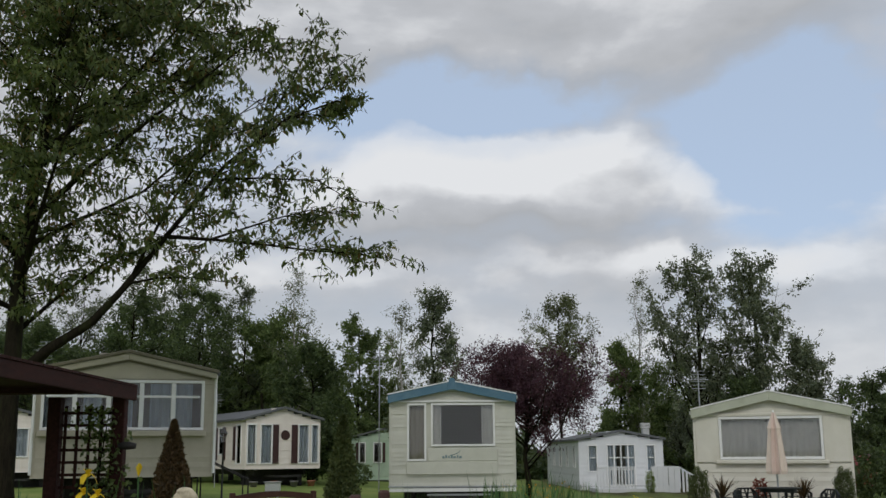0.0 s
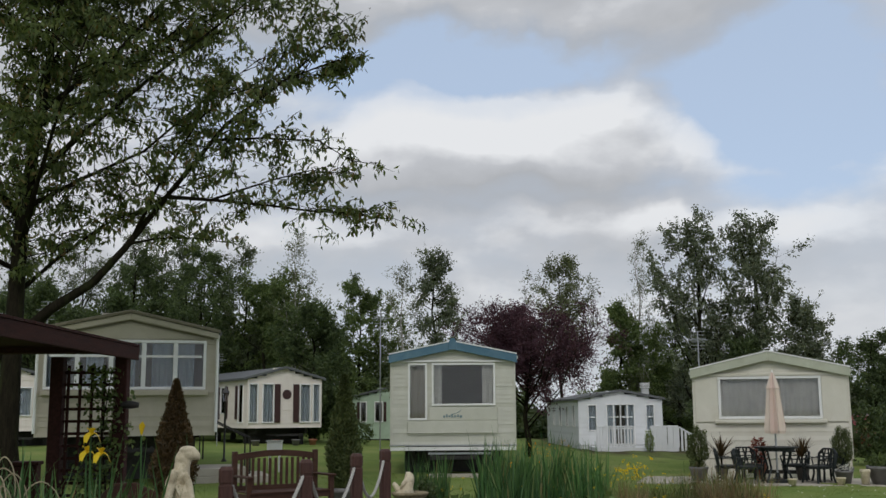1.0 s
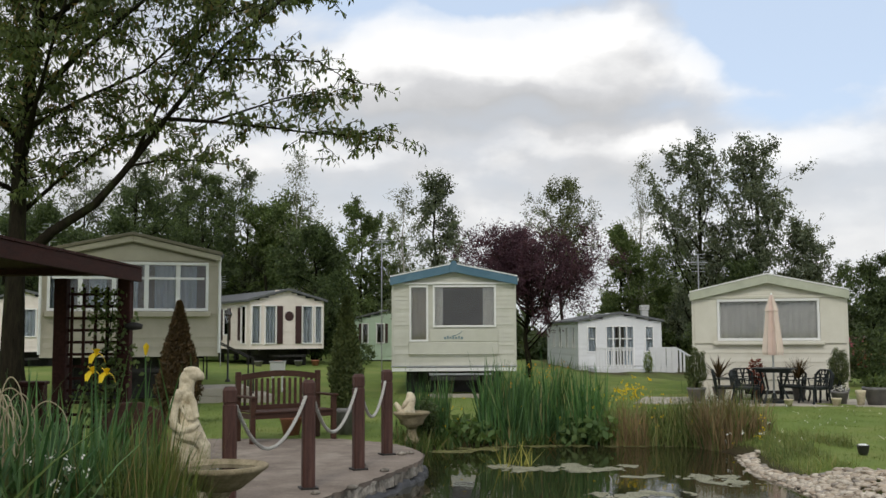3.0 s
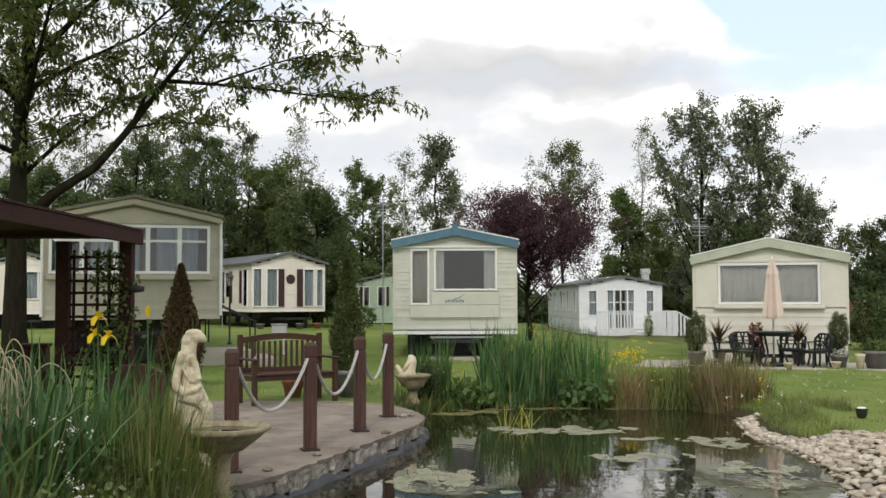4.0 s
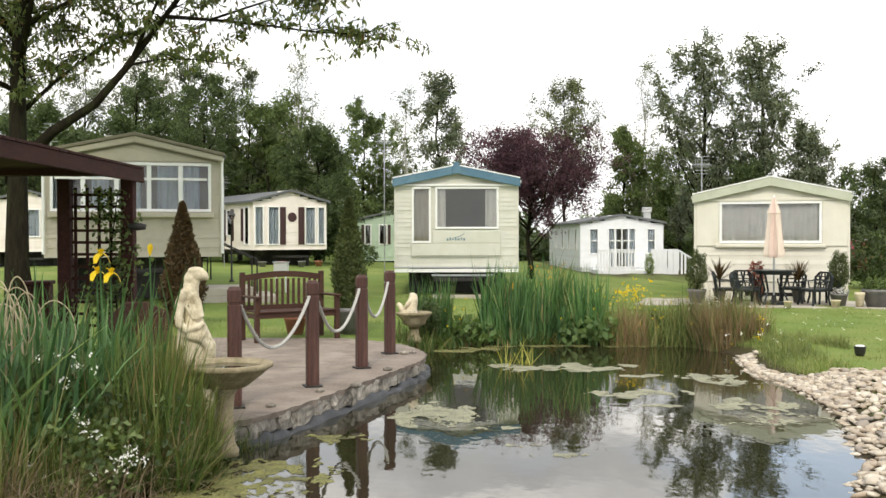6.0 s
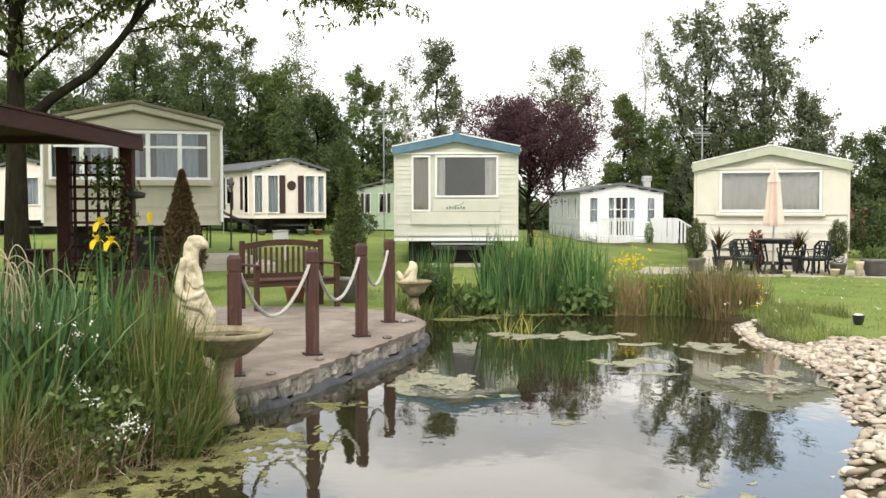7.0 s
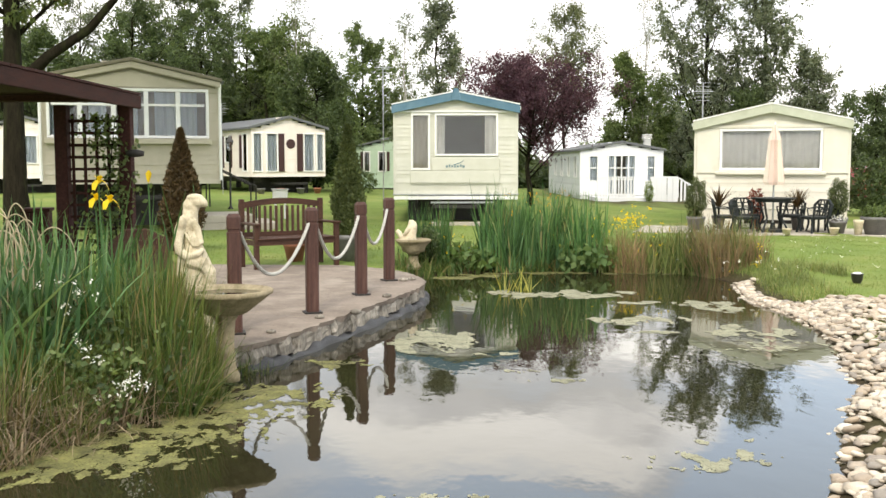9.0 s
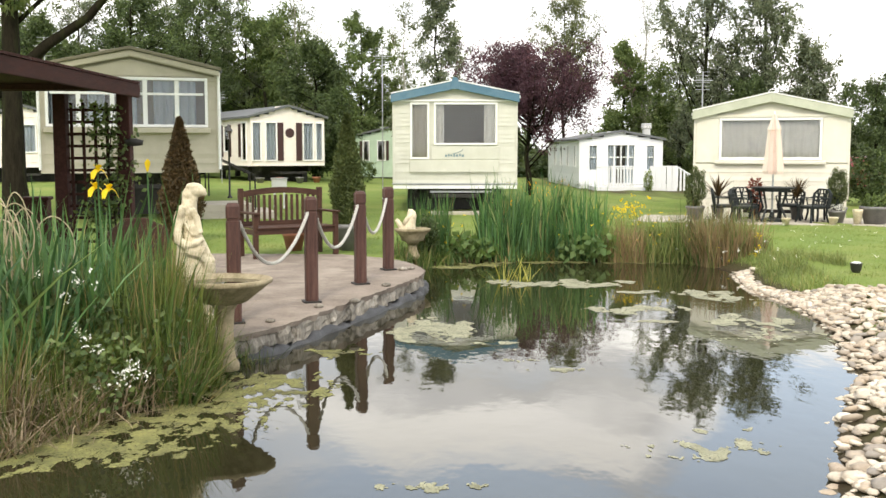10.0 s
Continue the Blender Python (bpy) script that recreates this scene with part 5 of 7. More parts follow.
def make_statue():
    """A draped figure in profile with its head bowed low."""
    bm = loft([(0, 0, 0, 0.16, 0.16), (0, 0, 0.1, 0.16, 0.16), (0, 0, 0.12, 0.13, 0.12), (0.0, 0, 0.3, 0.115, 0.1), (0.01, 0, 0.45, 0.12, 0.11), (0.025, -0.01, 0.56, 0.125, 0.115), (0.02, -0.01, 0.64, 0.12, 0.11), (0.0, 0, 0.73, 0.098, 0.095), (-0.025, 0.01, 0.81, 0.082, 0.085), (-0.04, 0.01, 0.89, 0.082, 0.09), (-0.045, 0.01, 0.96, 0.082, 0.1), (-0.038, 0.01, 1.01, 0.074, 0.095), (-0.022, 0.0, 1.05, 0.06, 0.07), (-0.008, 0, 1.09, 0.054, 0.055), (0.0, 0, 1.13, 0.05, 0.05)], 22)
    # bowed head in profile: skull, brow, hair gathered on the nape, fringe
    for cx, cz, rx, ry, rz in ((0.025, 1.15, 0.075, 0.062, 0.058), (0.075, 1.14, 0.04, 0.045, 0.04), (-0.03, 1.11, 0.056, 0.06, 0.068), (0.015, 1.182, 0.07, 0.06, 0.034), (0.1, 1.125, 0.02, 0.024, 0.026), (-0.045, 1.06, 0.045, 0.06, 0.05)):
        made = bmesh.ops.create_icosphere(bm, subdivisions=3, radius=1.0)["verts"]
        for v in made:
            v.co = Vector((v.co.x * rx + cx, v.co.y * ry, v.co.z * rz + cz))
    # near arm hanging to the elbow, forearm across; far hand lifted; wrap over the lap
    tube([(-0.07, -0.07, 1.02), (-0.105, -0.09, 0.93), (-0.118, -0.1, 0.83), (-0.105, -0.105, 0.74), (-0.05, -0.13, 0.70), (0.03, -0.14, 0.715), (0.09, -0.13, 0.76)], [0.036, 0.041, 0.041, 0.04, 0.036, 0.03, 0.024], 10, bm)
    tube([(0.0, -0.06, 0.99), (0.035, -0.08, 0.93), (0.05, -0.09, 0.86), (0.07, -0.1, 0.80)], [0.03, 0.032, 0.03, 0.024], 9, bm)
    tube([(-0.08, -0.05, 0.66), (-0.02, -0.1, 0.66), (0.08, -0.12, 0.64), (0.13, -0.1, 0.57), (0.135, -0.09, 0.44), (0.115, -0.08, 0.28)], [0.045, 0.055, 0.062, 0.058, 0.05, 0.045], 10, bm)
    tube([(-0.10, -0.04, 0.72), (-0.115, -0.05, 0.55), (-0.10, -0.05, 0.36), (-0.11, -0.04, 0.16)], [0.03, 0.03, 0.035, 0.04], 8, bm)
    for k in range(4):
        tube([(-0.07 + 0.03 * k, -0.095, 0.95 - 0.02 * k), (-0.045 + 0.03 * k, -0.105, 0.86), (0.0 + 0.02 * k, -0.1, 0.78)], [0.008, 0.011, 0.008], 6, bm)
    for i in range(9):
        a = i * 0.7
        tube([(0.115 * math.cos(a), 0.115 * math.sin(a), 0.14), (0.125 * math.cos(a + 0.15), 0.12 * math.sin(a + 0.15), 0.4), (0.02 + 0.115 * math.cos(a + 0.4), 0.11 * math.sin(a + 0.4), 0.62)], [0.02, 0.022, 0.010], 6, bm)
    s = finish(bm, "statue", CAST_STONE)
    skin = s.modifiers.new("skin", "REMESH")
    skin.mode, skin.voxel_size, skin.use_smooth_shade = "VOXEL", 0.008, True
    s.data = bpy.data.meshes.new_from_object(s.evaluated_get(bpy.context.evaluated_depsgraph_get()))
    s.modifiers.clear()
    s.matrix_basis = pose(-2.08, 8.6, 0.22, 0, 0, 8)
    tagged(s, "weathered cream stone garden statue with bowed head", "statue")


make_statue()


def make_ornament():
    bm = loft([(0, 0, 0, 0.14, 0.1), (0.0, 0, 0.05, 0.135, 0.1), (0.02, 0, 0.12, 0.1, 0.085), (0.05, 0, 0.19, 0.085, 0.07), (0.07, 0, 0.26, 0.07, 0.06), (0.065, 0, 0.31, 0.055, 0.05), (0.05, 0, 0.345, 0.03, 0.03)], 14)
    tube([(-0.04, 0, 0.07), (-0.1, 0, 0.11), (-0.14, 0, 0.17), (-0.165, 0, 0.19)], [0.06, 0.045, 0.035, 0.03], 8, bm)
    tube([(0.07, -0.03, 0.27), (0.0, -0.06, 0.2), (-0.05, -0.07, 0.12)], [0.035, 0.035, 0.025], 8, bm)
    s = finish(bm, "carved_ornament", CAST_STONE, smooth=True)
    s.matrix_basis = pose(-0.52, 15.12, 0.12 + 0.39)
    tagged(s, "small carved cream stone ornament on the bird bath", "ornament")


make_ornament()

# ---- pergola with trellis ----


def make_pergola():
    p = thing("pergola", pose(-3.3, 9.2, 0.15), "dark brown stained wooden pergola with a square trellis", "pergola")
    ox, oy, oz = -3.3, 9.2, 0.15

    def at(x0, x1, y0, y1, z0, z1):
        return boxes((x0 - ox, x1 - ox, y0 - oy, y1 - oy, z0 - oz, z1 - oz))

    for x, y in ((-3.975, 10.85), (-3.31, 10.85), (-5.2, 10.85), (-3.62, 7.3), (-5.2, 7.3)):
        part("post", at(x - 0.065, x + 0.065, y - 0.065, y + 0.065, 0.15, 2.29), PERGOLA_WOOD, p, bevel=0.008)
    part("fascia", at(-3.24, -3.20, 7.0, 11.05, 2.26, 2.40), PERGOLA_WOOD, p, bevel=0.006)
    part("fascia", at(-5.4, -3.242, 11.01, 11.05, 2.33, 2.40), PERGOLA_WOOD, p, bevel=0.006)
    part("fascia", at(-5.4, -3.242, 7.0, 7.04, 2.26, 2.40), PERGOLA_WOOD, p, bevel=0.006)
    part("beam", at(-5.3, -3.26, 10.80, 10.90, 2.33, 2.39), PERGOLA_WOOD, p)
    part("beam", at(-5.3, -3.26, 7.25, 7.35, 2.29, 2.39), PERGOLA_WOOD, p)
    for i in range(18):
        y = 7.06 + i * 0.22
        part("roof_board", at(-5.38, -3.19, y, y + 0.205, 2.402, 2.424), PERGOLA_WOOD, p)
    for i in range(4):
        u = -3.866 + i * 0.1235
        part("trellis_upright", at(u - 0.015, u + 0.015, 10.84, 10.856, 0.4, 2.2), PERGOLA_WOOD, p)
    for i in range(14):
        z = 0.5 + i * 0.125
        part("trellis_bar", at(-3.91, -3.375, 10.857, 10.871, z - 0.015, z + 0.015), PERGOLA_WOOD, p)
    bm = loft([(0, 0, -0.03, 0.02, 0.02), (0, 0, -0.02, 0.09, 0.05), (0, 0, 0.03, 0.1, 0.06), (0, 0, 0.05, 0.03, 0.03)], 10)
    for v in bm.verts:
        v.co += Vector((-3.2 - ox, 10.78 - oy, 1.78 - oz))
    part("hanging_lantern", bm, DARK_STEEL, p, smooth=True)


make_pergola()


def climber():
    rng = np.random.default_rng(61)
    n = 900
    c = np.stack([-3.45 + rng.normal(0, 0.12, n), 10.78 + rng.normal(0, 0.05, n), rng.uniform(0.8, 2.2, n)], 1)
    c[:, 0] += 0.08 * np.sin(c[:, 2] * 5)
    t = thing("climbing_plant", pose(-3.45, 10.78, 0.2), "leafy green climber on the trellis", "climber")
    bm = tube([(0, 0, 0), (0.04, 0, 0.7), (-0.03, 0, 1.3), (0.05, 0, 1.95)], [0.012, 0.01, 0.008, 0.004], 5)
    part("stem", bm, BARK, t)
    v, f = leaves_at(c - np.array([-3.45, 10.78, 0.2]), 0.06, 0.04, rng)
    raw_mesh("leaves", v, f, FRESH_LEAF, t)


climber()

# ---- conifers, pots and patio things ----


def conifer(x, y, z, height, width, leaf, label, seed):
    rng = np.random.default_rng(seed)
    t = thing("conifer", pose(x, y, z), label, "conifer", "slim conifers")
    part("trunk", tube([(0, 0, -0.05), (0, 0, height * 0.9)], [0.035, 0.008], 6), BARK, t)
    n = 24000
    q = rng.uniform(0, 1, n) ** 0.85
    r = width / 2 * np.minimum(1.0, 0.55 + 1.6 * q) * (1 - q ** 1.7) * rng.uniform(0.45, 1.05, n) ** 0.6 * (1 + 0.09 * np.sin(q * 22 + rng.integers(0, 3, n)))
    a = rng.uniform(0, 2 * math.pi, n)
    c = np.stack([r * np.cos(a), r * np.sin(a), 0.03 + q * height * 0.96], 1)
    v, f = leaves_at(c, 0.062, 0.024, rng, -0.9)
    raw_mesh("foliage", v, f, leaf, t)


conifer(-4.3, 17.0, 0.2, 2.07, 0.80, BRONZE_LEAF, "slim bronze-brown conifer before the beige caravan", 71)
conifer(-1.45, 15.75, 0.55, 1.72, 0.56, CONIFER_LEAF, "slim dark green conifer in a pot behind the bench", 72)


def pot(x, y, z, r, h, material, label, group="plant pots"):
    p = thing("plant_pot", pose(x, y, z), label, "pot", group)
    part("vessel", lathe([(r * 0.68, 0), (r * 0.95, h * 0.8), (r, h * 0.82), (r * 1.04, h * 0.84), (r * 1.04, h), (r * 0.9, h), (r * 0.88, h * 0.88), (r * 0.05, h * 0.87)], 18), material, p, smooth=True)
    part("soil", lathe([(r * 0.9, h * 0.86), (r * 0.88, h * 0.885)], 14), SOIL, p)
    return p


pot(-1.45, 15.75, 0.2, 0.22, 0.40, POT_GREY, "dark glazed pot holding the conifer")
pot(-2.25, 15.6, 0.2, 0.17, 0.28, TERRACOTTA, "terracotta pot standing on the grass behind the bench")


def bush(x, y, z, w, h, leaf, count, size, label, seed, name="shrub", category="shrub", group=""):
    rng = np.random.default_rng(seed)
    t = thing(name, pose(x, y, z), label, category, group)
    bm = bmesh.new()
    for i in range(5):
        a = i * 1.26
        tube([(0, 0, -0.02), (0.2 * w * math.cos(a), 0.2 * w * math.sin(a), h * 0.4), (0.35 * w * math.cos(a), 0.35 * w * math.sin(a), h * 0.8)], [0.012, 0.01, 0.004], 4, bm)
    part("stems", bm, BARK, t)
    d = rng.normal(size=(count, 3))
    d /= np.linalg.norm(d, axis=1)[:, None]
    lump = 1 + 0.22 * np.sin(d[:, :1] * 7 + seed) * np.sin(d[:, 2:] * 6)
    c = d * np.array([w / 2, w / 2, h / 2]) * lump * rng.uniform(0.45, 1.0, (count, 1)) ** 0.6 + np.array([0, 0, h / 2])
    v, f = leaves_at(c, size, size * 0.5, rng)
    raw_mesh("foliage", v, f, leaf, t)
    return t


def spiky(x, y, z, h, leaf, label, seed, n=46):
    rng = np.random.default_rng(seed)
    t = thing("cordyline", pose(x, y, z), label, "spiky plant", "spiky plants")
    part("stem", tube([(0, 0, -0.02), (0, 0, h * 0.35)], [0.025, 0.02], 6), BARK, t)
    v, f = blades_at(np.zeros((n, 3)) + [0, 0, h * 0.3], rng.uniform(0.5, 0.75, n) * h, 0.035, rng, 0.7, 0.5)
    raw_mesh("leaves", v, f, leaf, t)


def make_patio():
    rng = random.Random(9)
    t = thing("patio", pose(7.3, 22.4, 0.19, 0, 0, -17.5), "pale stone patio slabs in front of the cream caravan", "patio", kind="structure")
    for i in range(9):
        for j in range(5):
            x0, y0 = -3.0 + i * 0.78, -1.3 + j * 0.5
            part("paving_slab", boxes((x0, x0 + 0.765, y0, y0 + 0.485, -0.04, 0.025 + rng.uniform(-0.004, 0.004))), SLABS, t)


make_patio()


def iron_chair(m, first=None):
    if first:
        return copy_thing(first, m)
    c = thing("garden_chair", m, "dark cast-iron garden chair on the patio", "chair", "chairs round the patio table")
    part("seat", lathe([(0.22, 0.37), (0.24, 0.40), (0.24, 0.435), (0.22, 0.45)], 14), IRON, c)
    for sx in (-1, 1):
        for sy in (-1, 1):
            part("leg", tube([(sx * 0.2, sy * 0.2, 0), (sx * 0.17, sy * 0.17, 0.22), (sx * 0.18, sy * 0.18, 0.43)], 0.022, 5), IRON, c)
        part("arm", tube([(sx * 0.2, 0.2, 0.64), (sx * 0.25, 0.0, 0.66), (sx * 0.22, -0.18, 0.6), (sx * 0.19, -0.17, 0.43)], 0.014, 5), IRON, c)
    part("back_hoop", tube([(-0.2, 0.19, 0.43), (-0.22, 0.23, 0.75), (-0.12, 0.25, 0.88), (0.12, 0.25, 0.88), (0.22, 0.23, 0.75), (0.2, 0.19, 0.43)], 0.025, 6), IRON, c)
    for i in range(5):
        u = -0.14 + 0.07 * i
        part("back_scroll", tube([(u, 0.2, 0.45), (u + 0.03 * (-1) ** i, 0.225, 0.65), (u, 0.245, 0.86)], 0.015, 4), IRON, c)
    for i in range(3):
        part("back_rail", tube([(-0.2, 0.215 + 0.012 * i, 0.56 + 0.1 * i), (0.2, 0.215 + 0.012 * i, 0.56 + 0.1 * i)], 0.015, 4), IRON, c)
    c.scale = (1.2, 1.12, 0.78)
    return c


def iron_table(x, y, z):
    t = thing("patio_table", pose(x, y, z), "round dark cast-iron patio table with a parasol through it", "table")
    part("tabletop", lathe([(0.44, 0.70), (0.45, 0.71), (0.45, 0.725), (0.44, 0.73)], 26), IRON, t)
    part("apron", lathe([(0.36, 0.64), (0.37, 0.64), (0.37, 0.70), (0.36, 0.70)], 20), IRON, t)
    for i in range(4):
        a = i * math.pi / 2 + 0.7
        part("leg", tube([(0.38 * math.cos(a), 0.38 * math.sin(a), 0), (0.22 * math.cos(a), 0.22 * math.sin(a), 0.3), (0.34 * math.cos(a), 0.34 * math.sin(a), 0.68)], 0.022, 6), IRON, t)


PZ = 0.215
iron_table(7.0, 21.95, PZ)
chair = iron_chair(pose(6.35, 21.7, PZ, 0, 0, 62))
for x, y, r in ((7.75, 21.65, -70), (6.6, 22.55, 10), (7.55, 22.45, -25), (6.05, 22.15, 78), (8.1, 22.1, -80)):
    iron_chair(pose(x, y, PZ, 0, 0, r), chair)


def parasol(x, y, z):
    p = thing("closed_parasol", pose(x, y, z), "folded pale pink cloth parasol standing in the table", "parasol")
    part("pole", tube([(0, 0, 0), (0, 0, 2.25)], 0.02, 8), GALV, p)
    part("base", lathe([(0.24, 0), (0.24, 0.05), (0.06, 0.09), (0.04, 0.2)], 16), IRON, p)
    bm = bmesh.new()
    rows = []
    for r, h in ((0.02, 2.28), (0.06, 2.15), (0.105, 1.99), (0.125, 1.93), (0.105, 1.925), (0.125, 1.7), (0.15, 1.45), (0.175, 1.22), (0.185, 1.06), (0.165, 1.0)):
        rows.append([bm.verts.new((r * (1 + 0.24 * (-1) ** i) * math.cos(math.pi * i / 8), r * (1 + 0.24 * (-1) ** i) * math.sin(math.pi * i / 8), h)) for i in range(16)])
    for a, b in zip(rows, rows[1:]):
        for i in range(16):
            bm.faces.new((a[i], a[(i + 1) % 16], b[(i + 1) % 16], b[i]))
    cloth = part("canopy", bm, PARASOL, p)
    cloth.data.materials.append(PARASOL_STRIPE)
    for k, q in enumerate(cloth.data.polygons):
        q.material_index = (k % 16) // 2 % 2
    part("finial", lathe([(0.012, 2.24), (0.025, 2.27), (0.01, 2.32)], 8), UPVC, p)


parasol(7.0, 21.95, PZ)
for k, (x, y, r, h, mt, lab) in enumerate(((5.5, 22.5, 0.2, 0.3, POT_GREY, "grey glazed pot with a clipped bush"), (8.4, 22.0, 0.2, 0.3, POT_GREY, "grey glazed pot with a clipped bush"), (8.88, 21.2, 0.30, 0.36, POT_GREY, "wide grey bowl-shaped pot with low flowers"),
                                    (6.1, 22.9, 0.15, 0.3, POT_GREY, "small grey pot with a spiky plant"), (7.75, 22.6, 0.15, 0.3, POT_GREY, "small grey pot with a spiky plant"), (6.95, 23.0, 0.16, 0.35, TERRACOTTA, "terracotta pot with red foliage"),
                                    (8.22, 21.5, 0.17, 0.26, POT_GREY, "grey pot with small white flowers"), (6.95, 20.9, 0.09, 0.14, CAST_STONE, "small pale stone pot at the patio's edge"), (7.95, 21.0, 0.10, 0.15, CAST_STONE, "small pale stone pot at the patio's edge"), (8.48, 21.1, 0.1, 0.3, CAST_STONE, "small pale stone urn at the patio's edge"))):
    pot(x, y, PZ, r, h, mt, lab)
bush(5.5, 22.5, PZ + 0.24, 0.46, 0.92, CONIFER_LEAF, 5500, 0.036, "clipped dark green bush in a pot", 81, group="potted bushes")
bush(8.4, 22.0, PZ + 0.24, 0.42, 0.9, CONIFER_LEAF, 5500, 0.036, "clipped dark green bush in a pot", 82, group="potted bushes")
bush(8.88, 21.2, PZ + 0.3, 0.6, 0.3, FRESH_LEAF, 700, 0.07, "low leafy plant in a wide pot", 83)
bush(6.95, 23.0, PZ + 0.3, 0.36, 0.6, leafy("red_leaf", (0.16, 0.04, 0.03), (0.30, 0.09, 0.07)), 500, 0.07, "red-leaved shrub in a pot", 84)
bush(8.22, 21.5, PZ + 0.2, 0.34, 0.2, WHITE_PETAL, 120, 0.05, "white bedding flowers in a pot", 85, "flowers", "flowers")
bush(5.6, 21.6, PZ, 0.3, 0.22, WHITE_PETAL, 60, 0.05, "white bedding flowers beside the patio", 86, "flowers", "flowers")
spiky(6.1, 22.9, PZ + 0.25, 0.75, BRONZE_LEAF, "dark bronze spiky cordyline in a pot", 87)
spiky(7.75, 22.6, PZ + 0.25, 0.75, BRONZE_LEAF, "dark bronze spiky cordyline in a pot", 88)
bush(11.95, 29.0, 0.15, 1.35, 1.7, WOOD_LEAF, 2500, 0.12, "rounded green garden shrub beside the caravan", 89)
bush(13.2, 30.5, 0.15, 1.8, 1.6, FRESH_LEAF, 2500, 0.12, "loose green garden shrub", 90)


def lamp_post(x, y, z):
    t = thing("lamp_post", pose(x, y, z), "slim black garden lamp post with a glass lantern", "lamp post")
    part("pole", lathe([(0.08, 0), (0.08, 0.1), (0.03, 0.16), (0.025, 1.75), (0.04, 1.77)], 10), BLACK, t, smooth=True)
    part("lantern", lathe([(0.05, 1.77), (0.1, 2.0), (0.11, 2.01)], 6), GLASS, t)
    part("lantern_cap", lathe([(0.13, 2.01), (0.05, 2.12), (0.02, 2.2)], 6), BLACK, t)


lamp_post(-6.17, 30.0, 0.28)


def meter_box(x, y, z):
    t = thing("meter_box", pose(x, y, z), "small white utility box on short posts in the grass", "utility box")
    part("cabinet", boxes((-0.18, 0.18, -0.1, 0.1, 0.50, 0.77)), UPVC, t, bevel=0.01)
    part("lid", boxes((-0.2, 0.2, -0.12, 0.12, 0.772, 0.80)), PALE_ROOF, t)
    for s in (-1, 1):
        part("leg", boxes((s * 0.12 - 0.025, s * 0.12 + 0.025, -0.02, 0.02, -0.05, 0.50)), UPVC, t)


meter_box(-4.1, 26.0, 0.24)


def entry_steps():
    t = thing("entrance_steps", pose(-4.75, 23.6, 0.22, 0, 0, 17), "pale concrete steps with a dark metal handrail beside the caravan", "steps")
    for i in range(2):
        part("tread", boxes((-1.2, 0.8 - 0.5 * i, -1.2, 0.6, 0.17 * i, 0.17 * (i + 1) - 0.002)), SLABS, t, bevel=0.01)
    for y in (-0.46, 0.56):
        part("handrail", tube([(0.42, y, 0.1), (0.42, y, 0.95), (-0.6, y, 1.45), (-0.6, y, 0.5)], 0.02, 6), DARK_STEEL, t)


entry_steps()


def decking():
    t = thing("white_railing", pose(8.1, 43.4, -0.05), "white timber decking with picket railing", "railing")
    part("deck", boxes((-1.75, 1.6, -0.6, 2.1, 0.0, 0.28)), WHITE, t)
    for x0, x1 in ((-1.75, -0.2), (0.45, 1.6)):
        part("top_rail", boxes((x0, x1, -0.6, -0.53, 1.1, 1.16)), WHITE, t)
        part("bottom_rail", boxes((x0, x1, -0.59, -0.54, 0.36, 0.41)), WHITE, t)
        for i in range(int((x1 - x0) / 0.125) + 1):
            part("picket", boxes((x0 + i * 0.125, x0 + i * 0.125 + 0.06, -0.585, -0.545, 0.28, 1.1)), WHITE, t)
    for i in range(5):
        part("side_panel", boxes((0.46 + i * 0.23, 0.46 + i * 0.23 + 0.2, -0.64, -0.605, 0.1, 1.15)), WHITE, t)
    for i in range(5):
        part("step_picket", boxes((1.7 + i * 0.15, 1.78 + i * 0.15, -0.6, -0.55, 0.0, 1.0 - 0.09 * i)), WHITE, t)
    part("step_rail", tube([(1.62, -0.57, 1.1), (2.45, -0.57, 0.6)], 0.035, 6), WHITE, t)


decking()
bush(-0.22, 15.5, 0.15, 0.36, 0.62, WOOD_LEAF, 900, 0.05, "clipped dark green dome-shaped bush behind the bird bath", 94)
bush(8.4, 42.3, 0.0, 0.4, 0.95, LAWN_BLADE, 1600, 0.05, "small yellow-green conifer before the decking", 91)


def car(x, y, turn):
    c = thing("parked_car", pose(x, y, 0.12, 0, 0, turn), "red hatchback parked beside the caravan", "car")
    shape = [(-1.95, 0.3), (-1.98, 0.62), (-1.7, 0.8), (-0.95, 0.9), (-0.4, 1.36), (0.9, 1.42), (1.6, 1.0), (1.9, 0.92), (1.95, 0.35)]
    part("body", prism(shape, -0.82, 0.82), RED_PAINT, c, bevel=0.03)
    for s in (-1, 1):
        part("side_glass", prism([(-0.75, 0.93), (-0.32, 1.3), (0.85, 1.35), (1.35, 1.0)], s * 0.824 - 0.003, s * 0.824 + 0.003), BLACK, c)
        for u in (-1.25, 1.25):
            bm = lathe([(0.12, -0.1), (0.3, -0.1), (0.31, 0.0), (0.3, 0.1), (0.12, 0.1)], 18)
            bmesh.ops.rotate(bm, verts=bm.verts[:], cent=(0, 0, 0), matrix=Matrix.Rotation(radians(90), 3, "X"))
            bmesh.ops.translate(bm, verts=bm.verts[:], vec=(u, s * 0.76, 0.3))
            part("wheel", bm, BLACK, c)


car(16.0, 39.0, 40)


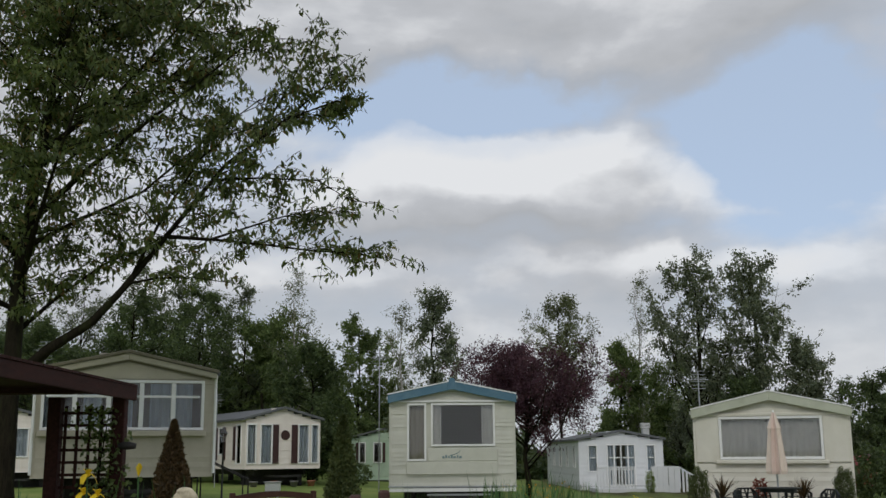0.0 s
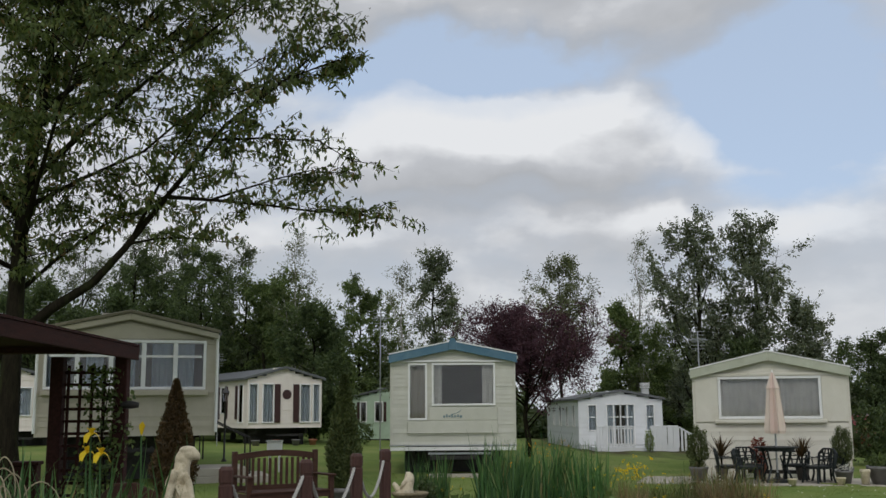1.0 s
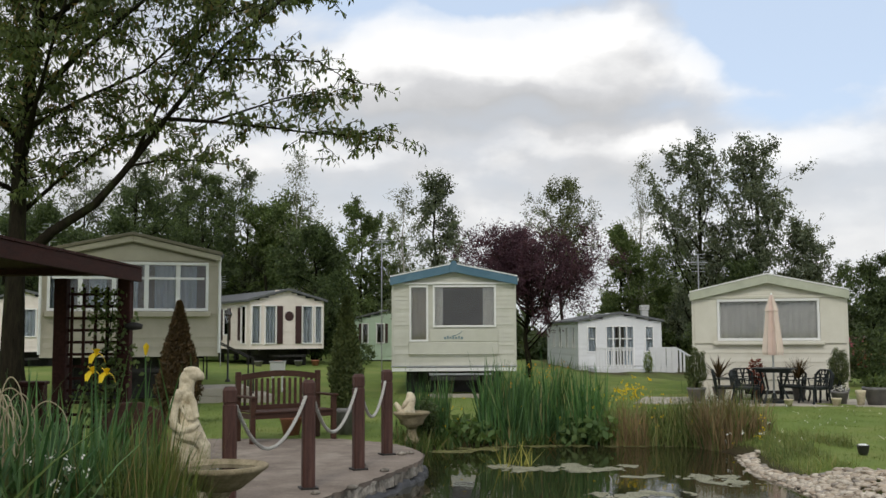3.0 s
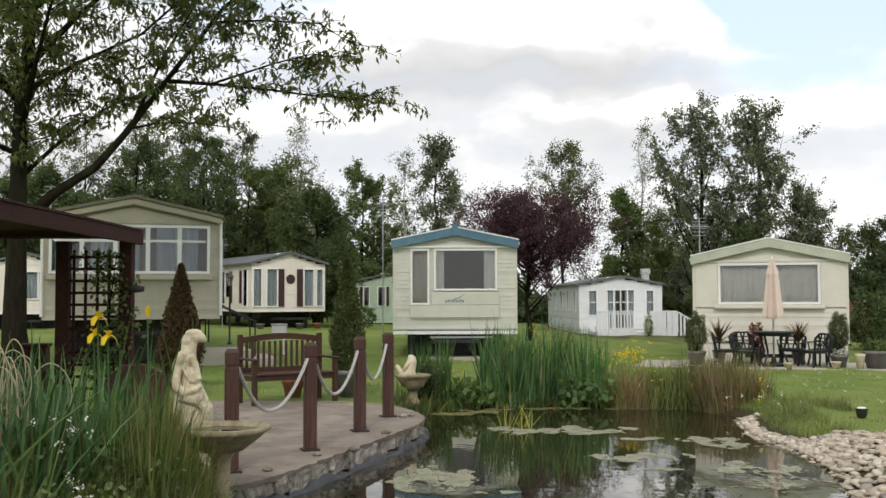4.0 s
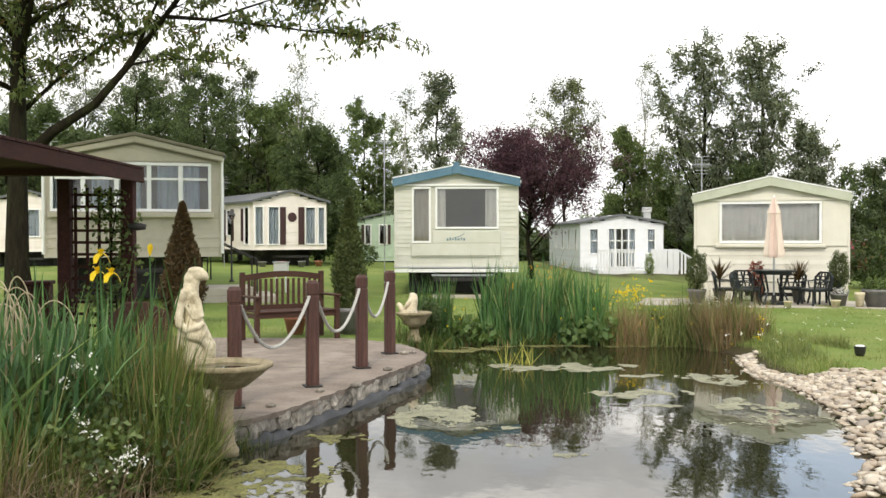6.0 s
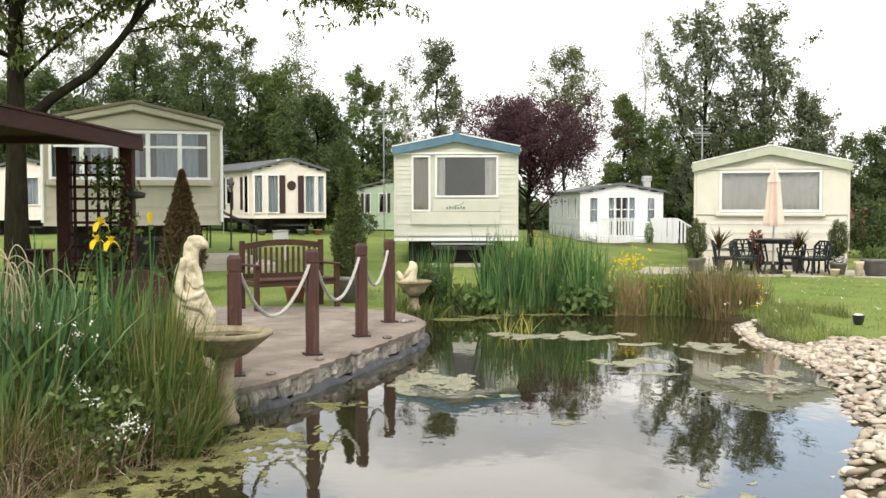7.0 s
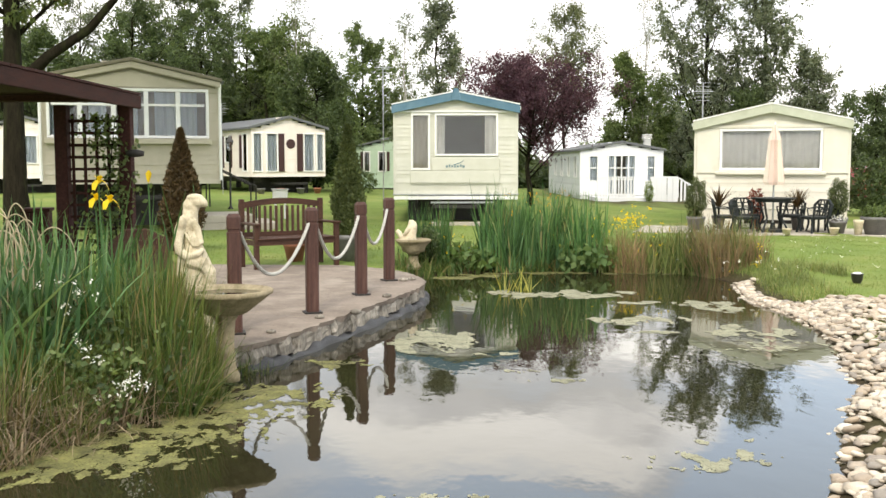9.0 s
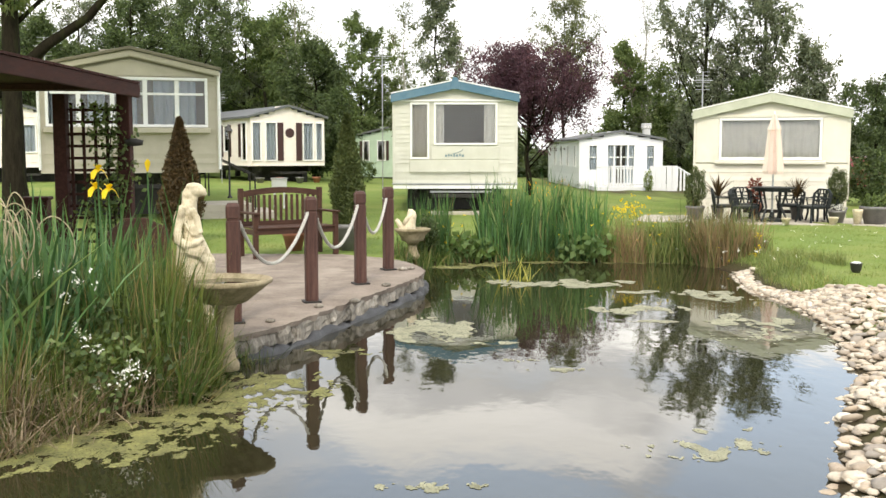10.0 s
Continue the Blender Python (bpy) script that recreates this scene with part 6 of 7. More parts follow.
def pond_lamp(x, y, z):
    t = thing("pond_light", pose(x, y, z, 0, 0, 20), "small dark garden spotlight with a pale glass top", "garden light", "garden lights")
    part("housing", lathe([(0.045, 0), (0.065, 0.04), (0.075, 0.11), (0.08, 0.12)], 12), BLACK, t, smooth=True)
    part("lens", lathe([(0.06, 0.121), (0.04, 0.135)], 12), UPVC, t)


pond_lamp(5.15, 12.8, 0.19)
pond_lamp(4.95, 15.9, 0.19)
for k, (x, y) in enumerate(((-6.9, 39.2), (-6.2, 39.5), (-5.5, 39.9), (-4.9, 40.3))):
    pot(x, y, 0.5, 0.16, 0.22, (POT_GREY, TERRACOTTA)[k % 2], "flower pot beside the shuttered caravan", "pots by the shuttered caravan")
bush(-3.9, 41.2, 0.5, 0.5, 1.0, WOOD_LEAF, 500, 0.1, "small green shrub at the caravan's corner", 92)
bush(-3.4, 43.0, 0.5, 1.4, 0.9, WOOD_LEAF, 1200, 0.12, "low green shrub between two caravans", 93)


def low_planter():
    t = thing("half_barrel_seat", pose(-2.95, 9.9, 0.18, 0, 0, 20), "low curved brown wooden garden seat behind the reeds", "seat")
    part("backrest", prism([(-0.3, 0.45), (-0.25, 0.75), (-0.1, 0.88), (0.1, 0.88), (0.3, 0.78), (0.36, 0.45)], -0.02, 0.02), BENCH_WOOD, t, bevel=0.006)
    part("seat", boxes((-0.3, 0.36, -0.42, -0.021, 0.40, 0.44)), BENCH_WOOD, t, bevel=0.006)
    for u in (-0.27, 0.31):
        for v in (-0.38, -0.04):
            part("leg", boxes((u - 0.025, u + 0.025, v - 0.02, v + 0.02, 0, 0.40)), BENCH_WOOD, t)


low_planter()


def stone_block(x, y, z, w, h, label):
    b = finish(boxes((-w / 2, w / 2, -0.15, 0.15, 0, h)), "stone_block", EDGE_STONE, bevel=0.015)
    b.matrix_basis = pose(x, y, z, 0, 0, 8)
    tagged(b, label, "stone")


stone_block(5.05, 19.6, 0.18, 0.6, 0.14, "flat weathered stone block lying on the lawn")


def dark_planter():
    t = thing("wooden_planter", pose(-4.55, 11.6, 0.2, 0, 0, 10), "dark wooden planter standing behind the reeds", "planter")
    part("box", boxes((-0.13, 0.13, -0.13, 0.13, 0, 0.95)), PERGOLA_WOOD, t, bevel=0.01)
    part("rim", boxes((-0.15, 0.15, -0.15, 0.15, 0.952, 0.99)), PERGOLA_WOOD, t, bevel=0.006)


dark_planter()
# ---- reeds, grasses and flowers ----


def scatter(rng, n, x0, x1, y0, y1, keep):
    """n places in a rectangle where keep(x, y) holds."""
    xs, ys = np.zeros(0), np.zeros(0)
    while len(xs) < n:
        x, y = rng.uniform(x0, x1, n * 2), rng.uniform(y0, y1, n * 2)
        ok = keep(x, y)
        xs, ys = np.append(xs, x[ok]), np.append(ys, y[ok])
    return xs[:n], ys[:n]


def clump(name, n, area, keep, low, high, width, material, label, category, seed, lean=0.12, curl=0.25, flop=0.1, kind="stuff", steps=4):
    rng = np.random.default_rng(seed)
    x, y = scatter(rng, n, *area, lambda u, v: keep(u, v) & ((np.sin(u * 7.3 + seed) + np.sin(u * 2.9 + v * 5.1 + seed * 3) + np.sin(v * 8.7 + u) > -0.9) | (rng.uniform(size=u.shape) < 0.35)))
    z = np.maximum(land(x, y), -0.15) - 0.02
    uneven = 0.86 + 0.24 * np.sin(x * 5.1 + seed) * np.sin(y * 4.3 + seed * 2) + 0.12 * np.sin(x * 13 + y * 9)
    v, f = blades_at(np.stack([x, y, z], 1), (low + (high - low) * rng.uniform(0, 1, n) ** 1.4) * uneven, width, rng, lean, curl, flop, steps)
    return tagged(raw_mesh(name, v, f, material), label, category, kind=kind)


def near_bank(lo, hi, cut=9.0):
    def keep(x, y):
        d = shore_distance(x, y)
        return (d > lo) & (d < hi) & (x < -1.5) & (y < cut) & ~((np.hypot(x + 1.62, y - 7.75) < 0.28) | (np.hypot(x + 2.06, y - 8.6) < 0.22)) & ~((x > -2.0 + (y - 8.3) * 0.2) & (y > 8.1))
    return keep


clump("reed_bed", 620, (-4.4, -2.0, 6.3, 8.9), near_bank(0.3, 2.2), 0.9, 1.38, 0.036, REED_BLADE, "tall green flag-iris leaves on the near bank", "reeds", 101, 0.2, 0.32, 0.22)
clump("iris_leaves", 420, (-3.6, -2.0, 6.3, 7.9), near_bank(0.35, 1.5), 0.75, 1.2, 0.054, IRIS_BLADE, "broad blue-green flag-iris leaves on the near bank", "iris leaves", 127, 0.26, 0.4, 0.3)
clump("rushes", 2500, (-4.2, -1.8, 5.6, 8.4), near_bank(0.02, 1.5), 0.45, 0.95, 0.008, MEADOW_BLADE, "thin green and straw-coloured rushes on the bank", "rushes", 102, 0.2, 0.3, 0.15)
clump("low_grass", 6500, (-3.6, -1.65, 5.5, 8.3), near_bank(-0.05, 0.95), 0.18, 0.5, 0.010, MEADOW_BLADE, "short rough grass at the water's edge", "grass", 103, 0.4, 0.6, 0.4)
clump("dead_stalks", 260, (-2.25, -1.75, 6.5, 7.2), lambda x, y: (x < -1.72 + (7.2 - y) * 0.2), 0.3, 0.7, 0.009, DRY_BLADE, "dry brown stalks beside the bird bath", "dead stalks", 117, 0.6, 0.8, 0.7)
clump("dead_stalks", 1100, (-3.6, -2.0, 5.4, 6.6), near_bank(-0.1, 0.4), 0.22, 0.55, 0.012, DRY_BLADE, "dry broken reed stalks along the water", "dead stalks", 104, 0.5, 0.8, 0.7)
clump("edge_grass", 2000, (-2.2, -1.68, 6.8, 7.5), lambda x, y: (x < -1.76 + (7.4 - y) * 0.12), 0.3, 0.8, 0.014, RUSH_BLADE, "rough grass growing up round the bird bath", "grass", 114, 0.32, 0.5, 0.4)
clump("reed_bed", 230, (-2.25, -1.88, 6.85, 7.5), lambda x, y: x < -1.84 + (7.4 - y) * 0.15, 0.75, 1.2, 0.016, RUSH_BLADE, "green rushes crowding round the bird bath", "reeds", 116, 0.12, 0.25, 0.25)
clump("edge_grass", 420, (-1.75, -1.35, 7.2, 7.6), lambda x, y: np.hypot(x + 1.66, y - 7.8) > 0.2, 0.08, 0.24, 0.010, RUSH_BLADE, "short rough grass at the foot of the bird bath", "grass", 119, 0.4, 0.5, 0.3)
clump("rushes", 480, (-2.1, -1.72, 7.0, 7.4), lambda x, y: x < -1.76 + (7.2 - y) * 0.2, 0.7, 1.05, 0.013, RUSH_BLADE, "dark green rushes leaning over the bird bath", "rushes", 120, 0.16, 0.3, 0.3)
clump("dead_stalks", 150, (-2.1, -1.72, 7.0, 7.4), lambda x, y: x < -1.7, 0.6, 1.05, 0.010, DRY_BLADE, "dry brown stalks standing before the bird bath", "dead stalks", 121, 0.22, 0.4, 0.3)
clump("edge_grass", 760, (-2.0, -1.63, 7.15, 7.42), lambda x, y: x < -1.62 - 0.25 * (y - 7.15), 0.72, 1.12, 0.011, MEADOW_BLADE, "rough grass screening the bird bath", "grass", 128, 0.1, 0.2, 0.2)
clump("edge_grass", 220, (-1.76, -1.6, 7.15, 7.42), lambda x, y: x > -2, 0.22, 0.48, 0.010, RUSH_BLADE, "short green grass before the bird bath's foot", "grass", 129, 0.16, 0.3, 0.2)
clump("dead_stalks", 90, (-2.12, -1.86, 7.95, 8.3), lambda x, y: x < 0, 0.4, 0.82, 0.010, DRY_BLADE, "straw-coloured stalks standing before the statue", "dead stalks", 139, 0.12, 0.2, 0.2)
clump("edge_grass", 160, (-1.62, -1.4, 7.85, 8.3), lambda x, y: x > -2, 0.15, 0.4, 0.009, RUSH_BLADE, "grass tuft beside the bird bath", "grass", 115, 0.3, 0.4, 0.25)
clump("reed_bed", 500, (-6.0, -3.6, 7.0, 10.2), lambda x, y: x > -6, 0.7, 1.2, 0.028, REED_BLADE, "tall green reeds beside the pergola", "reeds", 105)


def far_bank(a, b, lo, hi):
    def keep(x, y):
        d = shore_distance(x, y)
        return (d > lo) & (d < hi) & (x > a) & (x < b) & (y > 14.9)
    return keep


clump("edge_grass", 260, (-0.72, -0.16, 14.85, 15.4), lambda x, y: np.hypot(x + 0.44, y - 15.15) > 0.12, 0.2, 0.48, 0.012, RUSH_BLADE, "rough grass growing up round the small bird bath", "grass", 118, 0.3, 0.4, 0.25)
clump("reed_bed", 1050, (0.5, 2.7, 15.8, 17.4), far_bank(0.6, 2.55, 0.05, 1.1), 0.6, 1.27, 0.036, REED_BLADE, "dense tall green reeds on the far bank", "reeds", 106, 0.13, 0.2, 0.14)
clump("reed_bed", 260, (0.6, 2.5, 15.8, 16.8), far_bank(0.55, 2.5, 0.05, 0.8), 0.5, 1.1, 0.03, IRIS_BLADE, "paler broad reed leaves on the far bank", "reeds", 137, 0.22, 0.3, 0.2)
clump("reed_bed", 240, (-0.5, 0.1, 15.6, 16.6), far_bank(-0.5, 0.1, 0.1, 1.1), 0.7, 1.1, 0.022, REED_BLADE, "thin stand of green reeds beside the bird bath", "reeds", 107, 0.08, 0.15, 0.08)
clump("rushes", 2400, (2.4, 4.9, 15.2, 17.2), far_bank(2.4, 4.9, -0.1, 1.1), 0.22, 0.78, 0.012, STRAW_GRASS, "green and straw-coloured rushes on the far bank", "rushes", 108, 0.22, 0.35, 0.2)
clump("brown_rushes", 750, (3.6, 4.7, 14.8, 16.8), far_bank(3.8, 4.7, 0.0, 0.8), 0.35, 0.92, 0.011, BROWN_BLADE, "brown rush clump at the corner of the pond", "rushes", 111, 0.24, 0.35, 0.25)
clump("rushes", 500, (3.5, 4.7, 14.8, 16.8), far_bank(3.6, 4.7, 0.0, 0.8), 0.35, 0.9, 0.011, RUSH_BLADE, "green rushes at the corner of the pond", "rushes", 138, 0.24, 0.35, 0.25)
clump("brown_rushes", 480, (2.6, 3.2, 15.4, 16.4), far_bank(2.6, 3.1, -0.1, 0.4), 0.25, 0.75, 0.011, BROWN_BLADE, "brown dead rush tuft at the water", "rushes", 110, 0.2, 0.35, 0.25)
clump("brown_rushes", 1000, (3.6, 4.7, 14.8, 16.8), far_bank(3.7, 4.6, 0.0, 0.8), 0.35, 0.8, 0.012, BROWN_BLADE, "brown rush clump at the corner of the pond", "rushes", 111, 0.2, 0.3, 0.2)
clump("low_plants", 3000, (-0.6, 4.4, 15.2, 17.4), far_bank(-0.4, 4.3, 0.0, 0.9), 0.15, 0.42, 0.03, RUSH_BLADE, "mixed low green bank plants", "bank plants", 112, 0.4, 0.5, 0.3)
clump("pond_sedge", 34, (0.75, 1.15, 13.4, 13.75), lambda x, y: x > 0, 0.5, 0.78, 0.018, leafy("yellow_sedge", (0.36, 0.40, 0.08), (0.58, 0.55, 0.16)), "small yellow-green sedge standing in the water", "sedge", 113, 0.35, 0.25, 0.0)


def leafy_bank(x0, x1, y, n, h, seed, leaf=None, size=0.1):
    rng = np.random.default_rng(seed)
    x = rng.uniform(x0, x1, n)
    yy = y + rng.normal(0, 0.18, n)
    z = 0.1 + h * rng.uniform(0, 1, n) ** 1.3
    v, f = leaves_at(np.stack([x, yy, z], 1), size, size * 0.7, rng)
    tagged(raw_mesh("leafy_bank_plants", v, f, leaf or FRESH_LEAF), "broad-leaved green plants on the bank", "bank plants", kind="stuff")


leafy_bank(0.0, 0.85, 15.95, 260, 0.3, 121, BROAD_LEAF, 0.13)
leafy_bank(-3.1, -1.95, 6.6, 1500, 0.42, 125, size=0.055)
leafy_bank(-2.4, -1.75, 7.15, 900, 0.55, 126, WOOD_LEAF, 0.06)
leafy_bank(-3.0, -2.1, 6.9, 1100, 0.65, 127, WOOD_LEAF, 0.07)
leafy_bank(1.8, 2.7, 15.95, 220, 0.35, 122, BROAD_LEAF, 0.14)
leafy_bank(-0.5, 0.1, 16.1, 220, 0.45, 123, BROAD_LEAF, 0.11)
leafy_bank(3.0, 4.6, 16.4, 400, 0.3, 124, BROAD_LEAF, 0.1)


def petals(name, spots, material, label, seed, size=0.03, per=5, spread=0.02, stalk=0.0):
    """Small flowers: a few petals round each spot."""
    rng = np.random.default_rng(seed)
    c = np.repeat(np.array(spots), per, 0) + rng.normal(0, spread, (len(spots) * per, 3))
    v, f = leaves_at(c, size, size * 0.7, rng, -0.2)
    tagged(raw_mesh(name, v, f, material), label, "flowers", kind="stuff")


def spots_on(rng, n, area, keep, lo, hi):
    x, y = scatter(rng, n, *area, keep)
    return np.stack([x, y, land(x, y) + rng.uniform(lo, hi, n)], 1)


rf = np.random.default_rng(130)
petals("white_flowers", np.concatenate([rf.normal((-1.98, 6.35, 0.32), (0.09, 0.09, 0.06), (22, 3)), rf.normal((-2.22, 6.4, 0.52), (0.05, 0.05, 0.06), (8, 3)), rf.normal((-2.38, 6.6, 0.85), (0.12, 0.05, 0.07), (12, 3)), rf.normal((-2.5, 6.2, 0.2), (0.1, 0.1, 0.05), (5, 3))]), WHITE_PETAL, "small white flowers among the bank grasses", 131, 0.022, 5, 0.011)
petals("yellow_flowers", np.concatenate([spots_on(rf, 34, (-0.3, 4.5, 15.5, 16.6), far_bank(-0.3, 4.5, 0.0, 0.8), 0.1, 0.6), spots_on(rf, 26, (2.9, 4.6, 14.5, 16.5), lambda x, y: shore_distance(x, y) > 0.1, 0.05, 0.4)]), YELLOW_PETAL, "small yellow flowers dotted along the bank", 132, 0.03, 4, 0.012)
petals("yellow_flowers", rf.normal((3.1, 17.3, 0.75), (0.18, 0.2, 0.1), (40, 3)), YELLOW_PETAL, "bright yellow flowers behind the rushes", 133, 0.04, 5, 0.02)
petals("orange_flowers", rf.normal((2.15, 23.6, 0.82), (0.35, 0.3, 0.13), (34, 3)), ORANGE_PETAL, "orange and yellow flowers behind the reeds", 134, 0.04, 4, 0.03)
petals("daisies", spots_on(rf, 110, (3.6, 9.5, 11.5, 21), lambda x, y: shore_distance(x, y) > 0.5, 0.04, 0.08), WHITE_PETAL, "white daisies dotted over the lawn", 135, 0.022, 4, 0.008)
petals("white_flowers", spots_on(rf, 26, (3.3, 4.7, 13.8, 16.5), lambda x, y: shore_distance(x, y) > 0.1, 0.05, 0.35), WHITE_PETAL, "white flowers by the corner of the pond", 136, 0.04, 4, 0.01)


def flag_iris(x, y, z0, z1, seed, open_flower=True):
    rng = np.random.default_rng(seed)
    t = thing("yellow_iris", pose(x, y, z0), "yellow flag iris in bloom on a tall green stem" if open_flower else "closed yellow iris bud on a green stem", "iris", "yellow irises")
    h = z1 - z0
    part("stem", tube([(0, 0, 0), (0.015, 0, h * 0.5), (0, 0, h)], [0.008, 0.007, 0.006], 6), REED_BLADE, t)
    bm = bmesh.new()
    for i in range(6 if open_flower else 2):
        a = i * math.pi / 3 + 0.3
        fall = i % 2 == 0
        reach, drop = (0.055, -0.05) if fall else (0.022, 0.045)
        if not open_flower:
            reach, drop = 0.006, 0.08
        d, s = Vector((math.cos(a), math.sin(a), 0)), Vector((-math.sin(a), math.cos(a), 0))
        rows = []
        for u, w in ((0, 0.005), (0.35, 0.016), (0.7, 0.024), (1.0, 0.010)):
            zz = h + 0.03 * math.sin(u * 3.0) + drop * u * u
            c = d * reach * u * 1.2
            rows.append([bm.verts.new((c.x - s.x * w, c.y - s.y * w, zz)), bm.verts.new((c.x, c.y, zz + 0.008)), bm.verts.new((c.x + s.x * w, c.y + s.y * w, zz))])
        for p, q in zip(rows, rows[1:]):
            for k in (0, 1):
                bm.faces.new((p[k], p[k + 1], q[k + 1], q[k]))
    part("petals", bm, YELLOW_PETAL, t, smooth=True)


flag_iris(-2.33, 7.0, 0.15, 1.55, 141)
flag_iris(-2.26, 7.0, 0.15, 1.42, 142)
flag_iris(-2.37, 7.05, 0.15, 1.43, 145)
flag_iris(-2.05, 7.2, 0.15, 1.55, 143, False)


def arching_stems():
    rng = np.random.default_rng(150)
    bm = bmesh.new()
    for i in range(12):
        x, y = -2.92 + rng.normal(0, 0.1), 6.9 + rng.normal(0, 0.2)
        r, h = rng.uniform(0.07, 0.22) * rng.choice([-1, 1]), rng.uniform(1.05, 1.4)
        way = smooth_path([(x, y, 0.1), (x + r * 0.1, y, h - 0.25), (x + r * 0.3, y, h - 0.02), (x + r * 0.8, y, h + 0.06), (x + r * 1.3, y + 0.02, h - 0.02), (x + r * 1.45, y + 0.03, h - 0.18), (x + r * 1.15, y + 0.03, h - 0.30), (x + r * 0.9, y + 0.03, h - 0.22)], 30)
        tube(way, [0.006 - 0.0035 * k / 29 for k in range(30)], 5, bm)
    s = finish(bm, "dry_stems", leafy("pale_dry_frond", (0.40, 0.33, 0.21), (0.60, 0.52, 0.36), 0.1), smooth=True)
    tagged(s, "pale dry arching stems among the reeds", "dry stems", kind="stuff")


arching_stems()


def lawn_tufts(name, n, area, keep, low, high, seed, width=0.007):
    return clump(name, n, area, keep, low, high, width, STRAW_GRASS if name == "rough_grass" else LAWN_BLADE, "short green lawn grass" if name != "rough_grass" else "longer yellowing grass along the cobbles", "grass", seed, 0.4, 0.5, 0.2, steps=2)


def open_lawn(x, y):
    d = shore_distance(x, y)
    u, v = (x - 7.3) * math.cos(radians(-17.5)) + (y - 22.4) * math.sin(radians(-17.5)), -(x - 7.3) * math.sin(radians(-17.5)) + (y - 22.4) * math.cos(radians(-17.5))
    stones = (y < 11.4) & (d < 1.5)
    return (d > 0.3) & ~stones & ~((u > -3.1) & (v > -1.4)) & ~((x < -0.2) & (y < 15.1))


lawn_tufts("lawn_grass", 42000, (2.6, 9.5, 10.5, 21.5), open_lawn, 0.025, 0.07, 161)
lawn_tufts("lawn_grass", 26000, (-6.5, 5.0, 15.3, 25.0), open_lawn, 0.03, 0.09, 162, 0.009)
lawn_tufts("rough_grass", 5000, (3.4, 5.6, 11.6, 16.6), lambda x, y: (shore_distance(x, y) > 0.25) & (shore_distance(x, y) < 1.1 + 0.3 * np.sin(x * 5)), 0.08, 0.22, 163, 0.008)

# ---- scum and duckweed on the water ----


def scum(name, patches, material, label, cell=0.022, cut=0.5, seed=0, grain=1.0):
    """Flat ragged rafts of weed: small cells kept where noise and the patch allow."""
    vs, fs, n = [], [], 0
    for cx, cy, rx, ry in patches:
        for i in range(int(-rx / cell), int(rx / cell) + 1):
            for j in range(int(-ry / cell), int(ry / cell) + 1):
                x, y = cx + i * cell, cy + j * cell
                e = (i * cell / rx) ** 2 + (j * cell / ry) ** 2
                if e > 1:
                    continue
                k = noise.fractal(Vector((x * 3.2 * grain + seed, y * 1.9 * grain, seed)), 0.75, 2.1, 6) * 0.75 + 0.66 - e * 0.45
                if k < cut:
                    continue
                jx, jy = noise.random_unit_vector().xy * cell * 0.3
                z = 0.002 + 0.0008 * noise.random()
                vs += [(x + jx - cell * 0.6, y + jy - cell * 0.5, z), (x + jx + cell * 0.5, y + jy - cell * 0.6, z), (x + jx + cell * 0.6, y + jy + cell * 0.5, z), (x + jx - cell * 0.5, y + jy + cell * 0.6, z)]
                fs.append((n, n + 1, n + 2, n + 3))
                n += 4
    tagged(raw_mesh(name, np.array(vs), np.array(fs), material), label, "pond weed", kind="stuff")


scum("pond_scum", [(1.45, 13.2, 1.2, 0.5), (2.05, 11.05, 0.62, 0.4), (2.4, 12.4, 0.3, 0.18), (-0.1, 9.75, 0.5, 0.75), (2.1, 10.2, 0.25, 0.12)], PALE_ALGAE, "pale floating scum on the pond", seed=3)
scum("pond_scum", [(3.0, 9.9, 0.75, 1.1), (3.2, 12.2, 0.5, 1.0), (0.4, 8.9, 0.4, 0.25)], PALE_ALGAE, "thin pale film of scum near the cobbles", cut=0.62, seed=8)
scum("pond_scum", [(1.55, 5.75, 0.55, 0.26), (1.75, 6.15, 0.4, 0.08), (-0.05, 5.1, 0.3, 0.12), (0.9, 7.9, 0.3, 0.12), (0.7, 8.3, 0.25, 0.1)], PALE_ALGAE, "pale green weed floating on the pond", cut=0.70, seed=13, cell=0.012, grain=2.2)
scum("duckweed", [(-2.35, 5.75, 0.95, 0.42), (-1.95, 6.2, 0.5, 0.42), (-1.78, 6.9, 0.4, 0.6), (-1.5, 7.35, 0.45, 0.5), (-2.7, 5.6, 0.6, 0.5)], ALGAE, "mat of yellow-green duckweed along the bank", cut=0.42, seed=21, cell=0.011, grain=2.4)
scum("duckweed", [(0.2, 15.3, 0.7, 0.4), (1.6, 15.75, 1.2, 0.22), (2.9, 15.7, 0.9, 0.2)], ALGAE, "thin strip of duckweed below the far bank", cut=0.45, seed=31)

scum("pond_scum", [(-1.15, 7.4, 0.45, 0.7), (-0.85, 8.6, 0.35, 0.4), (-1.35, 6.7, 0.4, 0.5)], ALGAE, "broken bits of weed and leaf litter on the water", cut=0.68, seed=41, cell=0.016)

scum("duckweed", [(-2.0, 5.75, 0.9, 0.3), (-1.5, 6.3, 0.5, 0.4), (-1.25, 7.0, 0.45, 0.5)], ALGAE, "loose specks of duckweed drifting off the bank", cut=0.66, seed=27, cell=0.009, grain=4.0)

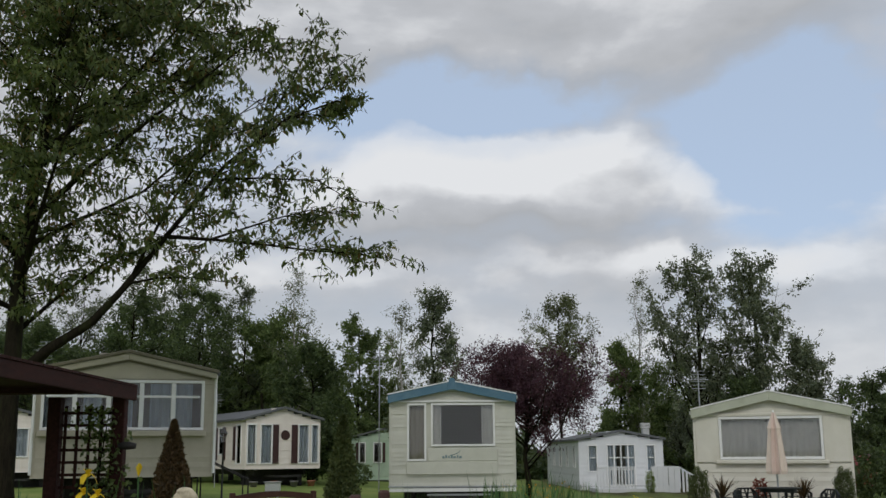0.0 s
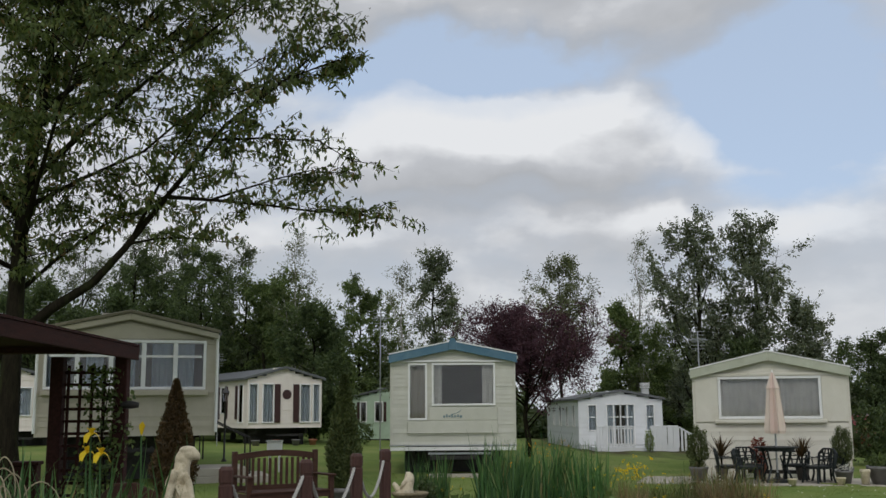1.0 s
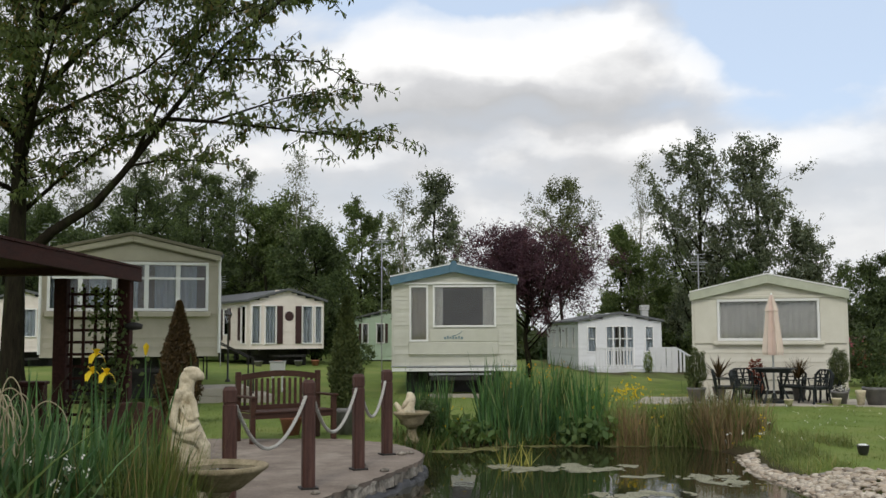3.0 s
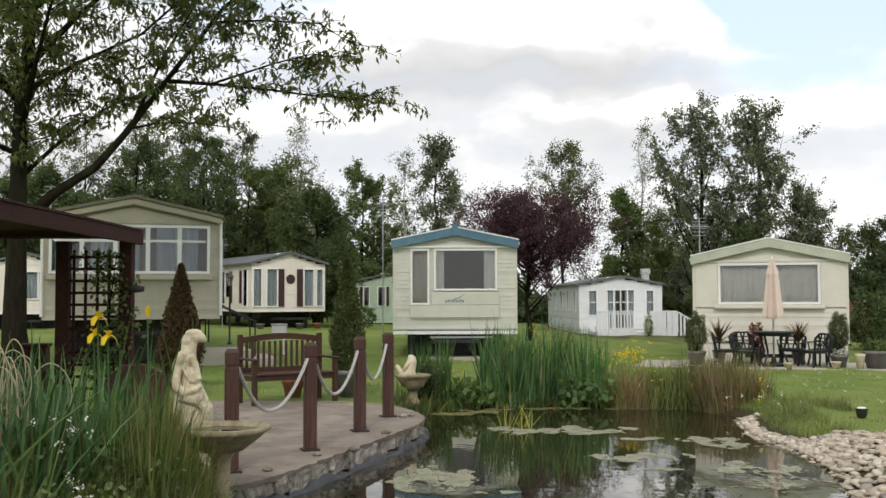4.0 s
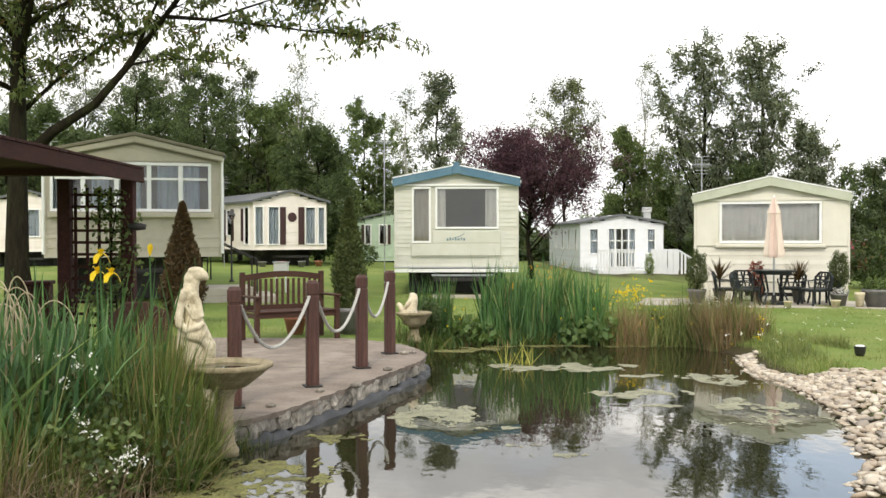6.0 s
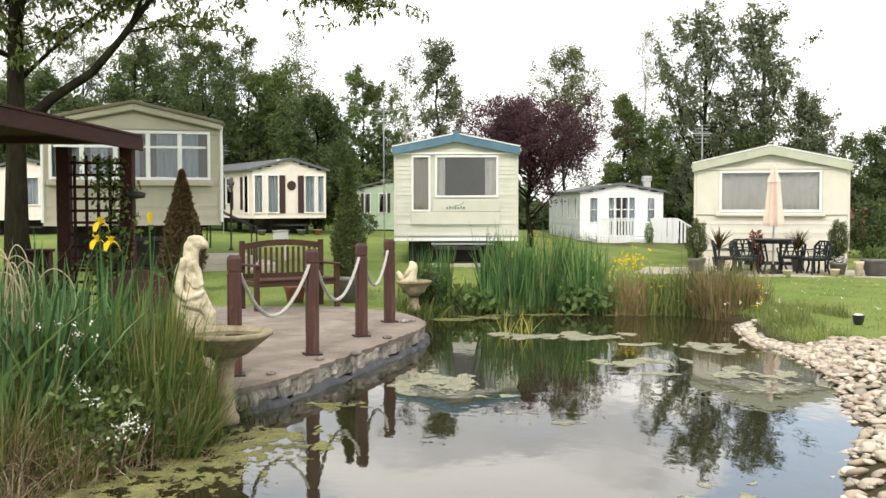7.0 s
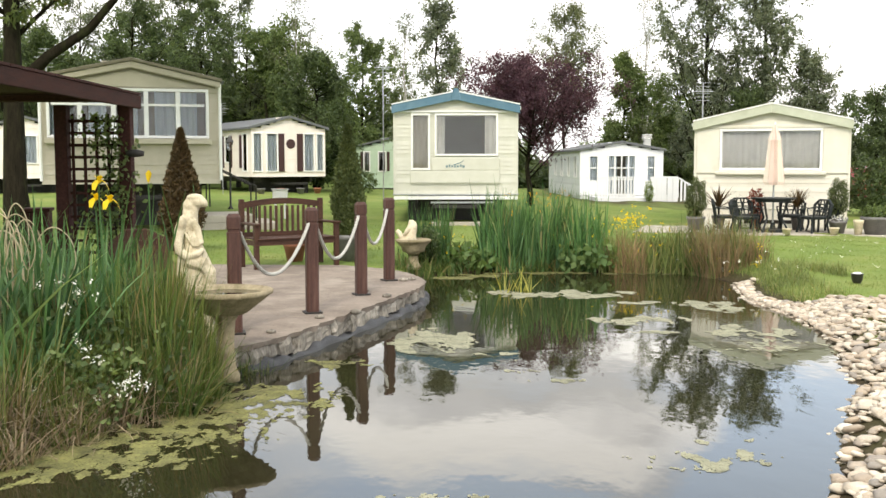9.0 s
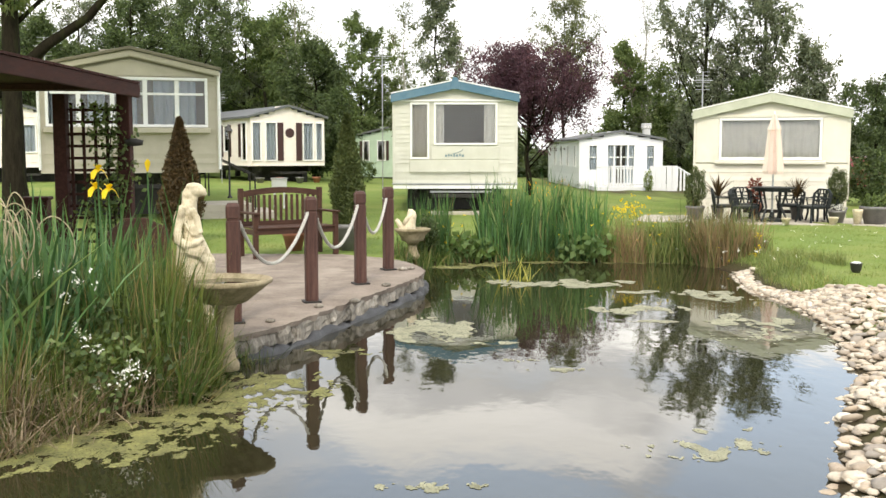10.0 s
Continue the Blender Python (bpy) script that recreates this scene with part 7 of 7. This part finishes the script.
# ---- cobbles ----
INNER = smooth_path([(4.1, 14.4), (3.78, 12.8), (3.84, 11.6), (3.80, 10.7), (3.68, 9.9), (3.30, 8.5), (3.07, 7.6), (2.58, 6.7), (1.99, 5.3), (1.58, 4.2), (1.05, 2.8)], 130)
OUTER = smooth_path([(4.2, 14.3), (3.85, 12.75), (4.0, 11.75), (4.35, 11.15), (4.9, 10.5), (5.2, 8.7), (4.9, 7.6), (4.4, 6.6), (3.8, 5.3), (3.2, 4.2), (2.4, 2.6)], 130)


def stone_mesh(seed):
    """A rounded, flattened cobble of 40 triangles."""
    rng = random.Random(seed)
    bm = lathe([(0.35, -0.55), (0.86, -0.3), (0.98, 0.1), (0.6, 0.5)], 6)
    sx, sy, sz = rng.uniform(0.9, 1.3), rng.uniform(0.7, 0.95), rng.uniform(0.5, 0.75)
    for v in bm.verts:
        k = 1 + rng.uniform(-0.14, 0.14)
        v.co = Vector((v.co.x * sx * k, v.co.y * sy * k, v.co.z * sz))
    me = bpy.data.meshes.new("cobble")
    bmesh.ops.recalc_face_normals(bm, faces=bm.faces[:])
    bm.to_mesh(me)
    bm.free()
    for p in me.polygons:
        p.use_smooth = True
    me.materials.append(PEBBLE)
    return me


def make_cobbles():
    rng = random.Random(77)
    bank = thing("cobble_bank", pose(0, 0, 0), "bank of pale rounded cobbles sloping into the pond", "cobbles", kind="structure")
    shapes = [stone_mesh(i) for i in range(10)]
    placed = 0
    vs, fs, count = [], [], 0
    for i in range(5200):
        s = rng.randrange(2, 126)
        u = rng.random() ** 0.9
        p = INNER[s] + (OUTER[s] - INNER[s]) * (u * 1.04 - 0.04) + np.array([rng.gauss(0, 0.04), rng.gauss(0, 0.05)])
        r = rng.choice((0.026, 0.032, 0.038, 0.045, 0.052, 0.068)) * (1 if u > 0.1 else 0.9)
        d = float(shore_distance(np.array([p[0]]), np.array([p[1]]))[0])
        z = max(-0.05, float(land(np.array([p[0]]), np.array([p[1]]))[0])) + r * 0.25 + 0.05 * rng.random() * min(1, max(0, d))
        m = pose(p[0], p[1], z, rng.uniform(-18, 18), rng.uniform(-18, 18), rng.uniform(0, 360)) @ Matrix.Diagonal((r, r, r, 1))
        if placed < 300 and 5.0 < p[1] < 9.5 and rng.random() < 0.2:
            ob = new("cobble", shapes[rng.randrange(10)])
            ob.parent = bank
            ob.matrix_basis = m
            placed += 1
        else:
            me = shapes[rng.randrange(10)]
            vs += [tuple(m @ v.co) for v in me.vertices]
            fs += [tuple(k + count for k in q.vertices) for q in me.polygons]
            count += len(me.vertices)
    me = bpy.data.meshes.new("cobbles")
    me.from_pydata(vs, [], fs)
    for q in me.polygons:
        q.use_smooth = True
    me.materials.append(PEBBLES)
    ob = new("cobbles", me)
    ob.parent = bank
    tagged(ob, kind="stuff")


make_cobbles()
